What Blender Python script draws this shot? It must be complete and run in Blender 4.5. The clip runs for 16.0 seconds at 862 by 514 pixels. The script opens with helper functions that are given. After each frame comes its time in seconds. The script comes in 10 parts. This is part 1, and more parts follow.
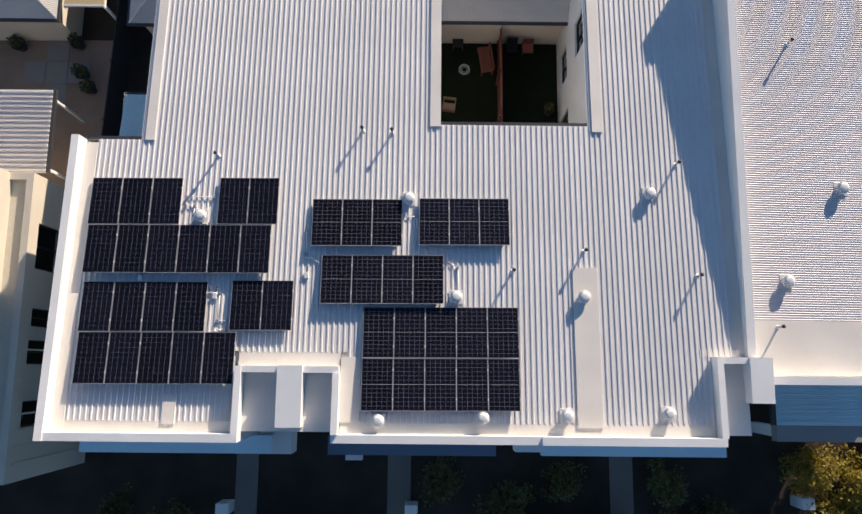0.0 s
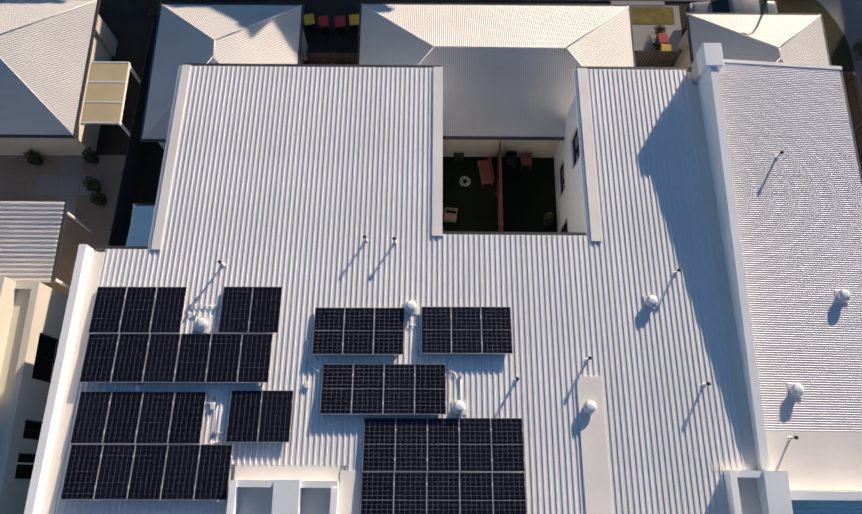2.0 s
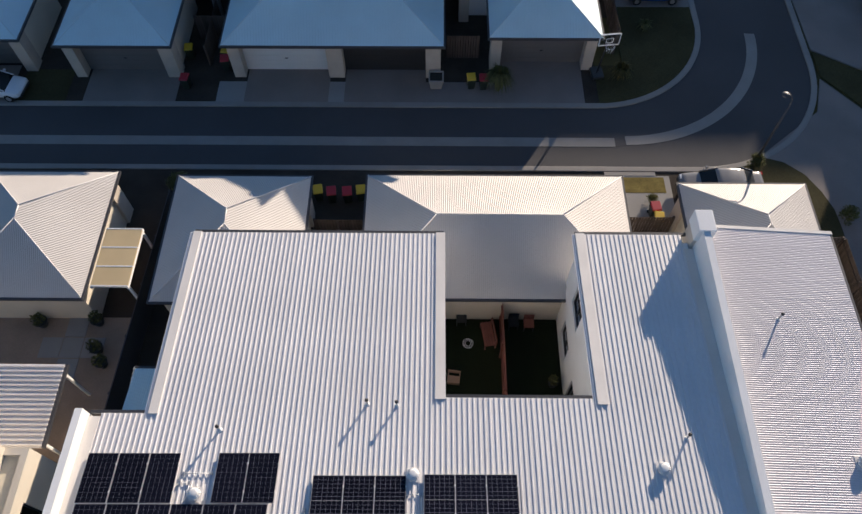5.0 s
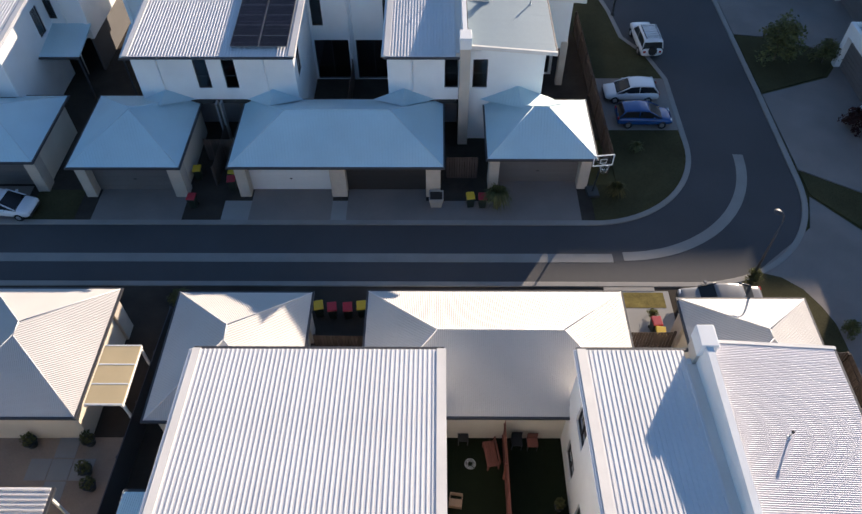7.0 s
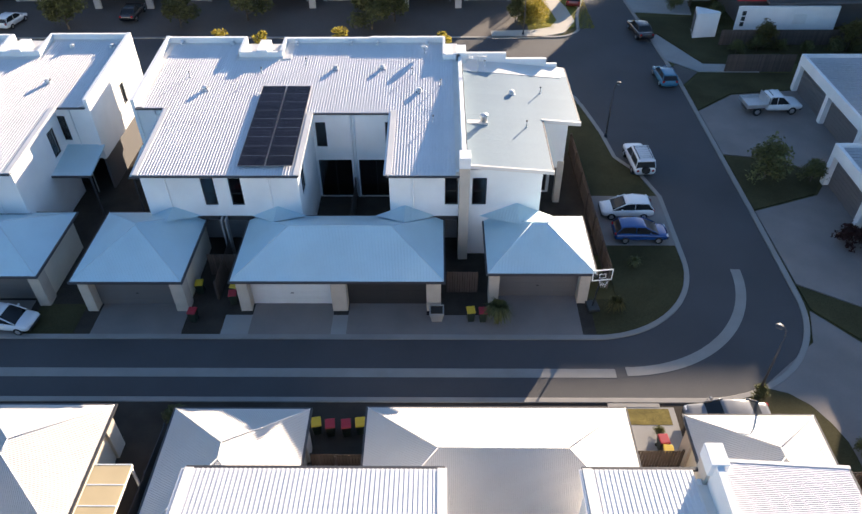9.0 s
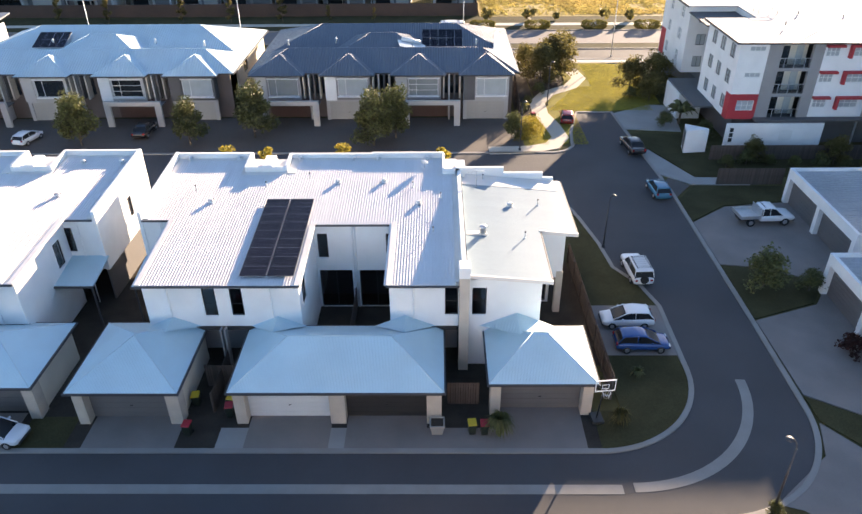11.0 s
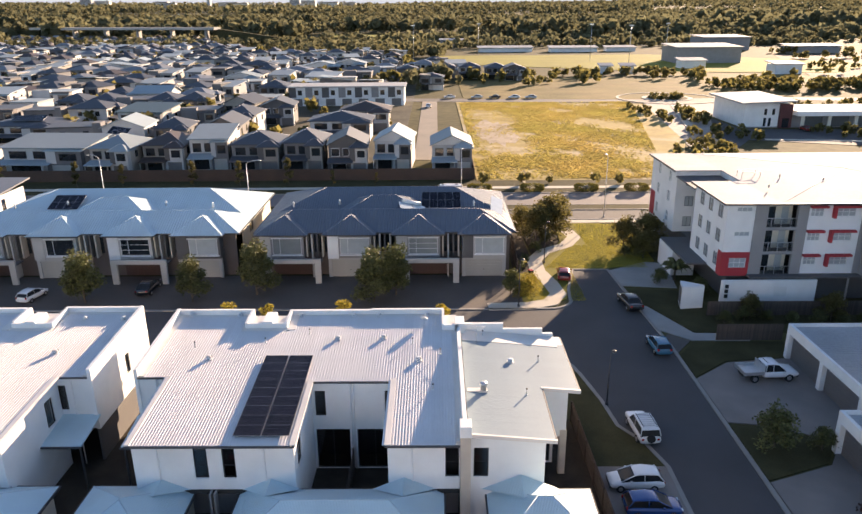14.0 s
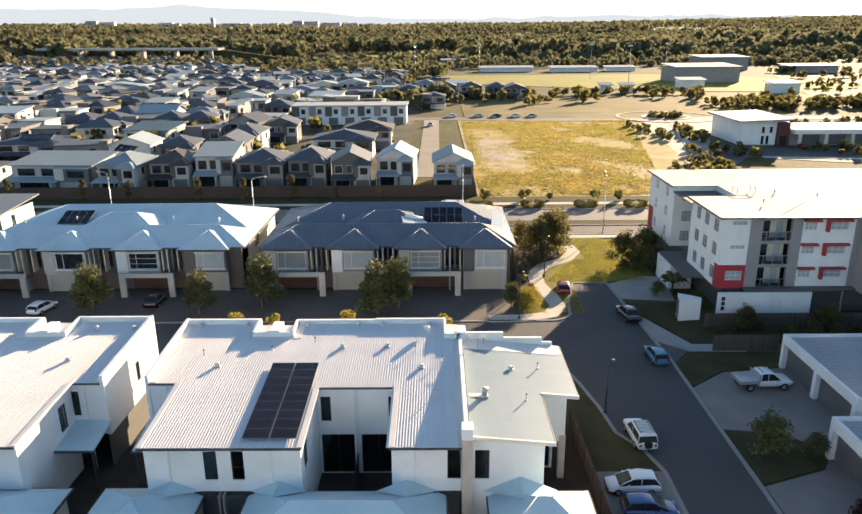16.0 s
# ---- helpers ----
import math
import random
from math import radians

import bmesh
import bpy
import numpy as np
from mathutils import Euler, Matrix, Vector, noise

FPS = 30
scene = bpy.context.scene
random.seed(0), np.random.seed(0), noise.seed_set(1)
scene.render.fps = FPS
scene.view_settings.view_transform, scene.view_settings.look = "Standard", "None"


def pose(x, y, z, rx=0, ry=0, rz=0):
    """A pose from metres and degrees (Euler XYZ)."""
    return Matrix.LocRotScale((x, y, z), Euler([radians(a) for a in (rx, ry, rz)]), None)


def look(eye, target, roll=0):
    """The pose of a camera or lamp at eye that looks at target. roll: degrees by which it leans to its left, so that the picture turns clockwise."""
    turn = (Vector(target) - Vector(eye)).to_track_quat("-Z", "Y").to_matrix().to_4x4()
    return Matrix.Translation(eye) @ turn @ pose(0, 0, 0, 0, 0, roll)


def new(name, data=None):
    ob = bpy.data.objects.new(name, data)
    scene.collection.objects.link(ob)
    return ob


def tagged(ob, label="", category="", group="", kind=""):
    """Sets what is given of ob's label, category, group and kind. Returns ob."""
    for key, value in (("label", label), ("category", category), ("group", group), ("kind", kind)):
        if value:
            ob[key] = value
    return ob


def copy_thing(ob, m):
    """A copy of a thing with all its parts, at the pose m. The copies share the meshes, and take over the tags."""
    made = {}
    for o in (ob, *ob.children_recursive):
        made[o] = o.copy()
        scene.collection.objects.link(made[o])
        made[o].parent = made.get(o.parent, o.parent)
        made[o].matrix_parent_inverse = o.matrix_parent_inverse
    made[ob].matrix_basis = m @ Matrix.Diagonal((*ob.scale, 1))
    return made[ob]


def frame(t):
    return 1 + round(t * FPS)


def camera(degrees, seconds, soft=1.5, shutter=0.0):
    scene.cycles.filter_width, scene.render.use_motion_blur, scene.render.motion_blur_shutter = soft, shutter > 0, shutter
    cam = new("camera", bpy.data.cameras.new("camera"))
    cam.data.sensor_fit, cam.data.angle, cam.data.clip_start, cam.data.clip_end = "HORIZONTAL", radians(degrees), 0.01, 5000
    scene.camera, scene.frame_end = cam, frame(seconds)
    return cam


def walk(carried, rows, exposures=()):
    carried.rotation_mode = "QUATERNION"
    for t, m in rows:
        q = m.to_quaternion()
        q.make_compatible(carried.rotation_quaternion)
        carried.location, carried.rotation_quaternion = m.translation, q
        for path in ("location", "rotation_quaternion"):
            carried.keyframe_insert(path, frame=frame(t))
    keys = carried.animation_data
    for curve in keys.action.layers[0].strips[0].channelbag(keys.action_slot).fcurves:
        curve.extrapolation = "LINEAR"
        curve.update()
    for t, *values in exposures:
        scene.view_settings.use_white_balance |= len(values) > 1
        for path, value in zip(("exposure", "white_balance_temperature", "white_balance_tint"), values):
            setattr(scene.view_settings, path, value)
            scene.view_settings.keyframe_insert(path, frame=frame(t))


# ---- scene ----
cam = camera(62.80, 16.0)
PATH = [
    (0.0, pose(0, 0, 30, 8.88, -0.26, 0.55)),
    (0.5, pose(0, 0, 30, 11.13, -0.27, 0.67)),
    (1.0, pose(0, 0, 30, 13.27, -0.20, 0.52)),
    (1.5, pose(0, 0, 30, 15.54, -0.16, 0.54)),
    (2.0, pose(0, 0, 30, 17.65, -0.08, 0.48)),
    (2.5, pose(0, 0, 30, 19.80, -0.11, 0.52)),
    (3.0, pose(0, 0, 30, 21.88, -0.06, 0.51)),
    (3.5, pose(0, 0, 30, 24.13, -0.02, 0.51)),
    (4.0, pose(0, 0, 30, 26.22, 0.05, 0.52)),
    (6.5, pose(0, 0, 30, 37.83, 0.25, 0.44)),
    (7.0, pose(0, 0, 30, 40.10, 0.28, 0.41)),
    (7.5, pose(0, 0, 30, 42.55, 0.28, 0.41)),
    (8.0, pose(0, 0, 30, 44.77, 0.27, 0.44)),
    (8.5, pose(0, 0, 30, 47.17, 0.27, 0.45)),
    (9.0, pose(0, 0, 30, 49.35, 0.30, 0.45)),
    (11.5, pose(0, 0, 30, 60.44, 0.39, 0.40)),
    (12.0, pose(0, 0, 30, 62.64, 0.39, 0.40)),
    (12.5, pose(0, 0, 30, 65.01, 0.42, 0.38)),
    (13.0, pose(0, 0, 30, 67.23, 0.43, 0.36)),
    (13.5, pose(0, 0, 30, 69.40, 0.46, 0.35)),
    (14.0, pose(0, 0, 30, 70.86, 0.46, 0.34)),
    (14.5, pose(0, -0.05, 29.98, 71.92, 0.47, 0.34)),
    (15.0, pose(0, -0.31, 29.97, 72.32, 0.5, 0.34)),
    (15.5, pose(-0.04, -0.93, 29.95, 72.36, 0.48, 0.4)),
    (16.0, pose(-0.05, -1.72, 29.93, 72.38, 0.5, 0.46)),
]
EXPOSURES = [(0.0, 0.76, 6250, 13), (4.0, 0.68, 6200, 14), (7.0, 1.26, 6250, 14), (9.0, 1.84, 6500, 14), (11.5, 2.26, 7200, 19), (12.4, 2.26, 7400, 27), (13.1, 2.14, 7700, 48), (13.6, 1.86, 7700, 40), (14.0, 1.76, 7550, 22), (14.5, 1.84, 7800, 13), (16.0, 1.83, 7650, 12)]
walk(cam, PATH, EXPOSURES)

# ---- sun and sky ----
SUN_ELEV, SUN_AZIM = 12.0, 31.0
world = bpy.data.worlds.new("sky")
scene.world = world
world.use_nodes = True
wn = world.node_tree
sky = wn.nodes.new("ShaderNodeTexSky")
sky.sky_type, sky.sun_disc = "NISHITA", False
sky.sun_elevation, sky.sun_rotation = radians(SUN_ELEV), radians(SUN_AZIM)
sky.air_density, sky.dust_density, sky.ozone_density = 1.0, 0.3, 3.2
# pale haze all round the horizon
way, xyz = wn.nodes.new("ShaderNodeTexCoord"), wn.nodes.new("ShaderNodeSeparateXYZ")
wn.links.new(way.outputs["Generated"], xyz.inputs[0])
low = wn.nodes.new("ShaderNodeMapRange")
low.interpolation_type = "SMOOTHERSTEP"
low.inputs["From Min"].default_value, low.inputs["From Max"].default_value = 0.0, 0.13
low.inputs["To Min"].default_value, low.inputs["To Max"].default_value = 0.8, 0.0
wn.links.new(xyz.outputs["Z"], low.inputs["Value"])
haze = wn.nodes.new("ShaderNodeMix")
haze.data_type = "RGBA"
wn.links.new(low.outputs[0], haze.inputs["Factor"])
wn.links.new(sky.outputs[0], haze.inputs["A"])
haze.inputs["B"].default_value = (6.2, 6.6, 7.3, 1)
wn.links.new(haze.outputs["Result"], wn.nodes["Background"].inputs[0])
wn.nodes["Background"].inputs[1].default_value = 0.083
sun = new("sun", bpy.data.lights.new("sun", "SUN"))
sun.data.energy, sun.data.angle, sun.data.color = 4.9, radians(0.55), (1.0, 0.83, 0.62)
sun_way = Vector((math.sin(radians(SUN_AZIM)) * math.cos(radians(SUN_ELEV)), math.cos(radians(SUN_AZIM)) * math.cos(radians(SUN_ELEV)), math.sin(radians(SUN_ELEV))))
sun.matrix_world = look(sun_way * 100, (0, 0, 0))
rng = random.Random(7)


# ---- materials ----
def material(name, colour, rough=0.6, metal=0.0, stain=0.12, stain_size=2.0, grain=0.06, grain_size=60.0, bump=0.0, bump_size=40.0, vary=0.0, island=0.0, spec=0.5, through_light=0.0):
    """A surface with stains of stain_size metres, fine grain, relief, and a small change from piece to piece."""
    m = bpy.data.materials.new(name)
    m.use_nodes = True
    t = m.node_tree
    n, l = t.nodes, t.links
    p = n["Principled BSDF"]
    p.inputs["Metallic"].default_value = metal
    p.inputs["Specular IOR Level"].default_value = spec
    co = n.new("ShaderNodeTexCoord")
    big = n.new("ShaderNodeTexNoise")
    big.inputs["Scale"].default_value, big.inputs["Detail"].default_value = 1 / stain_size, 6
    l.new(co.outputs["Object"], big.inputs["Vector"])
    fine = n.new("ShaderNodeTexNoise")
    fine.inputs["Scale"].default_value, fine.inputs["Detail"].default_value = grain_size, 3
    l.new(co.outputs["Object"], fine.inputs["Vector"])

    def spread(source, amount):
        r = n.new("ShaderNodeMapRange")
        r.inputs["From Min"].default_value, r.inputs["From Max"].default_value = 0.25, 0.75
        r.inputs["To Min"].default_value, r.inputs["To Max"].default_value = 1 - amount, 1 + amount
        l.new(source, r.inputs["Value"])
        return r.outputs[0]

    value = spread(big.outputs["Fac"], stain)
    chain = [spread(fine.outputs["Fac"], grain)]
    if vary:
        info = n.new("ShaderNodeObjectInfo")
        r = n.new("ShaderNodeMapRange")
        r.inputs["To Min"].default_value, r.inputs["To Max"].default_value = 1 - vary, 1 + vary
        l.new(info.outputs["Random"], r.inputs["Value"])
        chain.append(r.outputs[0])
    if island:
        geo = n.new("ShaderNodeNewGeometry")
        r = n.new("ShaderNodeMapRange")
        r.inputs["To Min"].default_value, r.inputs["To Max"].default_value = 1 - island, 1 + island
        l.new(geo.outputs["Random Per Island"], r.inputs["Value"])
        chain.append(r.outputs[0])
    for c in chain:
        mul = n.new("ShaderNodeMath")
        mul.operation = "MULTIPLY"
        l.new(value, mul.inputs[0])
        l.new(c, mul.inputs[1])
        value = mul.outputs[0]
    tint = n.new("ShaderNodeVectorMath")
    tint.operation = "SCALE"
    tint.inputs[0].default_value = colour
    l.new(value, tint.inputs["Scale"])
    l.new(tint.outputs[0], p.inputs["Base Color"])
    rr = n.new("ShaderNodeMapRange")
    rr.inputs["To Min"].default_value, rr.inputs["To Max"].default_value = max(0.02, rough - 0.08), min(1, rough + 0.08)
    l.new(big.outputs["Fac"], rr.inputs["Value"])
    l.new(rr.outputs[0], p.inputs["Roughness"])
    if bump:
        rel = n.new("ShaderNodeTexNoise")
        rel.inputs["Scale"].default_value, rel.inputs["Detail"].default_value = bump_size, 4
        l.new(co.outputs["Object"], rel.inputs["Vector"])
        b = n.new("ShaderNodeBump")
        b.inputs["Strength"].default_value, b.inputs["Distance"].default_value = min(1, bump * 10), 0.02
        l.new(rel.outputs["Fac"], b.inputs["Height"])
        l.new(b.outputs[0], p.inputs["Normal"])
    if through_light:
        tr = n.new("ShaderNodeBsdfTranslucent")
        l.new(tint.outputs[0], tr.inputs["Color"])
        mx = n.new("ShaderNodeMixShader")
        mx.inputs[0].default_value = through_light
        l.new(p.outputs[0], mx.inputs[1])
        l.new(tr.outputs[0], mx.inputs[2])
        l.new(mx.outputs[0], n["Material Output"].inputs["Surface"])
    return m


def two_tone(m, colour, size, low=0.42, high=0.6):
    """Mixes a second base colour into a surface in patches of the given size in metres."""
    n, l = m.node_tree.nodes, m.node_tree.links
    tint = next(q for q in n if q.type == "VECT_MATH" and q.operation == "SCALE")
    co = next(q for q in n if q.type == "TEX_COORD")
    spots = n.new("ShaderNodeTexNoise")
    spots.inputs["Scale"].default_value, spots.inputs["Detail"].default_value, spots.inputs["Roughness"].default_value = 1 / size, 4, 0.5
    l.new(co.outputs["Object"], spots.inputs["Vector"])
    r = n.new("ShaderNodeMapRange")
    r.inputs["From Min"].default_value, r.inputs["From Max"].default_value = low, high
    l.new(spots.outputs["Fac"], r.inputs["Value"])
    mix = n.new("ShaderNodeMix")
    mix.data_type = "RGBA"
    mix.inputs[6].default_value = (*tint.inputs[0].default_value, 1)
    mix.inputs[7].default_value = (*colour, 1)
    l.new(r.outputs[0], mix.inputs[0])
    l.new(mix.outputs[2], tint.inputs[0])
    return m


def corrugated(name, colour, axis, pitch=0.085, depth=0.007, rough=0.5, stain=0.08, metal=0.06):
    """Corrugated sheet: waves across x (axis 0) or y (axis 1)."""
    m = material(name, colour, rough, metal, stain, 3.0, 0.03, 20, spec=0.22)
    n, l = m.node_tree.nodes, m.node_tree.links
    co = n.new("ShaderNodeTexCoord")
    sep = n.new("ShaderNodeSeparateXYZ")
    l.new(co.outputs["Object"], sep.inputs[0])
    k = n.new("ShaderNodeMath")
    k.operation = "MULTIPLY"
    k.inputs[1].default_value = 2 * math.pi / pitch
    l.new(sep.outputs[axis], k.inputs[0])
    s = n.new("ShaderNodeMath")
    s.operation = "SINE"
    l.new(k.outputs[0], s.inputs[0])
    b = n.new("ShaderNodeBump")
    b.inputs["Strength"].default_value, b.inputs["Distance"].default_value = 0.85, depth
    l.new(s.outputs[0], b.inputs["Height"])
    l.new(b.outputs[0], n["Principled BSDF"].inputs["Normal"])
    return m


def glass(name, tint=(0.8, 0.85, 0.88)):
    m = bpy.data.materials.new(name)
    m.use_nodes = True
    p = m.node_tree.nodes["Principled BSDF"]
    p.inputs["Base Color"].default_value = (*tint, 1)
    p.inputs["Roughness"].default_value = 0.03
    p.inputs["Transmission Weight"].default_value = 1.0
    return m


def solar_cells(name, columns, rows, width, length, line=0.0026, middle=0.0045):
    """Dark cells under glass with fine silver lines between them."""
    m = bpy.data.materials.new(name)
    m.use_nodes = True
    n, l = m.node_tree.nodes, m.node_tree.links
    p = n["Principled BSDF"]
    co = n.new("ShaderNodeTexCoord")
    sep = n.new("ShaderNodeSeparateXYZ")
    l.new(co.outputs["Object"], sep.inputs[0])

    def lines(axis, size, count, wide):
        a = n.new("ShaderNodeMath")
        a.operation = "MULTIPLY"
        a.inputs[1].default_value = count / size
        l.new(sep.outputs[axis], a.inputs[0])
        pp = n.new("ShaderNodeMath")
        pp.operation = "PINGPONG"
        pp.inputs[1].default_value = 0.5
        l.new(a.outputs[0], pp.inputs[0])
        c = n.new("ShaderNodeMath")
        c.operation = "LESS_THAN"
        c.inputs[1].default_value = wide * count / size
        l.new(pp.outputs[0], c.inputs[0])
        return c.outputs[0]

    def most(a, b):
        x = n.new("ShaderNodeMath")
        x.operation = "MAXIMUM"
        l.new(a, x.inputs[0])
        l.new(b, x.inputs[1])
        return x.outputs[0]

    fac = most(lines(0, width, columns, line), lines(1, length, rows, line * (1.0 if middle else 0.45)))
    mid = n.new("ShaderNodeMath")
    mid.operation = "ABSOLUTE"
    l.new(sep.outputs[1], mid.inputs[0])
    less = n.new("ShaderNodeMath")
    less.operation = "LESS_THAN"
    less.inputs[1].default_value = middle
    l.new(mid.outputs[0], less.inputs[0])
    mix = n.new("ShaderNodeMix")
    mix.data_type = "RGBA"
    info = n.new("ShaderNodeObjectInfo")
    dark = n.new("ShaderNodeMix")
    dark.data_type = "RGBA"
    dark.inputs["A"].default_value, dark.inputs["B"].default_value = (0.0045, 0.005, 0.010, 1), (0.0075, 0.008, 0.016, 1)
    l.new(info.outputs["Random"], dark.inputs["Factor"])
    l.new(dark.outputs["Result"], mix.inputs["A"])
    mix.inputs["B"].default_value = (0.15, 0.15, 0.185, 1)
    l.new(fac, mix.inputs["Factor"])
    mix2 = n.new("ShaderNodeMix")
    mix2.data_type = "RGBA"
    l.new(mix.outputs["Result"], mix2.inputs["A"])
    mix2.inputs["B"].default_value = (0.45, 0.45, 0.46, 1)
    l.new(less.outputs[0], mix2.inputs["Factor"])
    l.new(mix2.outputs["Result"], p.inputs["Base Color"])
    p.inputs["Roughness"].default_value = 0.16
    p.inputs["Specular IOR Level"].default_value = 0.14
    return m


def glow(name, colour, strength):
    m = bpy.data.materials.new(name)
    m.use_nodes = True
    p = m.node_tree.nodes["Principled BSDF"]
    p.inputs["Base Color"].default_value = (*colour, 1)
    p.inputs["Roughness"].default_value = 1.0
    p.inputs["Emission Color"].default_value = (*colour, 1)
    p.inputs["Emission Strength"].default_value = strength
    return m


ROOF_WHITE = material("white_roof_sheet", (0.70, 0.685, 0.68), 0.5, 0.06, 0.06, 2.5, 0.03, 8, vary=0.03, spec=0.18)
ROOF_UNIT = material("white_corrugated_sheet", (0.60, 0.575, 0.59), 0.5, 0.06, 0.05, 2.5, 0.03, 8, vary=0.02, spec=0.2)
# Darker copy of the sheet: weak grazing light is put into its colour.
ROOF_UNIT_GRAZED = material("pale_blue_corrugated_sheet", (0.25, 0.315, 0.35), 0.5, 0.04, 0.06, 2.5, 0.03, 8, vary=0.02, spec=0.2)
WALL_BROWN = material("dark_brown_brick_render", (0.13, 0.105, 0.095), 0.85, 0.0, 0.12, 2, 0.05, 90)
# White hoods: the blue of sky-lit shade is put into their colour.
HOOD_SHADED = material("pale_blue_hood", (0.62, 0.80, 0.88), 0.45, 0.1, 0.06, 1.5, 0.03, 20)
HOOD_SLATE = material("slate_blue_hood", (0.12, 0.17, 0.24), 0.45, 0.1, 0.06, 1.5, 0.03, 20)
FLASHING = material("pale_flashing", (0.72, 0.68, 0.63), 0.45, 0.0, 0.08, 1.5, 0.03, 20)
CORR_X = corrugated("corrugated_white_across", (0.54, 0.515, 0.49), 0)
CORR_Y = corrugated("corrugated_white_along", (0.54, 0.515, 0.49), 1)
CORR_BLUE_X = corrugated("corrugated_pale_across", (0.53, 0.70, 0.76), 0, metal=0.08)
CORR_BLUE_Y = corrugated("corrugated_pale_along", (0.53, 0.70, 0.76), 1, metal=0.08)
RENDER_WHITE = material("white_render", (0.78, 0.78, 0.77), 0.85, 0.0, 0.07, 1.8, 0.04, 90, 0.02, 120)
RENDER_CREAM = material("cream_render", (0.66, 0.60, 0.50), 0.85, 0.0, 0.08, 1.8, 0.04, 90, 0.02, 120)
RENDER_GREY = material("grey_render", (0.28, 0.27, 0.27), 0.85, 0.0, 0.1, 2, 0.05, 90, 0.02, 120)
RENDER_DARK = material("charcoal_render", (0.11, 0.105, 0.105), 0.8, 0.0, 0.12, 2, 0.05, 90, 0.02, 120)
RENDER_RED = material("red_render", (0.42, 0.035, 0.045), 0.75, 0.0, 0.1, 2, 0.05, 90)
PILLAR = material("beige_block", (0.50, 0.44, 0.37), 0.9, 0.0, 0.12, 0.8, 0.08, 50, 0.03, 60)
GUTTER = material("dark_gutter", (0.05, 0.05, 0.055), 0.5)
METAL = material("galvanised_metal", (0.55, 0.56, 0.57), 0.4, 0.7, 0.1, 0.4, 0.05, 90)
PANEL_FRAME_DIM = material("grey_panel_frame", (0.20, 0.20, 0.21), 0.45, 0.3)
# Lit copy of the lawn: sunshine is put into its brighter colour.
LAWN_LIT = material("mown_lawn_toned_sunlit", (0.21, 0.185, 0.04), 0.95, 0.0, 0.25, 2.5, 0.25, 14, 0.05, 30, spec=0.08)
PANEL_FRAME = material("panel_frame", (0.55, 0.55, 0.57), 0.4, 0.3)
RIDGE_PALE = material("pale_ridge_capping", (0.62, 0.61, 0.60), 0.45, 0.0, 0.06, 1.0)
RIDGE_BLUE = material("pale_blue_ridge_capping", (0.46, 0.60, 0.66), 0.5, 0.05, 0.06, 1.0)
RIDGE_SLATE = material("slate_ridge_capping", (0.22, 0.24, 0.28), 0.5, 0.1, 0.06, 1.0)
ALU = material("aluminium_frame", (0.62, 0.62, 0.63), 0.38, 0.6)
WHITE_PLASTIC = material("white_plastic", (0.75, 0.75, 0.74), 0.45, 0.0, 0.05, 0.3)
DARK_PLASTIC = material("dark_plastic", (0.025, 0.027, 0.028), 0.5)
CELLS = solar_cells("solar_cells", 6, 12, 0.95, 1.58, 0.0036)
CELLS_FULL = solar_cells("solar_cells_without_a_middle_line", 6, 10, 0.95, 1.58, 0.0034, 0.0)
FRAME_DARK = material("dark_window_frame", (0.03, 0.03, 0.032), 0.45)
FRAME_WHITE = material("white_window_frame", (0.75, 0.75, 0.74), 0.5)
GLASS = glass("window_glass")
DARK_GLASS = material("dark_window_glass", (0.02, 0.024, 0.028), 0.06, 0.0, 0.1, 1.0, 0.0, spec=0.8)
PALE_GLASS = material("blinds_behind_glass", (0.42, 0.46, 0.47), 0.15, 0.0, 0.1, 1.0, 0.0, spec=0.8)
# Near-black colour puts the darkness of unlit rooms onto inner surfaces.
DARK_ROOM = material("unlit_room_dark", (0.04, 0.038, 0.036), 0.9)
DOOR_WHITE = material("white_garage_door", (0.72, 0.72, 0.70), 0.5, 0.0, 0.05, 1.0)
DOOR_GREY = material("grey_garage_door", (0.145, 0.138, 0.135), 0.5, 0.0, 0.08, 1.0)
DOOR_DARK = material("charcoal_garage_door", (0.032, 0.031, 0.031), 0.5, 0.0, 0.08, 1.0)
DOOR_BROWN = material("brown_garage_door", (0.07, 0.035, 0.03), 0.5, 0.0, 0.1, 1.0)
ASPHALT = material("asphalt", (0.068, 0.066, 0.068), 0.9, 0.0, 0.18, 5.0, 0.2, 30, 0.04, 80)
PAVER = material("brown_pavers", (0.10, 0.085, 0.075), 0.9, 0.0, 0.15, 3.0, 0.18, 12, 0.03, 30)
CONCRETE = material("concrete", (0.30, 0.29, 0.275), 0.9, 0.0, 0.14, 2.5, 0.08, 40, 0.02, 80)
CONCRETE_DARK = material("exposed_aggregate", (0.22, 0.192, 0.175), 0.92, 0.0, 0.16, 2.5, 0.15, 50, 0.03, 90)
KERB = material("kerb_concrete", (0.27, 0.255, 0.235), 0.9, 0.0, 0.12, 1.5, 0.08, 40, 0.02, 80)
PATH_PALE = material("pale_footpath", (0.50, 0.45, 0.37), 0.9, 0.0, 0.1, 3, 0.06, 30)
# Darker copy of the lawn: shade is put into its colour.
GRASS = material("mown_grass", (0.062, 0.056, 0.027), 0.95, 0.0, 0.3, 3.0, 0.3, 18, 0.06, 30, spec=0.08)
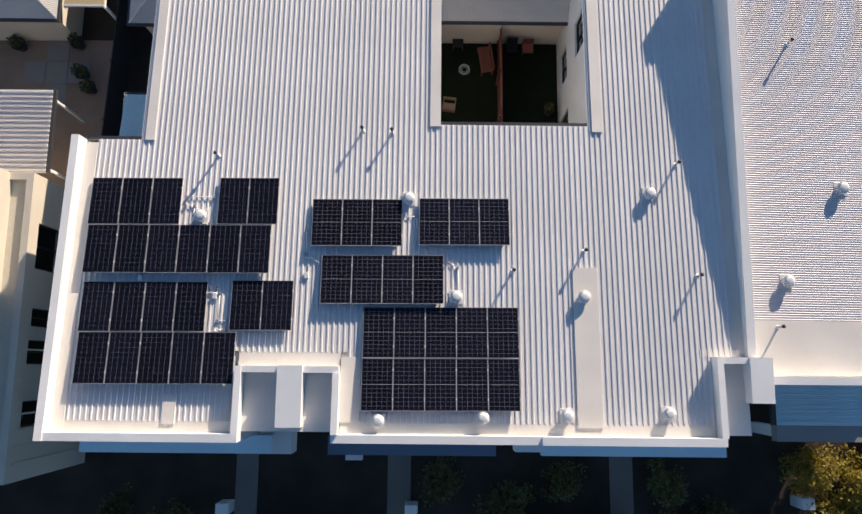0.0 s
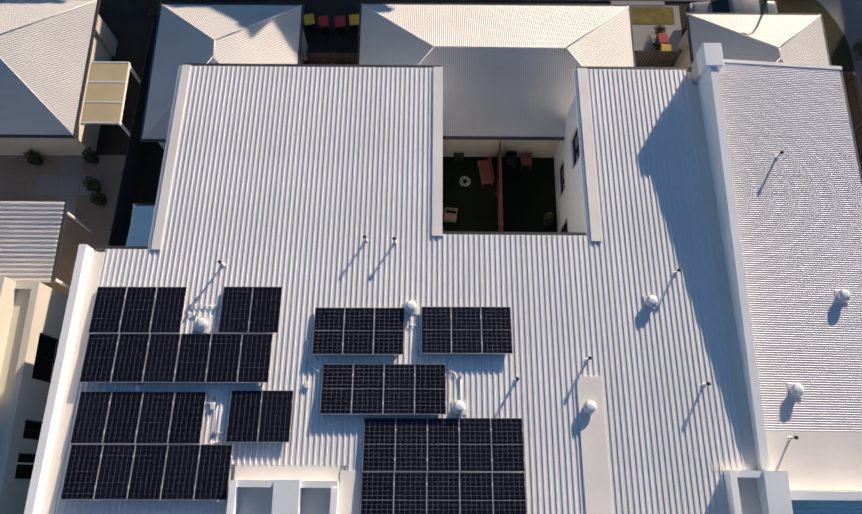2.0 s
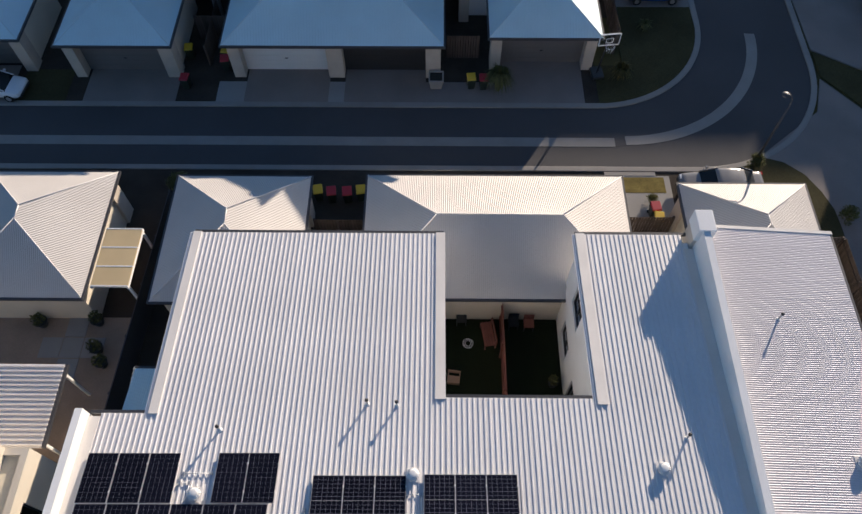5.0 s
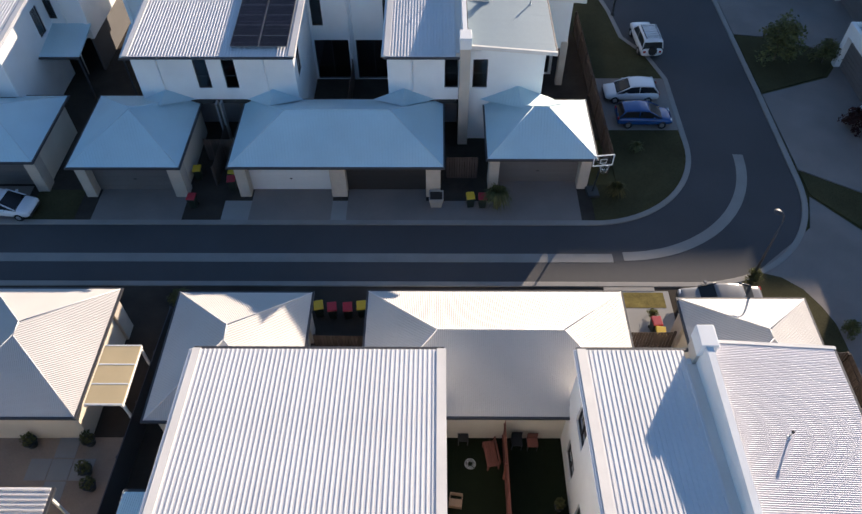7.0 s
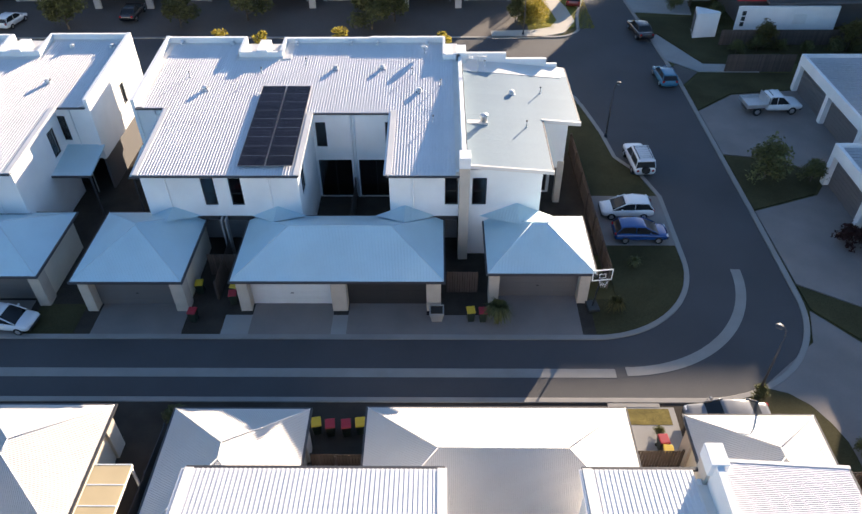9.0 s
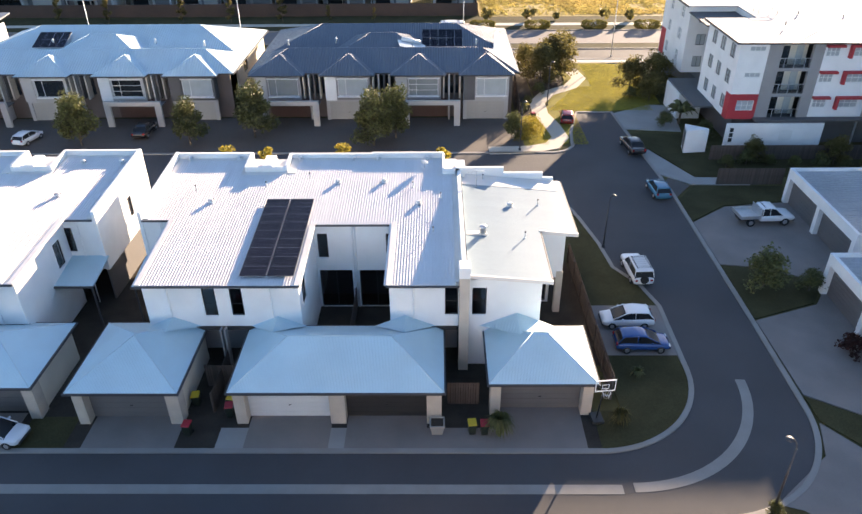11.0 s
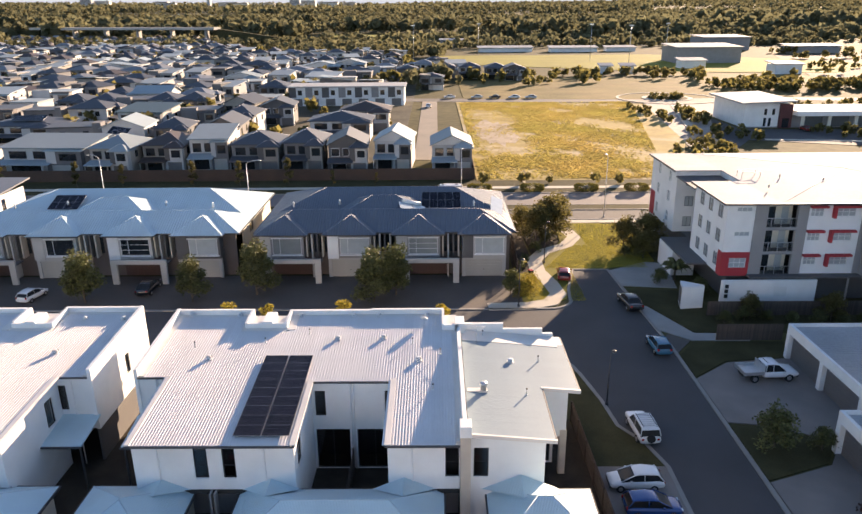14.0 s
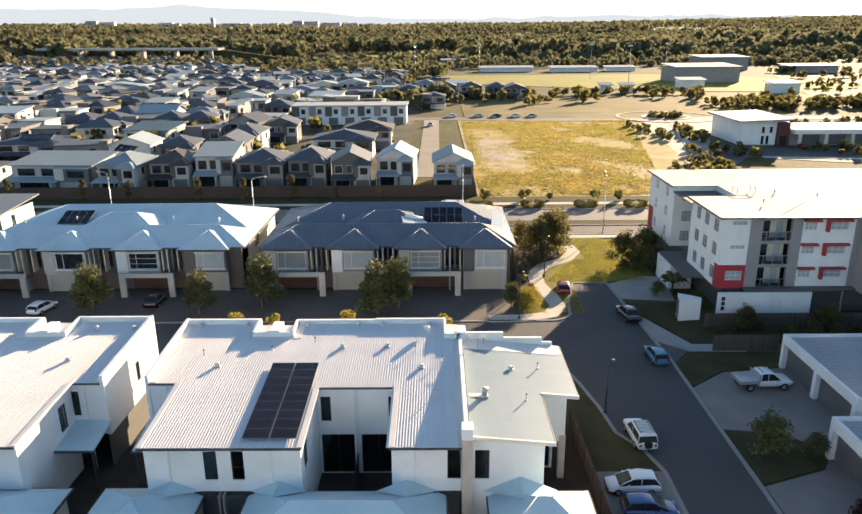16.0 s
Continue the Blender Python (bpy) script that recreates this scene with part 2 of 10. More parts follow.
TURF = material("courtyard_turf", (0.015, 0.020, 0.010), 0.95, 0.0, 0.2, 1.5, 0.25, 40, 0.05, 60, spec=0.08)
DRY_GRASS = material("dry_grass", (0.36, 0.265, 0.085), 0.95, 0.0, 0.35, 9.0, 0.3, 1.2, 0.08, 6, spec=0.08)
two_tone(DRY_GRASS, (0.34, 0.30, 0.09), 22)
LOT_SOIL = two_tone(material("lot_soil", (0.40, 0.305, 0.12), 0.95, 0.0, 0.3, 7.0, 0.1, 1.2, spec=0.08), (0.46, 0.38, 0.27), 14, 0.52, 0.68)
OVAL_GRASS = material("oval_grass", (0.25, 0.23, 0.05), 0.95, 0.0, 0.15, 25, 0.15, 1.0, spec=0.08)
BROWN_GRASS = two_tone(material("brown_grass", (0.215, 0.165, 0.07), 0.95, 0.0, 0.35, 9.0, 0.3, 1.2, spec=0.08), (0.15, 0.125, 0.05), 18)
SOIL_AND_SHADE = material("mulch_soil_and_shade", (0.054, 0.045, 0.037), 0.95, 0.0, 0.3, 1.5, 0.3, 30, 0.06, 40, spec=0.08)
BARE = material("bare_pale_soil", (0.42, 0.34, 0.25), 0.95, 0.0, 0.25, 4, 0.2, 2, spec=0.08)
GROUND = material("far_ground", (0.085, 0.076, 0.034), 0.95, 0.0, 0.4, 60, 0.3, 0.4, spec=0.08)
TIMBER = material("weathered_timber", (0.085, 0.065, 0.055), 0.85, 0.0, 0.2, 0.6, 0.15, 40, 0.03, 60, vary=0.2)
TIMBER_RED = material("red_brown_timber", (0.20, 0.07, 0.05), 0.75, 0.0, 0.2, 0.6, 0.15, 40, vary=0.12)
FENCE_FAR = material("brown_fence", (0.075, 0.052, 0.042), 0.9, 0.0, 0.2, 3, 0.2, 6)
BARK = material("bark", (0.12, 0.09, 0.065), 0.95, 0.0, 0.25, 0.5, 0.2, 30, 0.06, 20)
LEAF = material("green_leaves", (0.10, 0.104, 0.032), 0.7, 0.0, 0.25, 1.2, 0.1, 5, vary=0.15, island=0.45, through_light=0.22)
LEAF_GOLD = material("yellow_green_leaves", (0.30, 0.24, 0.035), 0.7, 0.0, 0.25, 1.2, 0.1, 5, island=0.4, through_light=0.4)
LEAF_GOLD_DIM = material("hedge_leaves", (0.17, 0.15, 0.035), 0.75, 0.0, 0.25, 1.2, 0.1, 5, island=0.4, through_light=0.4)
LEAF_OLIVE = material("olive_leaves", (0.14, 0.122, 0.042), 0.75, 0.0, 0.25, 2, 0.1, 5, vary=0.15, island=0.45, through_light=0.55)
LEAF_RED = material("dark_red_leaves", (0.055, 0.018, 0.014), 0.75, 0.0, 0.25, 1.2, 0.1, 5, island=0.4, through_light=0.4)
# Haze over the woods is put into this lighter leaf colour.
LEAF_FAR = material("far_leaves_hazed", (0.15, 0.143, 0.08), 0.95, 0.0, 0.3, 60, 0.1, 1, island=0.22, spec=0.1, through_light=0.45)
TYRE = material("tyre_rubber", (0.018, 0.018, 0.018), 0.85)
RIM = material("wheel_rim", (0.45, 0.45, 0.46), 0.35, 0.8)
CAR_GLASS = material("car_glass", (0.012, 0.014, 0.016), 0.3, 0.0, 0.0, 1.0, 0.0, spec=0.35)
LAMP_RED = material("tail_lamp", (0.35, 0.01, 0.01), 0.25)
LAMP_CLEAR = material("head_lamp", (0.7, 0.7, 0.7), 0.15)
BIN_BODY = material("dark_green_bin", (0.015, 0.025, 0.018), 0.5)
BIN_RED = material("red_bin_lid", (0.36, 0.016, 0.03), 0.45)
BIN_YELLOW = material("yellow_bin_lid", (0.60, 0.40, 0.02), 0.45)
SHADE_CLOTH = material("cream_shade_panel", (0.62, 0.48, 0.27), 0.8)
ROOF_DARK_X = corrugated("charcoal_roof_across", (0.060, 0.064, 0.075), 0, 0.3, 0.03, 0.5, 0.12)
ROOF_BROWN = material("brown_tile_roof", (0.058, 0.043, 0.04), 0.6, 0.0, 0.15, 4, 0.12, 4)
ROOF_TEAL = material("dark_teal_roof", (0.075, 0.12, 0.13), 0.55, 0.0, 0.12, 4, 0.12, 4)
ROOF_SLATE = material("slate_grey_roof", (0.058, 0.065, 0.078), 0.55, 0.0, 0.12, 4, 0.12, 4)
ROOF_PALE = material("pale_grey_roof", (0.40, 0.41, 0.42), 0.78, 0.0, 0.14, 4, 0.08, 4, spec=0.08)
ROOF_MID = material("mid_grey_roof", (0.17, 0.18, 0.195), 0.5, 0.0, 0.1, 4, 0.06, 4)


# ---- builders ----
ORIGIN = {}


def thing(name, at, label, category, group="", kind=""):
    """An Empty at the thing's base, which parents its parts."""
    ob = new(name)
    ob.empty_display_size = 0.2
    ob.location = at
    ORIGIN[ob] = Vector(at)
    return tagged(ob, label, category, group, kind)


def part(name, bm, mat, parent=None, label="", smooth=False):
    """Links a bmesh, built in world metres, as one mesh object under a thing or a part."""
    o = ORIGIN.get(parent, Vector((0, 0, 0)))
    bmesh.ops.recalc_face_normals(bm, faces=bm.faces)
    if smooth:
        for f in bm.faces:
            f.smooth = True
    me = bpy.data.meshes.new(name)
    for v in bm.verts:
        v.co -= o
    bm.to_mesh(me)
    bm.free()
    for m in mat if isinstance(mat, (list, tuple)) else [mat]:
        me.materials.append(m)
    ob = new(name, me)
    if parent:
        ob.parent = parent
    ORIGIN[ob] = o
    return tagged(ob, label)


def alone(name, bm, mat, label, category, group="", kind="", smooth=False):
    """A thing of one mesh."""
    return tagged(part(name, bm, mat, None, "", smooth), label, category, group, kind)


def piece(name, me, parent, at, turn=0.0):
    """One more object on a shared mesh, under parent, at a place in the world."""
    ob = new(name, me)
    ob.parent = parent
    ob.location = Vector(at) - ORIGIN.get(parent, Vector((0, 0, 0)))
    ob.rotation_euler[2] = turn
    return ob


def mesh_of(name, bm, mat):
    bmesh.ops.recalc_face_normals(bm, faces=bm.faces)
    me = bpy.data.meshes.new(name)
    bm.to_mesh(me)
    bm.free()
    for m in mat if isinstance(mat, (list, tuple)) else [mat]:
        me.materials.append(m)
    return me


def hexa(bm, corners, slot=0):
    """A solid of eight corners: four below, four above, both in the same turn."""
    v = [bm.verts.new(c) for c in corners]
    for f in ((0, 3, 2, 1), (4, 5, 6, 7), (0, 1, 5, 4), (1, 2, 6, 5), (2, 3, 7, 6), (3, 0, 4, 7)):
        bm.faces.new([v[i] for i in f]).material_index = slot
    return v


def box(bm, x0, x1, y0, y1, z0, z1, slot=0):
    x0, x1, y0, y1 = min(x0, x1), max(x0, x1), min(y0, y1), max(y0, y1)
    return hexa(bm, [(x0, y0, z0), (x1, y0, z0), (x1, y1, z0), (x0, y1, z0), (x0, y0, z1), (x1, y0, z1), (x1, y1, z1), (x0, y1, z1)], slot)


def boxed(*spans):
    bm = bmesh.new()
    for s in spans:
        box(bm, *s)
    return bm


def soft_box(x0, x1, y0, y1, z0, z1, r=0.02, segments=2):
    bm = boxed((x0, x1, y0, y1, z0, z1))
    bmesh.ops.bevel(bm, geom=list(bm.edges), offset=r, segments=segments, affect="EDGES", profile=0.5)
    return bm


def tube(bm, a, b, r0, r1=None, sides=8, slot=0):
    """A round bar from a to b."""
    a, b = Vector(a), Vector(b)
    r1 = r0 if r1 is None else r1
    w = (b - a).normalized()
    u = w.orthogonal().normalized()
    v = w.cross(u)
    rings = []
    for p, r in ((a, r0), (b, r1)):
        rings.append([bm.verts.new(p + (u * math.cos(k * 2 * math.pi / sides) + v * math.sin(k * 2 * math.pi / sides)) * r) for k in range(sides)])
    for k in range(sides):
        f = bm.faces.new((rings[0][k], rings[0][(k + 1) % sides], rings[1][(k + 1) % sides], rings[1][k]))
        f.smooth, f.material_index = True, slot
    for ring in (rings[0][::-1], rings[1]):
        bm.faces.new(ring).material_index = slot
    return bm


def lathe(bm, at, profile, sides=16):
    """A turned solid round the vertical through at: rows of (radius, height)."""
    x, y, z = at
    rings = [[bm.verts.new((x + r * math.cos(k * 2 * math.pi / sides), y + r * math.sin(k * 2 * math.pi / sides), z + h)) for k in range(sides)] for r, h in profile]
    for a, b in zip(rings, rings[1:]):
        for k in range(sides):
            bm.faces.new((a[k], a[(k + 1) % sides], b[(k + 1) % sides], b[k])).smooth = True
    bm.faces.new(rings[0][::-1])
    bm.faces.new(rings[-1])
    return bm


def plate(bm, outline, z0, z1):
    """A flat slab over a plan outline."""
    low = [bm.verts.new((x, y, z0)) for x, y in outline]
    top = [bm.verts.new((x, y, z1)) for x, y in outline]
    bm.faces.new(low[::-1])
    bm.faces.new(top)
    for k in range(len(outline)):
        j = (k + 1) % len(outline)
        bm.faces.new((low[k], low[j], top[j], top[k]))
    return bm


def arc(cx, cy, r, a0, a1, n=20):
    return [(cx + r * math.cos(radians(a0 + (a1 - a0) * k / n)), cy + r * math.sin(radians(a0 + (a1 - a0) * k / n))) for k in range(n + 1)]


def ribbon(bm, line, width, z0, z1, side=0.0):
    """A band of a width along a plan line; side -0.5 to 0.5 shifts it across."""
    left, right = [], []
    pts = [Vector(p) for p in line]
    for k, p in enumerate(pts):
        d = (pts[min(k + 1, len(pts) - 1)] - pts[max(k - 1, 0)]).normalized()
        nrm = Vector((-d.y, d.x))
        left.append(p + nrm * width * (0.5 + side))
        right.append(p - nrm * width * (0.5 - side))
    rows = [[bm.verts.new((q.x, q.y, z)) for q in (left[k], right[k]) for z in (z0, z1)] for k in range(len(pts))]
    for a, b in zip(rows, rows[1:]):
        for i, j in ((0, 1), (1, 3), (3, 2), (2, 0)):
            bm.faces.new((a[i], a[j], b[j], b[i]))
    for r in (rows[0], rows[-1]):
        bm.faces.new((r[0], r[1], r[3], r[2]))
    return bm


def wall_run(bm, axis, a0, a1, c0, c1, z0, z1, holes=(), z1b=None):
    """A wall along x (axis 0) or y (axis 1), from a0 to a1, c0 to c1 thick; its top goes from z1 to z1b; holes (u0, u1, v0, v1) go through it."""
    a0, a1, z1b = (a0, a1, z1 if z1b is None else z1b) if a0 < a1 else (a1, a0, z1)
    z1 = z1 if z1b is None else z1
    cuts = sorted({a0, a1, *[min(max(h[i], a0), a1) for h in holes for i in (0, 1)]})
    low_top = min(z1, z1b) - 0.01
    levels = sorted({z0, *[v for h in holes for v in (h[2], h[3]) if z0 + 1e-4 < v < low_top]})
    rows = len(levels)

    def height(i, j):
        return levels[j] if j < rows else z1 + (z1b - z1) * (cuts[i] - a0) / (a1 - a0)

    def solid(i, j):
        if not (0 <= i < len(cuts) - 1 and 0 <= j < rows):
            return False
        a, z = (cuts[i] + cuts[i + 1]) / 2, (levels[j] + (levels[j + 1] if j + 1 < rows else low_top)) / 2
        return not any(h[0] < a < h[1] and h[2] < z < h[3] for h in holes)

    made = {}

    def at(i, j, side):
        if (i, j, side) not in made:
            c = c1 if side else c0
            made[i, j, side] = bm.verts.new((cuts[i], c, height(i, j)) if axis == 0 else (c, cuts[i], height(i, j)))
        return made[i, j, side]

    for i in range(len(cuts) - 1):
        for j in range(rows):
            if not solid(i, j):
                continue
            for side in (0, 1):
                bm.faces.new((at(i, j, side), at(i + 1, j, side), at(i + 1, j + 1, side), at(i, j + 1, side)))
            for di, dj, p, q in ((-1, 0, (i, j), (i, j + 1)), (1, 0, (i + 1, j), (i + 1, j + 1)), (0, -1, (i, j), (i + 1, j)), (0, 1, (i, j + 1), (i + 1, j + 1))):
                if not solid(i + di, j + dj):
                    bm.faces.new((at(*p, 0), at(*q, 0), at(*q, 1), at(*p, 1)))
    return bm


def window(parent, axis, u0, u1, v0, v1, c, deep, frame_mat=None, pane_mat=None, bars=(), name="window"):
    """A framed window in an opening: c is the middle of the wall's thickness; bars are fractions of its width, or ('h', fraction)."""
    frame_mat, pane_mat = frame_mat or FRAME_DARK, pane_mat or GLASS
    t = 0.05
    bm = wall_run(bmesh.new(), axis, u0, u1, c - deep / 2, c + deep / 2, v0, v1, [(u0 + t, u1 - t, v0 + t, v1 - t)])
    w = part(name, bm, frame_mat, parent)
    for b in bars:
        if isinstance(b, tuple):
            v = v0 + (v1 - v0) * b[1]
            a, b, lo, hi, d = u0 + t, u1 - t, v - 0.02, v + 0.02, deep / 2 - 0.006
        else:
            u = u0 + (u1 - u0) * b
            a, b, lo, hi, d = u - 0.02, u + 0.02, v0 + t, v1 - t, deep / 2 - 0.003
        part("glazing_bar", boxed((a, b, c - d, c + d, lo, hi) if axis == 0 else (c - d, c + d, a, b, lo, hi)), frame_mat, w)
    bm = bmesh.new()
    if axis == 0:
        box(bm, u0 + t, u1 - t, c - 0.006, c + 0.006, v0 + t, v1 - t)
    else:
        box(bm, c - 0.006, c + 0.006, u0 + t, u1 - t, v0 + t, v1 - t)
    part("pane", bm, pane_mat, w)
    return w


def hip_roof(parent, x0, x1, y0, y1, z0, rise, mats, over=0.0, name="roof", ridge_in=None, thick=0.12, gutter=True):
    """A hipped roof over a rectangle with its eaves at z0: four closed slopes as one part, ridge caps and gutters of their own."""
    x0, x1, y0, y1 = x0 - over, x1 + over, y0 - over, y1 + over
    w, d = x1 - x0, y1 - y0
    run = min(w, d) / 2 if ridge_in is None else ridge_in
    cx, cy = (x0 + x1) / 2, (y0 + y1) / 2
    if w >= d:
        ra, rb = Vector((x0 + run, cy, z0 + rise)), Vector((x1 - run, cy, z0 + rise))
    else:
        ra, rb = Vector((cx, y0 + run, z0 + rise)), Vector((cx, y1 - run, z0 + rise))
    if (ra - rb).length < 0.05:
        rb = ra + Vector((0.06, 0, 0)) if w >= d else ra + Vector((0, 0.06, 0))
    c = [Vector(p) for p in ((x0, y0, z0), (x1, y0, z0), (x1, y1, z0), (x0, y1, z0))]
    bm = bmesh.new()
    v = [bm.verts.new(p) for p in (*c, ra, rb)]
    lowv = [bm.verts.new(p - Vector((0, 0, thick))) for p in c]
    if w >= d:
        faces = (((0, 1, 5, 4), 0), ((2, 3, 4, 5), 0), ((1, 2, 5), 1), ((3, 0, 4), 1))
    else:
        faces = (((0, 1, 4), 0), ((2, 3, 5), 0), ((1, 2, 5, 4), 1), ((3, 0, 4, 5), 1))
    for f, s in faces:
        bm.faces.new([v[i] for i in f]).material_index = s
    bm.faces.new(lowv)
    for k in range(4):
        bm.faces.new((v[k], v[(k + 1) % 4], lowv[(k + 1) % 4], lowv[k]))
    roof = part(name, bm, mats, parent)
    bm = bmesh.new()
    ends = ((0, ra), (3, ra), (1, rb), (2, rb)) if w >= d else ((0, ra), (1, ra), (2, rb), (3, rb))
    for k, r in ends:
        tube(bm, c[k], r, 0.028, sides=8)
    tube(bm, ra, rb, 0.028, sides=8)
    part("ridge_cap", bm, RIDGE_SLATE if mats[0].name.startswith(("slate", "charcoal", "brown")) else RIDGE_BLUE if "pale_" in mats[0].name and "across" in mats[0].name else RIDGE_PALE, roof)
    if gutter:
        g = 0.1
        bm = bmesh.new()
        rows = [[bm.verts.new((x, y, z)) for x, y in ((a0, b0), (a1, b0), (a1, b1), (a0, b1))] for a0, a1, b0, b1, z in ((x0 - g, x1 + g, y0 - g, y1 + g, z0 - 0.14), (x0, x1, y0, y1, z0 - 0.14), (x0, x1, y0, y1, z0 - 0.01), (x0 - g, x1 + g, y0 - g, y1 + g, z0 - 0.01))]
        for k in range(4):
            for a, b in zip(rows, rows[1:] + rows[:1]):
                bm.faces.new((a[k], a[(k + 1) % 4], b[(k + 1) % 4], b[k]))
        part("gutter", bm, GUTTER, roof)
    return roof


DOOR_RIBS = {}


def garage_door(parent, x0, x1, y, z1, mat, face, name="garage_door"):
    """A sectional door in the plane y, looking along face (-1 south, 1 north): a backing with six panels."""
    d = part(name, boxed((x0, x1, y - face * 0.05, y, 0.004, z1)), mat, parent)
    key = (round(x1 - x0, 2), round(z1, 2), mat.name, face)
    if key not in DOOR_RIBS:
        bm = boxed((0.02, x1 - x0 - 0.02, 0.0, face * 0.018, 0.02, z1 / 6 - 0.02))
        bmesh.ops.bevel(bm, geom=list(bm.edges), offset=0.006, segments=1, affect="EDGES")
        DOOR_RIBS[key] = mesh_of("door_panel", bm, mat)
    for k in range(6):
        piece("door_panel", DOOR_RIBS[key], d, (x0, y + face * 0.001, z1 * k / 6))
    part("handle", boxed(((x0 + x1) / 2 - 0.08, (x0 + x1) / 2 + 0.08, y + face * 0.02, y + face * 0.06, z1 * 0.40, z1 * 0.40 + 0.04)), DARK_PLASTIC, d)
    return d


# ---- the two rows of townhouses along the lane ----
SLOPE = 0.075
EAVE = 6.4


class Site:
    """A row in the plan: x along the lane, d from its lane edge into the block."""

    def __init__(self, ox, sx, lane, s, step, court, recess, back):
        self.ox, self.sx, self.lane, self.s = ox, sx, lane, s
        self.step, self.court, self.recess, self.back = step, court, recess, back

    def X(self, x):
        return self.ox + self.sx * x

    def Y(self, d):
        return self.lane + self.s * d

    def box(self, bm, x0, x1, d0, d1, z0, z1):
        return box(bm, self.X(x0), self.X(x1), self.Y(d0), self.Y(d1), z0, z1)

    def ramp(self, bm, x0, x1, d0, d1, lo, hi, lo1=None, hi1=None):
        """A block whose underside and top follow the roof's fall: lo and hi above the roof line."""
        lo1, hi1 = lo if lo1 is None else lo1, hi if hi1 is None else hi1
        a, b, p, q = self.X(x0), self.X(x1), self.Y(d0), self.Y(d1)
        za, zb = EAVE + SLOPE * d0, EAVE + SLOPE * d1
        return hexa(bm, [(a, p, za + lo), (b, p, za + lo), (b, q, zb + lo1), (a, q, zb + lo1), (a, p, za + hi), (b, p, za + hi), (b, q, zb + hi1), (a, q, zb + hi1)])

    def along_x(self, bm, x0, x1, d0, d1, z0, z1, holes=()):
        """A wall along the lane; holes in local x."""
        a, b = self.X(x0), self.X(x1)
        hs = [(min(self.X(h[0]), self.X(h[1])), max(self.X(h[0]), self.X(h[1])), h[2], h[3]) for h in holes]
        return wall_run(bm, 0, min(a, b), max(a, b), min(self.Y(d0), self.Y(d1)), max(self.Y(d0), self.Y(d1)), z0, z1, hs)

    def along_d(self, bm, x0, x1, d0, d1, z0, z1, holes=(), z1b=None):
        """A wall away from the lane; holes in d."""
        p, q = self.Y(d0), self.Y(d1)
        z1b = z1 if z1b is None else z1b
        hs = [(min(self.Y(h[0]), self.Y(h[1])), max(self.Y(h[0]), self.Y(h[1])), h[2], h[3]) for h in holes]
        if p > q:
            p, q, z1, z1b = q, p, z1b, z1
        return wall_run(bm, 1, p, q, min(self.X(x0), self.X(x1)), max(self.X(x0), self.X(x1)), z0, z1, hs, z1b)

    def win_x(self, parent, x0, x1, z0, z1, d, **k):
        a, b = sorted((self.X(x0), self.X(x1)))
        return window(parent, 0, a, b, z0, z1, self.Y(d), 0.1, **k)

    def win_d(self, parent, d0, d1, z0, z1, x, **k):
        a, b = sorted((self.Y(d0), self.Y(d1)))
        return window(parent, 1, a, b, z0, z1, self.X(x), 0.1, **k)


SHEET = {}


def sheet_mesh(length, s):
    """A ribbed roof sheet 0.72 m wide, rising from its lane end: four ribs."""
    key = (round(length, 2), s)
    if key in SHEET:
        return SHEET[key]
    prof = [(0.0, 0.0)]
    for k in range(4):
        c = 0.09 + 0.18 * k
        prof += [(c - 0.03, 0.0), (c - 0.021, 0.027), (c + 0.021, 0.027), (c + 0.03, 0.0)]
    prof += [(0.717, 0.0)]
    bm = bmesh.new()
    rows = []
    for d in (0.0, length):
        z = SLOPE * d
        top = [bm.verts.new((x, s * d, z + h)) for x, h in prof]
        low = [bm.verts.new((prof[0][0], s * d, z - 0.02)), bm.verts.new((prof[-1][0], s * d, z - 0.02))]
        rows.append((top, low))
    (ta, la), (tb, lb) = rows
    for k in range(len(prof) - 1):
        bm.faces.new((ta[k], ta[k + 1], tb[k + 1], tb[k]))
    bm.faces.new((la[0], la[1], lb[1], lb[0]))
    bm.faces.new((ta[0], tb[0], lb[0], la[0]))
    bm.faces.new((ta[-1], tb[-1], lb[1], la[1]))
    bm.faces.new([*ta, la[1], la[0]])
    bm.faces.new([*tb, lb[1], lb[0]])
    SHEET[key] = mesh_of("roof_sheet", bm, ROOF_WHITE)
    return SHEET[key]


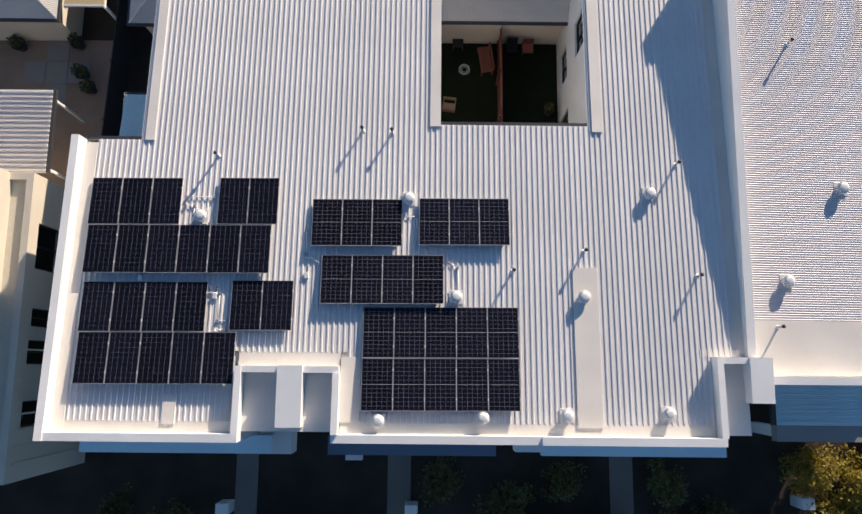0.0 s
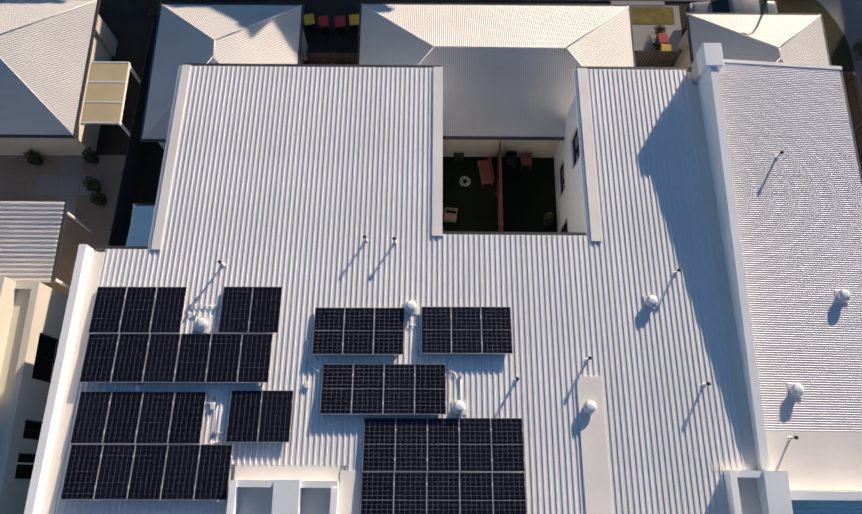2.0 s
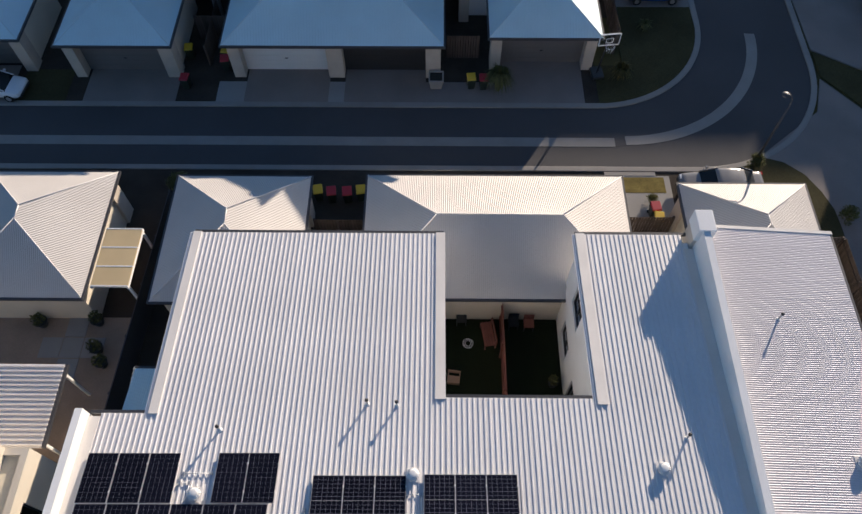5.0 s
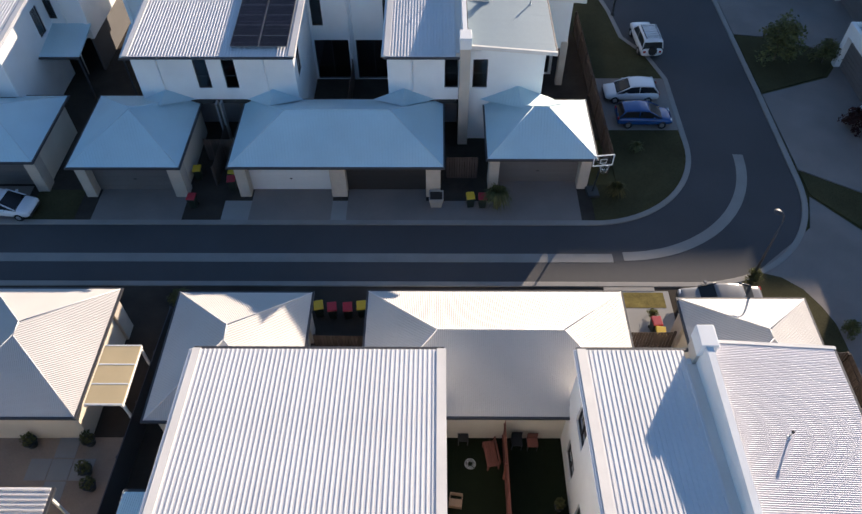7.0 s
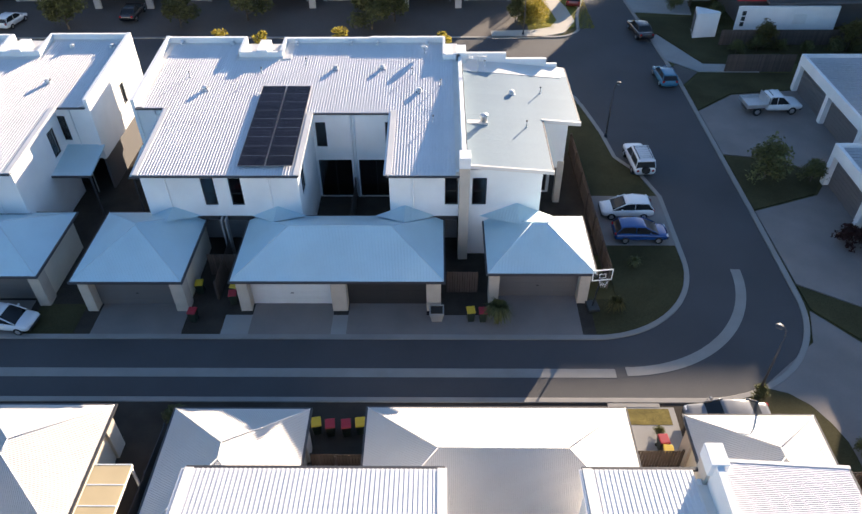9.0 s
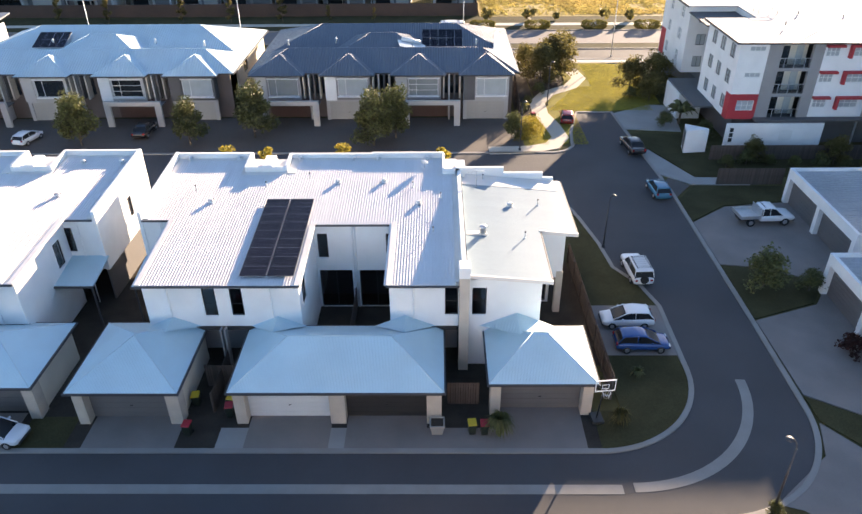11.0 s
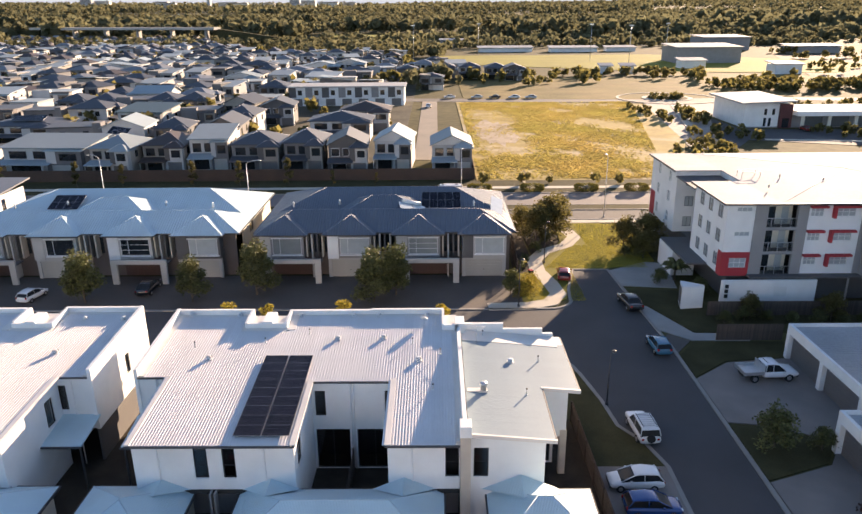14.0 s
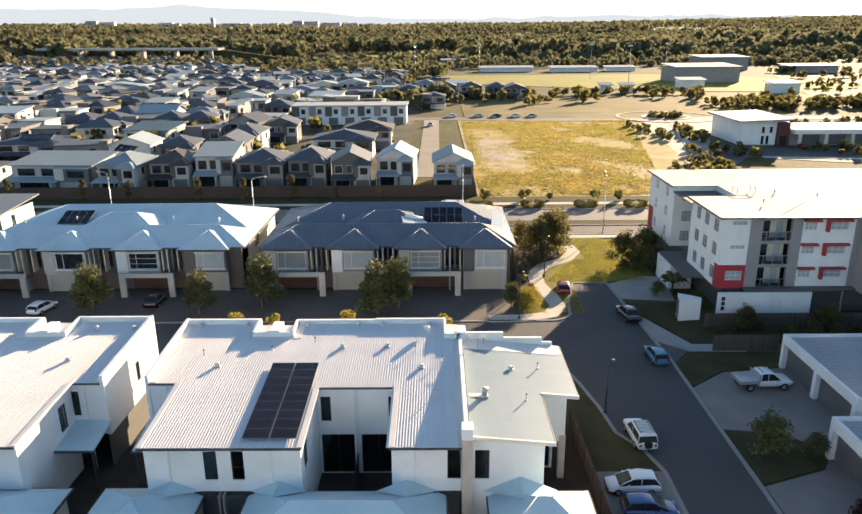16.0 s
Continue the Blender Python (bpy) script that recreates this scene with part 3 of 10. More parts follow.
def townhouse_row(S, label, unit=True, x_end=9.88):
    b = thing("townhouse_row", (S.X(-1), S.Y(S.back / 2), 0), label, "townhouses", "rows of townhouses")
    zr = lambda d: EAVE + SLOPE * d
    w = 0.25
    k = S.back
    lane_holes = [(-5.81, -5.0, 3.9, 5.92), (-4.13, -3.36, 3.9, 5.92)]
    right_holes = [(9.03, 9.85, 3.95, 5.95)]
    court_holes = [(0.35, 1.05, 4.2, 6.1), (5.05, 5.6, 4.2, 6.1), (0.3, 2.6, 0.05, 3.15), (3.1, 5.5, 0.05, 3.15)]
    bm = bmesh.new()
    S.along_x(bm, -9.4, 0.15, 0.25, 0.5, 3.1, zr(0.25) - 0.03, lane_holes)
    part("wall", bm, RENDER_WHITE, b)
    bm = bmesh.new()
    S.along_d(bm, -9.4, -9.15, 0.5, S.step, 0, zr(0.5) - 0.03, [(S.step - 1.9, S.step - 0.9, 4.0, 5.9)], zr(S.step) - 0.03)
    part("wall", bm, RENDER_WHITE, b)
    bm = bmesh.new()
    S.along_x(bm, -11.6, -9.15, S.step, S.step + w, 2.85, zr(S.step) - 0.03, [(-9.9, -9.2 - 0.05, 4.3, 6.2)] if S.sx < 0 else ())
    part("wall", bm, RENDER_WHITE, b)
    bm = bmesh.new()
    S.along_d(bm, -0.1, 0.15, 0.5, S.court, 0, zr(0.5) - 0.03, [(1.2, 2.4, 3.9, 5.6)], zr(S.court) - 0.03)
    part("wall", bm, RENDER_WHITE, b)
    bm = bmesh.new()
    S.along_x(bm, -0.1, 5.9, S.court, S.court + w, 0, zr(S.court) - 0.03, court_holes)
    part("wall", bm, RENDER_WHITE, b)
    bm = bmesh.new()
    S.along_d(bm, 5.65, 5.9, 0.5, S.court, 0, zr(0.5) - 0.03, [(1.6, 3.0, 0.9, 2.2), (1.6, 3.0, 3.9, 5.6), (4.4, 5.6, 0.1, 2.3)], zr(S.court) - 0.03)
    part("wall", bm, RENDER_WHITE, b)
    bm = bmesh.new()
    S.along_x(bm, 5.65, x_end, 0.25, 0.5, 3.1, zr(0.25) - 0.03, right_holes)
    part("wall", bm, RENDER_WHITE, b)
    # Charcoal lower wall stands in for the shade of an open undercroft.
    bm = bmesh.new()
    S.box(bm, -11.5, -11.35, S.step + 0.4, k, 0, 2.85)
    part("ground_floor_wall", bm, RENDER_DARK, b)
    bm = bmesh.new()
    S.along_d(bm, -11.85, -11.6, S.step - 0.1, k, 2.85, zr(S.step) + 0.55, [(S.step + 5.0, S.step + 5.7, 4.3, 5.9)], zr(k) + 0.45)
    part("side_wall", bm, RENDER_WHITE, b)
    bm = bmesh.new()
    S.along_x(bm, -11.6, -5.75, k - w, k, 0, zr(k) + 0.4)
    part("parapet_wall", bm, RENDER_WHITE, b)
    bm = bmesh.new()
    S.along_d(bm, -5.95, -5.75, S.recess, k - w, 0, zr(S.recess) + 0.45, (), zr(k) + 0.4)
    part("parapet_wall", bm, RENDER_WHITE, b)
    bm = bmesh.new()
    S.along_x(bm, -5.75, -2.75, S.recess, S.recess + 0.2, 0, zr(S.recess) + 0.4, [(-5.4, -4.75, 0.1, 2.3), (-5.4, -4.75, 3.2, 5.5), (-3.6, -3.1, 3.2, 5.5)])
    part("parapet_wall", bm, RENDER_WHITE, b)
    bm = bmesh.new()
    S.along_d(bm, -2.93, -2.73, S.recess + 0.2, k - w, 0, zr(S.recess) + 0.45, (), zr(k) + 0.4)
    part("parapet_wall", bm, RENDER_WHITE, b)
    bm = bmesh.new()
    S.along_x(bm, -2.93, 3.5, k - w, k, 0, zr(k) + 0.33)
    part("parapet_wall", bm, RENDER_WHITE, b)
    bm = bmesh.new()
    S.along_x(bm, 3.5, 9.1, k - w, k, 0, zr(k) + 0.4)
    part("parapet_wall", bm, RENDER_WHITE, b)
    bm = bmesh.new()
    S.along_d(bm, 8.95, 9.15, S.recess - 0.4, k - w, 0, zr(S.recess) + 0.45, (), zr(k) + 0.4)
    part("parapet_wall", bm, RENDER_WHITE, b)
    bm = bmesh.new()
    S.along_x(bm, 9.15, 10.2, S.recess - 0.4, S.recess - 0.2, 0, zr(S.recess) + 0.4)
    part("parapet_wall", bm, RENDER_WHITE, b)
    # blade walls between the balconies, a ledge, and hoods over the street windows
    bm = bmesh.new()
    S.box(bm, -4.62, -3.85, S.recess - 0.02, S.recess + 1.85, 0, zr(S.recess) + 0.55)
    part("blade_wall", bm, RENDER_WHITE, b)
    bm = bmesh.new()
    S.box(bm, 9.95, 10.65, S.recess - 0.4, S.recess + 1.0, 0, zr(S.recess) + 0.5)
    part("blade_wall", bm, RENDER_WHITE, b)
    bm = bmesh.new()
    S.box(bm, 2.7, 3.52, k, k + 0.22, zr(k) - 0.6, zr(k) + 0.2)
    part("window_hood", bm, RENDER_WHITE, b)
    bm = bmesh.new()
    S.box(bm, 3.8, 9.9, k, k + 0.55, 5.6, 6.0)
    part("window_hood", bm, HOOD_SHADED, b)
    bm = bmesh.new()
    S.box(bm, -11.6, -5.2, k, k + 0.6, 5.3, 5.7)
    part("window_hood", bm, HOOD_SHADED, b)
    bm = bmesh.new()
    S.box(bm, -2.9, -2.3, k + 0.6, k + 1.0, 3.8, 4.0)
    part("window_hood", bm, RENDER_WHITE, b)
    bm = bmesh.new()
    S.box(bm, -3.3, 2.3, k, k + 0.6, 5.6, 5.8)
    part("window_hood", bm, HOOD_SLATE, b)
    bm = bmesh.new()
    S.box(bm, -5.7, -4.6, k - 0.3, k + 0.65, 4.3, 5.3)
    part("balcony_wall", bm, RENDER_WHITE, b)
    for a, c, z0, z1 in lane_holes:
        S.win_x(b, a, c, z0, z1, 0.375, bars=(("h", 0.42),))
    if S.sx < 0:
        S.win_x(b, -9.9, -9.25, 4.3, 6.2, S.step + 0.12, bars=(("h", 0.45),))
    for a, c, z0, z1 in right_holes:
        S.win_x(b, a, c, z0, z1, 0.375, bars=(("h", 0.5),))
    for a, c, z0, z1 in court_holes:
        S.win_x(b, a, c, z0, z1, S.court + 0.12, bars=(0.5,) if z0 < 1 else ())
    S.win_d(b, S.step - 1.9, S.step - 0.9, 4.0, 5.9, -9.275)
    S.win_d(b, 1.2, 2.4, 3.9, 5.6, 0.025, bars=(0.5,))
    for a, c, z0, z1 in ((1.6, 3.0, 0.9, 2.2), (1.6, 3.0, 3.9, 5.6), (4.4, 5.6, 0.1, 2.3)):
        S.win_d(b, a, c, z0, z1, 5.775, bars=(0.5,))
    S.win_d(b, S.step + 5.0, S.step + 5.7, 4.3, 5.9, -11.72)
    for a, c, z0, z1 in ((-5.4, -4.75, 0.1, 2.3), (-5.4, -4.75, 3.2, 5.5), (-3.6, -3.1, 3.2, 5.5)):
        S.win_x(b, a, c, z0, z1, S.recess + 0.1)
    # floors and a cross wall inside, coloured dark for unlit rooms; the recessed ground floor on the lane
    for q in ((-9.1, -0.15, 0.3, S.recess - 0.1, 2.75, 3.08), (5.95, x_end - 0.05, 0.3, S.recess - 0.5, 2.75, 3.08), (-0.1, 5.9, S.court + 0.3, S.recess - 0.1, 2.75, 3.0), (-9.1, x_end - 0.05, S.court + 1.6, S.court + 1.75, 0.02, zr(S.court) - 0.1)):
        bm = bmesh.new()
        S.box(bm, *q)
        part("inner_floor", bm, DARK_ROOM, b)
    # Grey tone puts the overhang's shade into the recessed walls.
    for q in ((-9.15, -0.1, 1.9, 2.1), (5.9, x_end, 1.9, 2.1)):
        bm = bmesh.new()
        S.box(bm, *q, 0.0, 2.75)
        part("ground_floor_wall", bm, RENDER_GREY, b)
    for px in (-4.98, -4.72):
        bm = bmesh.new()
        S.box(bm, px, px + 0.11, -0.25, 0.2, 0.0, 3.1)
        part("screen_post", bm, RENDER_GREY, b)
    # fire wall and chimney pier
    bm = bmesh.new()
    S.along_d(bm, x_end + 0.17, x_end + 0.43, 0.25, S.recess - 0.4, 0, 7.68)
    part("fire_wall", bm, RENDER_WHITE, b, "white rendered fire wall rising above the roofs")
    bm = boxed()
    S.box(bm, 9.9, 10.5, -0.35, 0.45, 0, 7.02)
    pier = part("pier", bm, PILLAR, b, "beige rendered pier")
    bm = boxed()
    S.box(bm, 9.86, 10.54, -0.42, 0.55, 7.02, 7.74)
    bmesh.ops.bevel(bm, geom=list(bm.edges), offset=0.025, segments=1, affect="EDGES")
    part("pier_cap", bm, RENDER_WHITE, pier)
    # roof: sheets, flashings, barge caps, gutters
    bm = bmesh.new()
    S.ramp(bm, -9.35, 0.1, 0.5, k - 0.3, -0.16, -0.05)
    S.ramp(bm, 0.15, 5.6, S.court + 0.1, k - 0.3, -0.16, -0.05)
    S.ramp(bm, 5.7, x_end + 0.17, 0.5, k - 0.3, -0.16, -0.05)
    S.ramp(bm, -11.6, -9.4, S.step + 0.2, k - 0.3, -0.16, -0.05)
    roof = part("roof", bm, FLASHING, b)
    x = -11.2
    while x < x_end - 0.25:
        m = x + 0.36
        if m < -9.4:
            d0, d1 = S.step - 0.12, k - 0.6
        elif m < 0.2:
            d0, d1 = -0.12, k - 0.6
        elif m < 5.6:
            d0, d1 = S.court - 0.12, k - 0.6
        else:
            d0, d1 = -0.12, k - 0.6
        if -6.2 < m < -2.5 or m > 8.6:
            d1 = S.recess - 0.45
        xx = S.X(x) if S.sx > 0 else S.X(x + 0.72)
        piece("roof_sheet", sheet_mesh(d1 - d0, S.s), roof, (xx, S.Y(d0), zr(d0)))
        x += 0.72
    bm = bmesh.new()
    S.ramp(bm, -9.62, -9.3, -0.14, S.step - 0.1, -0.1, 0.06)
    part("barge_cap", bm, FLASHING, roof)
    bm = bmesh.new()
    S.ramp(bm, 0.0, 0.36, -0.14, S.court - 0.05, -0.1, 0.06)
    part("barge_cap", bm, FLASHING, roof)
    bm = bmesh.new()
    S.ramp(bm, 5.5, 5.86, -0.14, S.court + 0.1, -0.1, 0.06)
    part("barge_cap", bm, FLASHING, roof)
    bm = bmesh.new()
    S.ramp(bm, -11.6, -11.2, S.step, k - 0.26, -0.06, 0.02)
    part("flashing", bm, FLASHING, roof)
    bm = bmesh.new()
    S.ramp(bm, -11.2, -6.0, k - 0.6, k - 0.25, -0.06, 0.012)
    part("flashing", bm, FLASHING, roof)
    bm = bmesh.new()
    S.ramp(bm, -2.7, 8.9, k - 0.6, k - 0.25, -0.06, 0.012)
    part("flashing", bm, FLASHING, roof)
    bm = bmesh.new()
    S.ramp(bm, -5.95, -2.75, S.recess - 0.45, S.recess + 0.01, -0.06, 0.012)
    part("flashing", bm, FLASHING, roof)
    bm = bmesh.new()
    S.ramp(bm, -2.73, -2.1, S.recess - 0.3, k - 0.6, -0.06, 0.05)
    part("flashing", bm, FLASHING, roof)
    if S is ROW_A:
        bm = bmesh.new()
        S.ramp(bm, 4.66, 5.44, S.court + 4.8, k - 0.5, 0.0, 0.062)
        part("flashing", bm, FLASHING, roof)
    bm = bmesh.new()
    S.ramp(bm, 8.6, x_end, S.recess - 0.65, S.recess - 0.4, -0.06, 0.012)
    part("flashing", bm, FLASHING, roof)
    if S is ROW_A:
        bm = bmesh.new()
        S.ramp(bm, -8.2, -7.8, S.recess + 0.9, k - 0.5, 0.0, 0.055)
        part("flashing", bm, FLASHING, roof)
    bm = bmesh.new()
    S.box(bm, -9.6, 0.3, -0.26, -0.12, EAVE - 0.12, EAVE - 0.03)
    part("gutter", bm, GUTTER, roof)
    bm = bmesh.new()
    S.box(bm, 5.5, 9.9, -0.26, -0.12, EAVE - 0.12, EAVE - 0.03)
    part("gutter", bm, GUTTER, roof)
    bm = bmesh.new()
    S.box(bm, 0.36, 5.5, S.court - 0.24, S.court - 0.12, zr(S.court) - 0.12, zr(S.court) - 0.02)
    part("gutter", bm, GUTTER, roof)
    bm = bmesh.new()
    S.box(bm, -11.6, -9.6, S.step - 0.24, S.step - 0.12, zr(S.step) - 0.12, zr(S.step) - 0.02)
    part("gutter", bm, GUTTER, roof)
    # downpipes on the lane wall and the court wall
    for px, pd, top in ((-7.9, 0.2, EAVE - 0.1), (-1.6, 0.2, EAVE - 0.1), (7.1, 0.2, EAVE - 0.1), (2.75, S.court - 0.06, zr(S.court) - 0.1), (2.95, S.court - 0.06, zr(S.court) - 0.1), (-10.4, S.step - 0.06, zr(S.step) - 0.1)):
        part("downpipe", tube(bmesh.new(), (S.X(px), S.Y(pd), 0.0), (S.X(px), S.Y(pd), top), 0.045, sides=8), WHITE_PLASTIC, b)
    # side porch roof at the step
    bm = bmesh.new()
    a, c, p, q = S.X(-12.0), S.X(-9.4), S.Y(S.step - 3.1), S.Y(S.step)
    hexa(bm, [(a, p, 3.35), (c, p, 3.35), (c, q, 3.85), (a, q, 3.85), (a, p, 3.47), (c, p, 3.47), (c, q, 3.97), (a, q, 3.97)])
    part("porch_roof", bm, CORR_BLUE_X, b)
    bm = bmesh.new()
    S.box(bm, -12.05, -9.4, S.step - 3.22, S.step - 3.1, 3.32, 3.44)
    part("porch_gutter", bm, GUTTER, b)
    bm = bmesh.new()
    for px in (-11.9,):
        S.box(bm, px, px + 0.1, S.step - 3.0, S.step - 2.9, 0, 3.35)
    part("porch_post", bm, GUTTER, b)
    if unit:
        end_unit(S, x_end)
    return b


def side_sheet(length, width, mat, n=10, high=0.0085):
    """A corrugated sheet that runs away from the fire wall and falls 9 in 100."""
    key = ("side", round(length, 2), round(width, 3), mat.name)
    if key not in SHEET:
        bm = bmesh.new()
        prof = []
        for k in range(n):
            a = width * k / n
            q = width / n
            prof += [(a, 0.0), (a + 0.5 * q, 0.0), (a + 0.66 * q, high), (a + 0.84 * q, high)]
        prof.append((width - 0.002, 0.0))
        ends = [[bm.verts.new((x, y, h - 0.09 * x + 0.004)) for y, h in prof] for x in (0.0, length)]
        low = [[bm.verts.new((x, y, -0.09 * x - 0.01)) for y in (0.0, width - 0.002)] for x in (0.0, length)]
        for k in range(len(prof) - 1):
            bm.faces.new((ends[0][k], ends[0][k + 1], ends[1][k + 1], ends[1][k]))
        for e, l in zip(ends, low):
            bm.faces.new([*e, l[1], l[0]])
        bm.faces.new((low[0][0], low[0][1], low[1][1], low[1][0]))
        bm.faces.new((ends[0][0], ends[1][0], low[1][0], low[0][0]))
        bm.faces.new((ends[0][-1], ends[1][-1], low[1][1], low[0][1]))
        SHEET[key] = mesh_of("roof_sheet", bm, mat)
    return SHEET[key]


def end_unit(S, x_end):
    """The end house, whose roof falls sideways."""
    u = thing("end_townhouse", (S.X(13.5), S.Y(7), 0), "white rendered end townhouse with a shallow corrugated roof", "house", "end townhouses")
    zx = lambda x: 7.1 - 0.09 * (x - 10.4)
    far = S.back - 1.9
    bm = bmesh.new()
    S.along_x(bm, 10.4, 14.9, 0.25, 0.5, 0, 6.55, [(10.7, 11.58, 3.95, 5.95)])
    part("wall", bm, RENDER_WHITE, u)
    bm = bmesh.new()
    S.along_d(bm, 14.65, 14.9, 0.5, 6.0, 0, 6.5, [(1.0, 2.0, 3.9, 5.6), (4.2, 5.6, 0.1, 2.3)])
    part("wall", bm, RENDER_WHITE, u)
    bm = bmesh.new()
    S.along_x(bm, 14.65, 17.2, 6.0, 6.25, 2.9, 6.4, [(14.95, 15.15, 4.4, 5.6)])
    part("wall", bm, RENDER_WHITE, u)
    bm = bmesh.new()
    S.along_x(bm, 14.65, 16.6, 7.2, 7.45, 0, 2.9, [(15.0, 16.4, 0.1, 2.3)])
    part("wall", bm, RENDER_WHITE, u)
    bm = bmesh.new()
    S.along_d(bm, 16.95, 17.2, 6.25, far, 2.9, 6.3, [(8.0, 9.2, 3.9, 5.4)])
    part("wall", bm, RENDER_WHITE, u)
    bm = bmesh.new()
    S.along_x(bm, 10.4, 17.2, far - 0.25, far, 0, 6.6)
    part("wall", bm, RENDER_WHITE, u)
    bm = bmesh.new()
    S.box(bm, 14.9, 17.2, 6.25, far - 0.25, 2.75, 2.95)
    S.box(bm, 10.6, 14.7, 0.6, far - 0.3, 2.75, 2.95)
    S.box(bm, 10.6, 16.9, 9.0, 9.2, 0, 6.2)
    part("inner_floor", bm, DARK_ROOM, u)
    bm = bmesh.new()
    S.box(bm, 16.8, 17.25, 5.9, 6.35, 0, 3.4)
    part("porch_pier", bm, PILLAR, u)
    S.win_x(u, 10.7, 11.58, 3.95, 5.95, 0.375, bars=(("h", 0.5),))
    S.win_x(u, 15.0, 16.4, 0.1, 2.3, 7.32, bars=(0.5,))
    S.win_x(u, 14.95, 15.15, 4.4, 5.6, 6.12)
    S.win_d(u, 1.0, 2.0, 3.9, 5.6, 14.775)
    S.win_d(u, 4.2, 5.6, 0.1, 2.3, 14.775, bars=(0.5,))
    S.win_d(u, 8.0, 9.2, 3.9, 5.4, 17.075)

    def tilt(bm, x0, x1, d0, d1, lo, hi):
        a, b2, p, q = S.X(x0), S.X(x1), S.Y(d0), S.Y(d1)
        za, zb = zx(x0), zx(x1)
        hexa(bm, [(a, p, za + lo), (b2, p, zb + lo), (b2, q, zb + lo), (a, q, za + lo), (a, p, za + hi), (b2, p, zb + hi), (b2, q, zb + hi), (a, q, za + hi)])

    bm = bmesh.new()
    tilt(bm, 10.4, 15.4, -0.1, 6.0, -0.14, 0)
    tilt(bm, 10.4, 17.9, 6.0, far - 0.2, -0.14, 0)
    roof = part("roof", bm, FLASHING, u)
    for d0, d1, x1 in ((-0.1, 6.0, 15.4), (6.0, far - 1.6, 17.9)):
        n = max(1, round((d1 - d0) / 0.75))
        step = (d1 - d0) / n
        me = side_sheet(x1 - 10.4, step, ROOF_UNIT) if S is ROW_A else side_sheet(x1 - 10.4, step, ROOF_UNIT_GRAZED, 8, 0.003)
        for k in range(n):
            yy = min(S.Y(d0 + step * k), S.Y(d0 + step * (k + 1)))
            piece("roof_sheet", me, roof, (S.X(10.4), yy, 7.1))
    bm = bmesh.new()
    tilt(bm, 10.4, 15.5, -0.16, -0.02, -0.2, 0.03)
    part("barge_cap", bm, FLASHING, roof)
    bm = bmesh.new()
    tilt(bm, 15.4, 18.0, 5.85, 6.02, -0.2, 0.05)
    part("barge_cap", bm, FLASHING, roof)
    bm = bmesh.new()
    tilt(bm, 10.4, 17.5, far - 2.0, far - 0.25, 0.0, 0.03)
    part("barge_cap", bm, FLASHING, roof)
    bm = bmesh.new()
    tilt(bm, 15.4, 15.52, 0.0, 5.9, -0.17, -0.02)
    part("gutter", bm, GUTTER, roof)
    bm = bmesh.new()
    tilt(bm, 17.9, 18.02, 6.0, far - 0.2, -0.17, -0.02)
    part("gutter", bm, GUTTER, roof)
    bm = bmesh.new()
    for a, c, top in ((10.4, 13.6, 7.6), (13.6, 16.6, 7.15), (16.6, 17.4, 6.75)):
        S.box(bm, a, c, far - 0.22, far + 0.03, 6.0, top)
    part("parapet", bm, RENDER_WHITE, u)
    return u


ROW_A = Site(0.0, 1, 15.0, -1, 7.6, 6.95, 15.0, 17.3)
ROW_B = Site(-8.6, 1, 35.05, 1, 7.2, 6.6, 13.7, 16.1)
ROW_C = Site(-35.25, -1, 35.25, 1, 7.1, 6.6, 13.7, 16.5)
townhouse_row(ROW_A, "white two-storey townhouses with a ribbed white metal roof and a courtyard")
townhouse_row(ROW_B, "white two-storey townhouses across the lane with ribbed metal roofs")
townhouse_row(ROW_C, "white townhouses beside a narrow gap, ribbed roof with a parapet", unit=False)


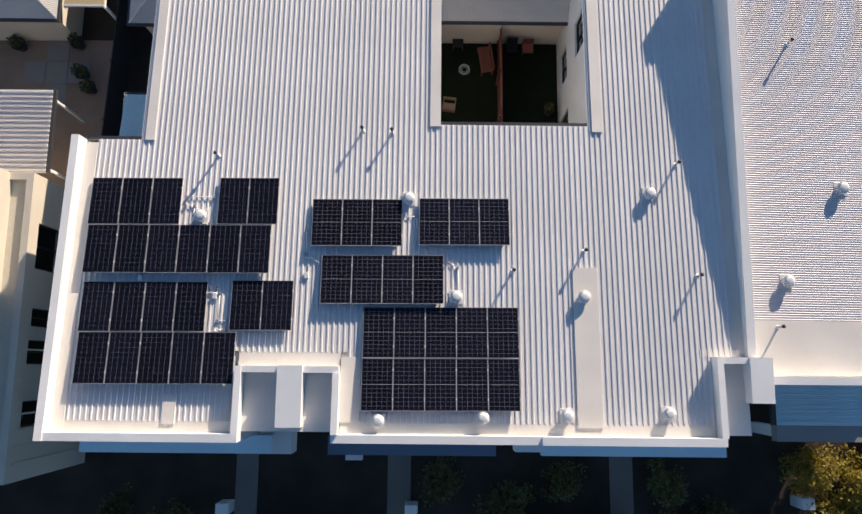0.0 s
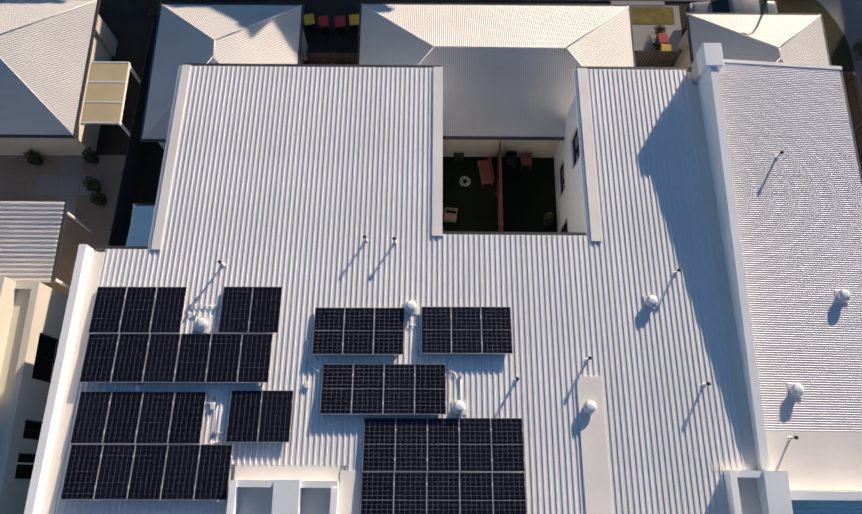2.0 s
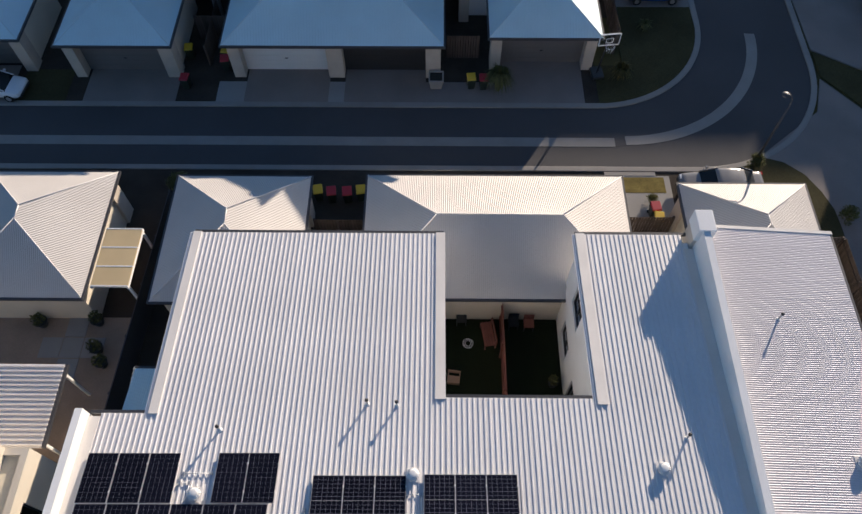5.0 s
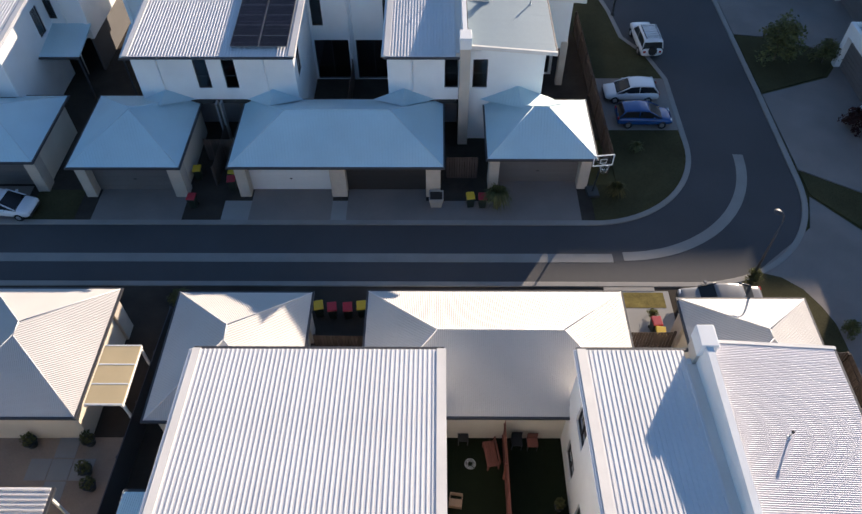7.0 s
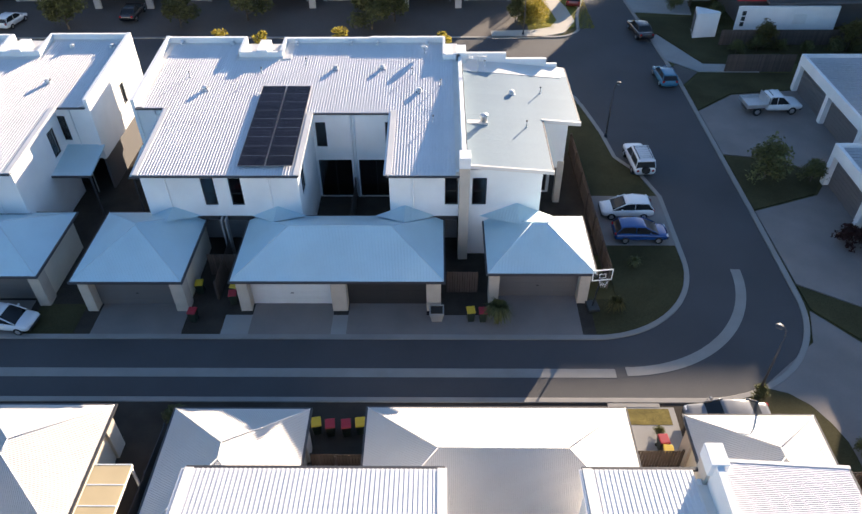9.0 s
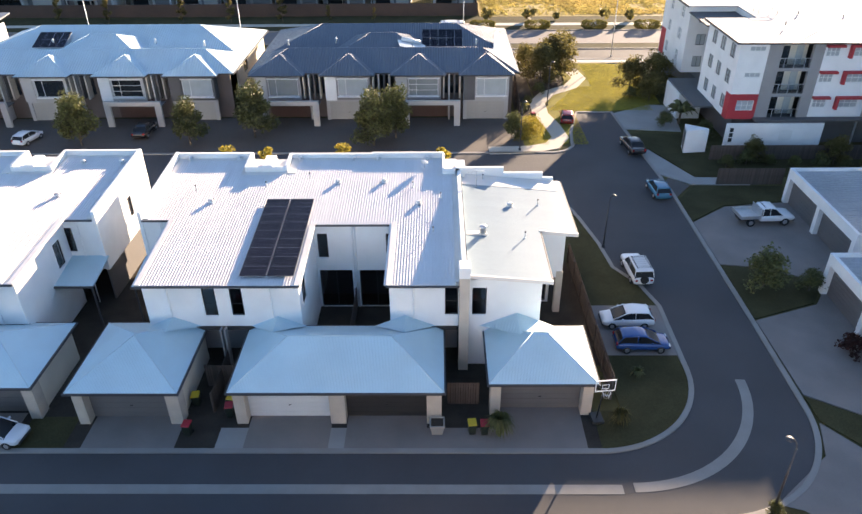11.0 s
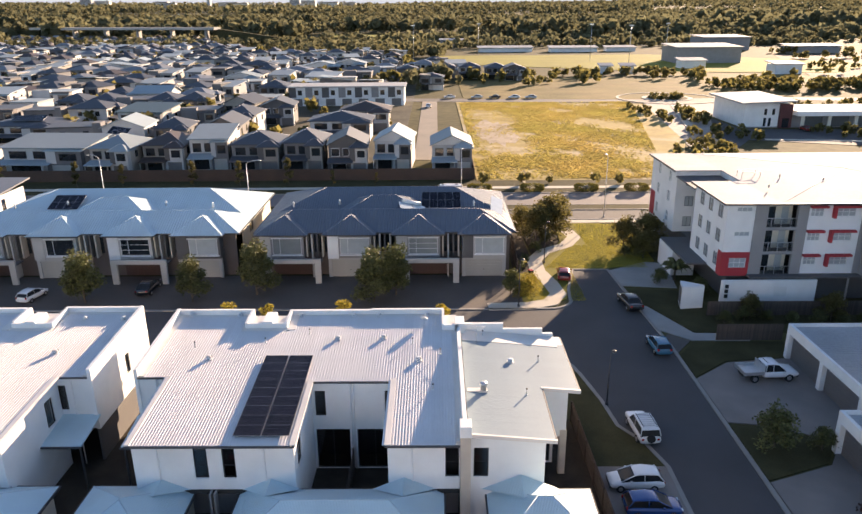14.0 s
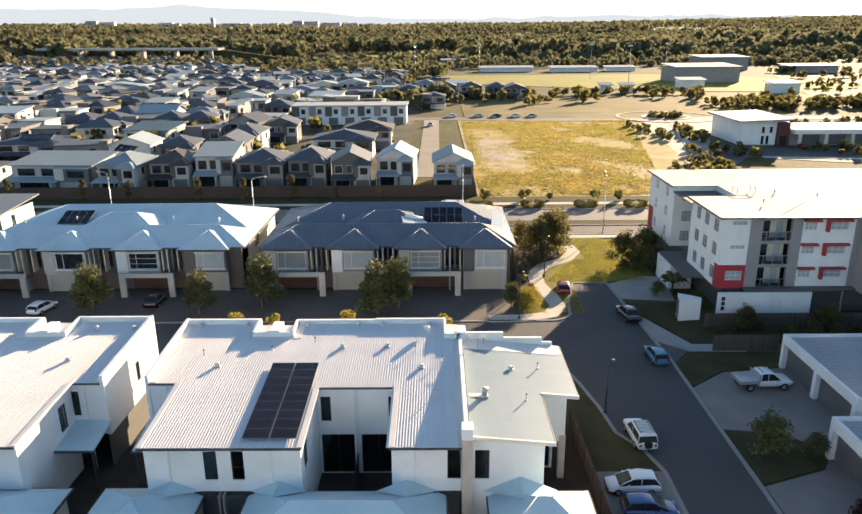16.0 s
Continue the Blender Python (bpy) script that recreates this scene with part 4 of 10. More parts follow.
# ---- garages behind the rows ----
def garage(S, x0, x1, d0, d1, doors, mats, label, rise=1.62, ridge_in=None, links=()):
    """A low garage with a hipped roof; its doors look onto the lane at d1. doors: (x0, x1, material)."""
    g = thing("garage", (S.X((x0 + x1) / 2), S.Y(-(d0 + d1) / 2), 0), label, "garage", "garages along the lane")
    lane, back = -d1, -d0
    f = -1 if S.s > 0 else 1
    y_l, y_b = S.Y(lane + 0.55), S.Y(back - 0.3)
    bm = bmesh.new()
    S.box(bm, x0 + 0.3, x0 + 0.55, lane + 0.9, back - 0.3, 0, 2.55)
    S.box(bm, x1 - 0.55, x1 - 0.3, lane + 0.9, back - 0.3, 0, 2.55)
    S.box(bm, x0 + 0.55, x1 - 0.55, back - 0.55, back - 0.3, 0, 2.55)
    S.box(bm, x0 + 0.3, x1 - 0.3, lane + 0.9, lane + 1.15, 2.25, 2.55)
    part("wall", bm, RENDER_CREAM, g)
    edges = sorted([x0 + 0.15] + [v for d in doors for v in d[:2]] + [x1 - 0.15])
    for a, c in zip(edges[0::2], edges[1::2]):
        bm = boxed()
        S.box(bm, a, c, lane + 0.3, lane + 1.15, 0, 2.5)
        p = part("pier", bm, PILLAR, g)
        if c - a > 0.9:
            m = (a + c) / 2
            bm = boxed()
            S.box(bm, m - 0.14, m - 0.04, lane + 0.22, lane + 0.3, 0, 2.5)
            S.box(bm, m + 0.06, m + 0.16, lane + 0.22, lane + 0.3, 0, 2.5)
            part("downpipe", bm, PILLAR, p)
    for a, c, mat in doors:
        xa, xb = sorted((S.X(a), S.X(c)))
        garage_door(g, xa, xb, S.Y(lane + 0.95), 2.25, mat, f)
    bm = boxed()
    S.box(bm, x0 + 0.1, x1 - 0.1, lane + 0.12, lane + 1.2, 2.5, 2.58)
    part("soffit", bm, RENDER_CREAM, g)
    xa, xb = sorted((S.X(x0), S.X(x1)))
    ya, yb = sorted((S.Y(lane), S.Y(back)))
    hip_roof(g, xa, xb, ya, yb, 2.7, rise, mats, ridge_in=ridge_in)
    for x, z in links:
        # a small gable that ties the garage roof to the house wall
        bm = bmesh.new()
        y = S.Y(0.27)
        lip, tip = (z - 3.08) / 0.44, S.Y(0.27) - S.s * (z - 3.05) / 0.5
        v = [bm.verts.new(q) for q in ((x - lip, y, 3.08), (x + lip, y, 3.08), (x, y, z), (x, tip, z - 0.02))]
        for f in ((0, 3, 2), (1, 2, 3), (0, 2, 1), (0, 1, 3)):
            bm.faces.new([v[i] for i in f])
        part("link_roof", bm, mats[0], g)
    return g


WHITE_HIP, BLUE_HIP = (CORR_X, CORR_Y), (CORR_BLUE_X, CORR_BLUE_Y)
garage(ROW_A, -21.6, -15.45, -0.95, 5.9, [(-20.9, -16.1, DOOR_GREY)], WHITE_HIP, "single garage with a white corrugated pyramid roof")
garage(ROW_A, -12.45, -6.05, -1.1, 5.7, [(-11.7, -6.8, DOOR_GREY)], WHITE_HIP, "single garage with a white corrugated hipped roof", ridge_in=3.0)
garage(ROW_A, -3.3, 8.9, -0.85, 5.8, [(-2.55, 2.3, DOOR_WHITE), (3.35, 8.15, DOOR_DARK)], WHITE_HIP, "double garage with a long white corrugated hipped roof")
garage(ROW_A, 11.6, 17.6, -0.7, 5.4, [(12.3, 16.9, DOOR_GREY)], WHITE_HIP, "end garage with a white corrugated hipped roof", 1.55, 2.8)
garage(ROW_B, -12.5, -6.1, -1.1, 5.45, [(-11.75, -7.0, DOOR_GREY)], BLUE_HIP, "single garage with a pale corrugated roof and grey door", links=((-16.48, 3.82),))
garage(ROW_B, -3.3, 8.95, -0.75, 5.4, [(-2.5, 2.35, DOOR_WHITE), (3.25, 7.95, DOOR_DARK)], BLUE_HIP, "double garage with one white and one charcoal door", links=((-9.95, 3.85), (-2.02, 3.92)))
garage(ROW_B, 11.5, 17.75, -0.7, 4.7, [(12.25, 17.0, DOOR_GREY)], BLUE_HIP, "end garage with grey door and pale hipped roof", links=((4.88, 4.1),))
garage(ROW_C, -12.0, -5.0, -0.9, 5.2, [(-11.2, -6.0, DOOR_GREY)], BLUE_HIP, "single garage with a pale corrugated roof")


# ---- solar panels ----
PANEL = {}


def panel_meshes(kind):
    """The shared meshes of one kind of panel: frame, cells, rails, clamps."""
    if kind not in PANEL:
        w, h, t, f = 0.978, 1.608, 0.035, 0.006
        if kind == "sideways":
            w, h = 0.98, 1.62
        frame_bm = boxed((-w / 2, w / 2, -h / 2, -h / 2 + f, 0, t), (-w / 2, w / 2, h / 2 - f, h / 2, 0, t), (-w / 2, -w / 2 + f, -h / 2 + f, h / 2 - f, 0, t), (w / 2 - f, w / 2, -h / 2 + f, h / 2 - f, 0, t))
        cells = boxed((-w / 2 + f, w / 2 - f, -h / 2 + f, h / 2 - f, 0.012, t - 0.003))
        rail = boxed((-w / 2 - 0.01, w / 2 + 0.01, -0.02, 0.02, -0.045, -0.002))
        clamp = boxed((-0.02, 0.02, -0.03, 0.03, t - 0.012, t + 0.012))
        PANEL[kind] = (mesh_of("solar_panel", frame_bm, PANEL_FRAME_DIM if kind == "sideways" else PANEL_FRAME), mesh_of("cell_sheet", cells, CELLS if kind == "half" else CELLS_FULL), mesh_of("rail", rail, ALU), mesh_of("clamp", clamp, WHITE_PLASTIC))
    return PANEL[kind]


def solar_array(kind, poses, label):
    """An array of panels on rails: each panel is a part, its cells, rails and clamps lie under it."""
    a = thing("solar_array", poses[0].translation, label, "solar panels", "solar arrays")
    fr, ce, ra, cl = panel_meshes(kind)
    for m in poses:
        p = new("solar_panel", fr)
        p.parent = a
        p.matrix_basis = Matrix.Translation(-ORIGIN[a]) @ m
        for name, me, at in (("cell_sheet", ce, (0, 0, 0)), ("rail", ra, (0, -0.45, 0)), ("rail", ra, (0, 0.45, 0)), *([] if kind == "sideways" else [("clamp", cl, (0.49, -0.45, 0)), ("clamp", cl, (0.49, 0.45, 0))])):
            o = new(name, me)
            o.parent = p
            o.location = at
    return a


def roof_a(y):
    return EAVE + SLOPE * (15.0 - y)


def panel_row(x0, y_north, count, y_block, tilt=0.035, pitch=0.985):
    """Poses of a row of panels from x0 to the east, its upper edge at y_north, in a block whose low edge lies at y_block."""
    yc = y_north - 0.8
    z = roof_a(yc) + 0.085 + tilt * (y_block - yc)
    return [pose(x0 + pitch / 2 + pitch * i, yc + 0.006 * i, z, -math.degrees(math.atan(SLOPE + tilt)), 0, 0.4) for i in range(count)]


BLACK_ARRAY = "black solar panels tilted on rails above a white metal roof"
solar_array("full", panel_row(-11.17, 6.12, 3, 6.1, pitch=1.0) + panel_row(-6.95, 6.16, 2, 6.1) + panel_row(-11.12, 4.5, 6, 6.1, pitch=0.998), BLACK_ARRAY)
solar_array("full", panel_row(-11.06, 2.62, 4, 2.6, pitch=0.998) + panel_row(-6.3, 2.70, 2, 2.6) + panel_row(-11.0, 1.0, 5, 2.6, pitch=0.992), BLACK_ARRAY)
solar_array("half", panel_row(-3.84, 5.46, 3, 5.45, 0.06), "three black half-cell solar panels tilted above the roof")
solar_array("half", panel_row(-0.33, 5.52, 3, 5.45, 0.06), "three black half-cell solar panels tilted above the roof")
solar_array("half", panel_row(-3.46, 3.57, 4, 3.57, 0.06), "four black half-cell solar panels in one row")
solar_array("half", panel_row(-2.06, 1.88, 5, 1.88) + panel_row(-2.06, 0.26, 5, 1.88), "ten black half-cell solar panels in two rows")
far_poses = []
for i in range(2):
    for j in range(9):
        y = 36.1 + 0.99 * j
        far_poses.append(pose(-11.22 + 1.685 * i, y, EAVE + SLOPE * (y - 35.05) + 0.16, 0, 0, 0) @ pose(0, 0, 0, math.degrees(math.atan(SLOPE)), 0, 0) @ pose(0, 0, 0, 0, 0, 90))
solar_array("sideways", far_poses, "long block of dark solar panels laid sideways on the roof")


# pale conduits and isolator boxes between the arrays
def conduit(pts, label="thin pale electrical conduit clipped to the roof"):
    c = thing("conduit", (*pts[0], roof_a(pts[0][1])), label, "conduit", "roof conduits")
    p3 = [Vector((x, y, roof_a(y) + 0.05)) for x, y in pts]
    bm = bmesh.new()
    for a, b in zip(p3, p3[1:]):
        tube(bm, a, b, 0.014, sides=6)
    part("tube", bm, WHITE_PLASTIC, c)
    for a in p3:
        part("clip", boxed((a.x - 0.03, a.x + 0.03, a.y - 0.05, a.y + 0.05, a.z - 0.05, a.z + 0.035)), METAL, c)
    return c


conduit([(-8.05, 5.2), (-7.75, 5.2), (-7.75, 4.6), (-7.2, 4.6)])
conduit([(-8.0, 5.5), (-7.1, 5.5)])
conduit([(-7.1, 2.3), (-6.7, 2.3), (-6.7, 1.4), (-6.4, 1.4)])
conduit([(-7.1, 1.0), (-6.45, 1.15), (-6.4, 0.4)])
conduit([(-0.85, 4.9), (-0.4, 4.9), (-0.4, 4.0)])
conduit([(-4.0, 4.4), (-4.0, 3.6), (-3.55, 3.3)])
conduit([(0.6, 3.4), (0.95, 3.2), (0.95, 2.0)])
for x, y in ((-9.3, 2.75), (-6.85, 2.2), (-3.95, 2.9), (-2.3, 2.75)):
    q = thing("isolator_box", (x, y, roof_a(y)), "small white isolator box beside the panels", "isolator box", "isolator boxes")
    part("box", soft_box(x - 0.07, x + 0.07, y - 0.1, y + 0.1, roof_a(y) + 0.0, roof_a(y) + 0.09, 0.01, 1), WHITE_PLASTIC, q)
    part("cable", tube(bmesh.new(), (x, y + 0.1, roof_a(y) + 0.04), (x + 0.05, y + 0.3, roof_a(y) + 0.04), 0.012, sides=6), DARK_PLASTIC, q)


# ---- roof vents and pipes ----
def vent_master():
    v = thing("roof_vent", (0, 0, -50), "white spinning ball vent on the metal roof", "roof vent", "ball vents")
    ORIGIN[v] = Vector((0, 0, 0))
    part("base_plate", soft_box(-0.2, 0.2, -0.2, 0.2, -0.02, 0.05, 0.01, 1), ROOF_WHITE, v)
    part("throat", lathe(bmesh.new(), (0, 0, 0.05), [(0.16, 0), (0.15, 0.16)], 16), WHITE_PLASTIC, v)
    turbine = part("turbine", lathe(bmesh.new(), (0, 0, 0.2), [(0.12, 0), (0.12, 0.31)], 12), DARK_PLASTIC, v)
    n = 16
    for k in range(n):
        bm = bmesh.new()
        a = 2 * math.pi * k / n
        prev = None
        for j in range(7):
            b = math.pi * (0.12 + 0.76 * j / 6)
            r = 0.20 * math.sin(b)
            z = 0.36 - 0.17 * math.cos(math.pi - b) * -1
            c = a + 0.10
            cur = (bm.verts.new((r * math.cos(a), r * math.sin(a), z)), bm.verts.new((r * 0.84 * math.cos(c + 0.28), r * 0.84 * math.sin(c + 0.28), z)))
            if prev:
                bm.faces.new((prev[0], prev[1], cur[1], cur[0]))
            prev = cur
        part("vane", bm, WHITE_PLASTIC, turbine)
    part("cap", lathe(bmesh.new(), (0, 0, 0.5), [(0.13, 0), (0.1, 0.03), (0.03, 0.045)], 16), WHITE_PLASTIC, v)
    return v


def pipe_master():
    v = thing("vent_pipe", (0, 0, -50), "thin grey vent pipe standing on the metal roof", "vent pipe", "vent pipes")
    ORIGIN[v] = Vector((0, 0, 0))
    part("pipe", tube(bmesh.new(), (0, 0, 0), (0, 0, 0.42), 0.035), METAL, v)
    part("cap", lathe(bmesh.new(), (0, 0, 0.39), [(0.055, 0), (0.065, 0.06), (0.03, 0.09)], 10), DARK_PLASTIC, v)
    part("boot", lathe(bmesh.new(), (0, 0, 0), [(0.09, 0), (0.07, 0.03), (0.035, 0.07)], 12), WHITE_PLASTIC, v)
    return v


MADE = {}


def put(kind, maker, m):
    m = m @ Matrix.Diagonal((1.12, 1.12, 0.5, 1)) if kind == "vent" else m
    if kind not in MADE:
        MADE[kind] = maker()
        MADE[kind].matrix_basis = m
        return MADE[kind]
    ob = copy_thing(MADE[kind], m)
    ob.matrix_basis = m
    return ob


for x, y in ((-7.5, 4.85), (-0.68, 5.5), (0.88, 2.23), (4.98, 2.27), (7.3, 5.75), (-1.52, -1.64), (1.7, -1.53), (4.31, -1.44), (7.47, -1.36)):
    put("vent", vent_master, pose(x, y, roof_a(y) + 0.02))
for x, y in ((-7.1, 6.95), (-2.28, 7.9), (-1.28, 7.85), (8.25, 6.8), (2.72, 3.1), (5.05, 3.78), (8.7, 3.0)):
    put("pipe", pipe_master, pose(x, y, roof_a(y)))
for x, y in ((13.9, 6.1), (11.75, 2.9)):
    put("vent", vent_master, pose(x, y, 7.1 - 0.09 * (x - 10.4) + 0.02))
for x, y in ((12.35, 11.2), (11.35, 1.4)):
    put("pipe", pipe_master, pose(x, y, 7.1 - 0.09 * (x - 10.4)))


def roof_b(y):
    return EAVE + SLOPE * (y - 35.05)


for x, y in ((-7.3, 47.1), (-3.95, 47.2), (-1.3, 44.1), (-16.0, 44.4), (-27.3, 45.3), (-6.5, 50.6), (-4.55, 50.6), (-0.8, 50.6), (-19.2, 50.7), (-15.45, 50.7), (-10.6, 50.6), (-27.4, 50.2), (-24.4, 50.2)):
    put("vent", vent_master, pose(x, y, roof_b(y) + 0.02))
for x, y in ((-12.5, 46.5), (-9.5, 47.8), (-17.5, 46.0), (-1.8, 46.4), (0.2, 44.9), (-0.3, 40.5)):
    put("pipe", pipe_master, pose(x, y, roof_b(y)))
unit_z = lambda x: 7.1 - 0.09 * (x + 8.6 - 10.4)
for x, y in ((7.1, 44.7), (5.7, 39.9), (3.4, 48.2)):
    put("pipe", pipe_master, pose(x, y, unit_z(x) + 0.02))
put("vent", vent_master, pose(5.1, 44.3, unit_z(5.1)))
f = thing("roof_flue", (2.95, 40.0, unit_z(2.95)), "short round metal flue on a pale base strip", "flue")
ORIGIN[f] = Vector((0, 0, 0))
part("flue", lathe(bmesh.new(), (0, 0, 0), [(0.2, 0), (0.2, 0.45), (0.26, 0.5), (0.24, 0.62), (0.06, 0.66)], 16), METAL, f)
part("base_strip", boxed((-1.05, 0.25, -0.22, 0.22, 0.0, 0.12)), FLASHING, f)
f = thing("antenna", (2.85, 46.9, unit_z(2.85)), "television antenna on the pale roof", "antenna")
ORIGIN[f] = Vector((0, 0, 0))
part("mast", tube(bmesh.new(), (0, 0, 0), (0, 0, 1.3), 0.025), METAL, f)
part("boom", tube(bmesh.new(), (-0.7, 0, 1.2), (0.7, 0.2, 1.25), 0.02, sides=6), METAL, f)
for k in range(7):
    part("rod", tube(bmesh.new(), (-0.6 + 0.2 * k, -0.35, 1.22), (-0.6 + 0.2 * k, 0.45, 1.22), 0.009, sides=5), METAL, f)
f = thing("satellite_dish", (-1.0, 49.2, roof_b(49.2)), "small white satellite dish leaning on the roof", "satellite dish")
ORIGIN[f] = Vector((0, 0, 0))
part("stand", tube(bmesh.new(), (0, 0, 0), (0, 0, 0.5), 0.025), METAL, f)
part("dish", tube(bmesh.new(), (0, 0.0, 0.5), (0.03, 0.06, 0.56), 0.3, 0.26, 16), WHITE_PLASTIC, f)


# ---- ground, lane and streets ----
def far_z(x, y):
    """The land: level round the houses, rising slowly far off."""
    r = math.hypot(x, y)
    return max(0.0, r - 700) * 0.022 + (0.0 if r < 900 else 6 * noise.noise((x / 900, y / 900, 3)) + 3)


bm = bmesh.new()
grid = [-4200, -3000, -2200, -1600, -1100, -800, -500, -300, -150, -60, 0, 60, 150, 300, 500, 800, 1100, 1600, 2200, 3000, 4200]
rows = [[bm.verts.new((x, y, far_z(x, y) - 0.06)) for x in grid] for y in grid]
for a, b in zip(rows, rows[1:]):
    for i in range(len(grid) - 1):
        bm.faces.new((a[i], a[i + 1], b[i + 1], b[i]))
tagged(part("ground", bm, GROUND, None, "", True), "dry olive-brown land running out to the horizon", "ground", kind="structure")


def ground_slab(name, outline, mat, z, label, category="ground", low=-0.2):
    return tagged(part(name, plate(bmesh.new(), outline, low, z), mat), label, category, kind="structure")


def rect(x0, x1, y0, y1):
    return [(x0, y0), (x1, y0), (x1, y1), (x0, y1)]


LANE_N, LANE_S = 27.85, 23.35
lane_edge = [(-70, LANE_S), (14.5, LANE_S), *arc(14.0, 31.3, 7.95, -88, 0, 16), (22.0, 36), (22.1, 60), (21.3, 74), (20.9, 81.5), (16.6, 81.5), (15.0, 75), (14.6, 71.5), *arc(12.0, 72.3, 2.8, -10, -90, 8), (6.0, 69.3), (-90, 69.3), (-90, 58.5), (8, 58.5), *arc(9.2, 55.4, 3.1, 90, 0, 8), (13.35, 50.5), (13.75, 46.9), (15.2, 44.6), (16.1, 41.8), (16.1, 35), *arc(9.0, 34.75, 6.9, 0, -90, 16), (-70, LANE_N)]
ground_slab("road", lane_edge, ASPHALT, -0.03, "dark asphalt lane bending into a side street", "road")
bm = ribbon(bmesh.new(), [(-70, 25.22), (9.75, 25.22)], 0.62, -0.2, -0.018)
tagged(part("drain", bm, KERB), "pale concrete drain strip along the lane", "drain", kind="structure")
bm = ribbon(bmesh.new(), arc(10.35, 33.95, 8.6, -90, -1, 26), 0.62, -0.2, -0.018)
tagged(part("drain", bm, KERB), "curved pale concrete drain strip in the bend", "drain", kind="structure")
kerbs = {
    "lane kerb in front of the garages": [(-70, LANE_N), (9.0, LANE_N), *arc(9.0, 34.75, 6.9, -90, 0, 20), (16.0, 41.7), (15.2, 44.6), (13.75, 46.9), (13.35, 50.5), (12.4, 55.4), *arc(9.2, 55.4, 3.1, 0, 90, 8), (-90, 58.5)],
    "outer kerb of the bend": [(14.2, LANE_S), *arc(14.0, 31.3, 7.95, -88, 0, 20), (22.05, 40), (22.1, 60), (21.3, 74), (20.9, 81.5), (16.6, 81.5)],
    "kerb of the second street": [(16.6, 81.5), (15.0, 75), (14.6, 71.5), *arc(12.0, 72.3, 2.8, -10, -90, 8), (6.0, 69.4), (-90, 69.4)],
    "kerb behind the garages": [(-70, LANE_S), (14.2, LANE_S)],
}
for lab, line in kerbs.items():
    bm = ribbon(bmesh.new(), line, 0.34, -0.2, 0.05)
    bmesh.ops.bevel(bm, geom=[e for e in bm.edges if all(v.co.z > 0 for v in e.verts)], offset=0.03, segments=1, affect="EDGES")
    tagged(part("kerb", bm, KERB), "worn pale concrete " + lab, "kerb", kind="structure")
# aprons, lawns and yards
ground_slab("pavement", rect(-24, -21.2, LANE_N, 30.5), GRASS, 0.02, "shaded grass strip beside a driveway", "lawn")
for a, b, c, lab in ((-20.2, -14.9, 31.0, "grey"), (-11.0, -6.2, 30.6, "grey"), (-5.3, -0.65, 30.6, "grey"), (3.7, 8.4, 31.5, "grey"), (-30.0, -24.5, 30.8, "grey")):
    ground_slab("driveway", rect(a, b, LANE_N + 0.17, c), CONCRETE_DARK, 0.03, "short exposed aggregate driveway before a garage door", "driveway")
for a, b in ((-12.6, -11.0), (-6.2, -5.3), (-0.65, 3.7)):
    ground_slab("pavement", rect(a, b, LANE_N + 0.17, 29.6), CONCRETE if a < -1 else CONCRETE_DARK, 0.026, "concrete paving between driveways", "pavement")
ground_slab("garden_bed", rect(-32, 9.2, LANE_N + 0.1, 30.7), SOIL_AND_SHADE, 0.008, "dark mulch strips between the driveways", "garden bed")
ground_slab("garage_floor", rect(-32, 9.2, 30.6, 37.5), SOIL_AND_SHADE, 0.012, "dim bare yard between the garages", "yard")
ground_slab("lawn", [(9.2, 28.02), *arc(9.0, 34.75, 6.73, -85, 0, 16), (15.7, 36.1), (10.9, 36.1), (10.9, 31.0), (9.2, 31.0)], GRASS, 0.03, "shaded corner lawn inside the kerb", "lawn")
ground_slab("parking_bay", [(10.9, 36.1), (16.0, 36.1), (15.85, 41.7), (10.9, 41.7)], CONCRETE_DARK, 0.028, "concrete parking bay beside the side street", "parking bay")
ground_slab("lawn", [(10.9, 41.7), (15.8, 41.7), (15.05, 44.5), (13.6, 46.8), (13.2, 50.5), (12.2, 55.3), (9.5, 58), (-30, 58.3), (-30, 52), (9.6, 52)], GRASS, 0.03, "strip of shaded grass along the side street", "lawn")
# Paving takes the dark soil colour to imitate the shade here.
ground_slab("yard", rect(-30, 10.8, 35.2, 53), SOIL_AND_SHADE, 0.005, "paving round the townhouses with shade in its colour", "yard")
ground_slab("yard", rect(-45, 17.6, -30, 23.2), SOIL_AND_SHADE, 0.0, "dark shaded yards and garden beds", "yard")
ground_slab("garden_bed", rect(17.6, 45, -30, 13.4), SOIL_AND_SHADE, 0.0, "dark garden ground beside the end house", "garden bed")
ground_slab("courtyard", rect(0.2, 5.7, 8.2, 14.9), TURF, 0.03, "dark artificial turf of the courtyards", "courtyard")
# Same dark colour puts the courtyard's deep shade onto its paving.
ground_slab("courtyard", rect(-8.5, -2.9, 36.4, 41.8), SOIL_AND_SHADE, 0.03, "paved courtyards with shade put into the colour", "courtyard")
ground_slab("lawn", [(14.2, 20.2), (18.6, 20.2), (18.2, 22.0), (16.6, 23.7), (14.3, 23.2)], GRASS, 0.03, "small lit lawn at the lane corner", "lawn")
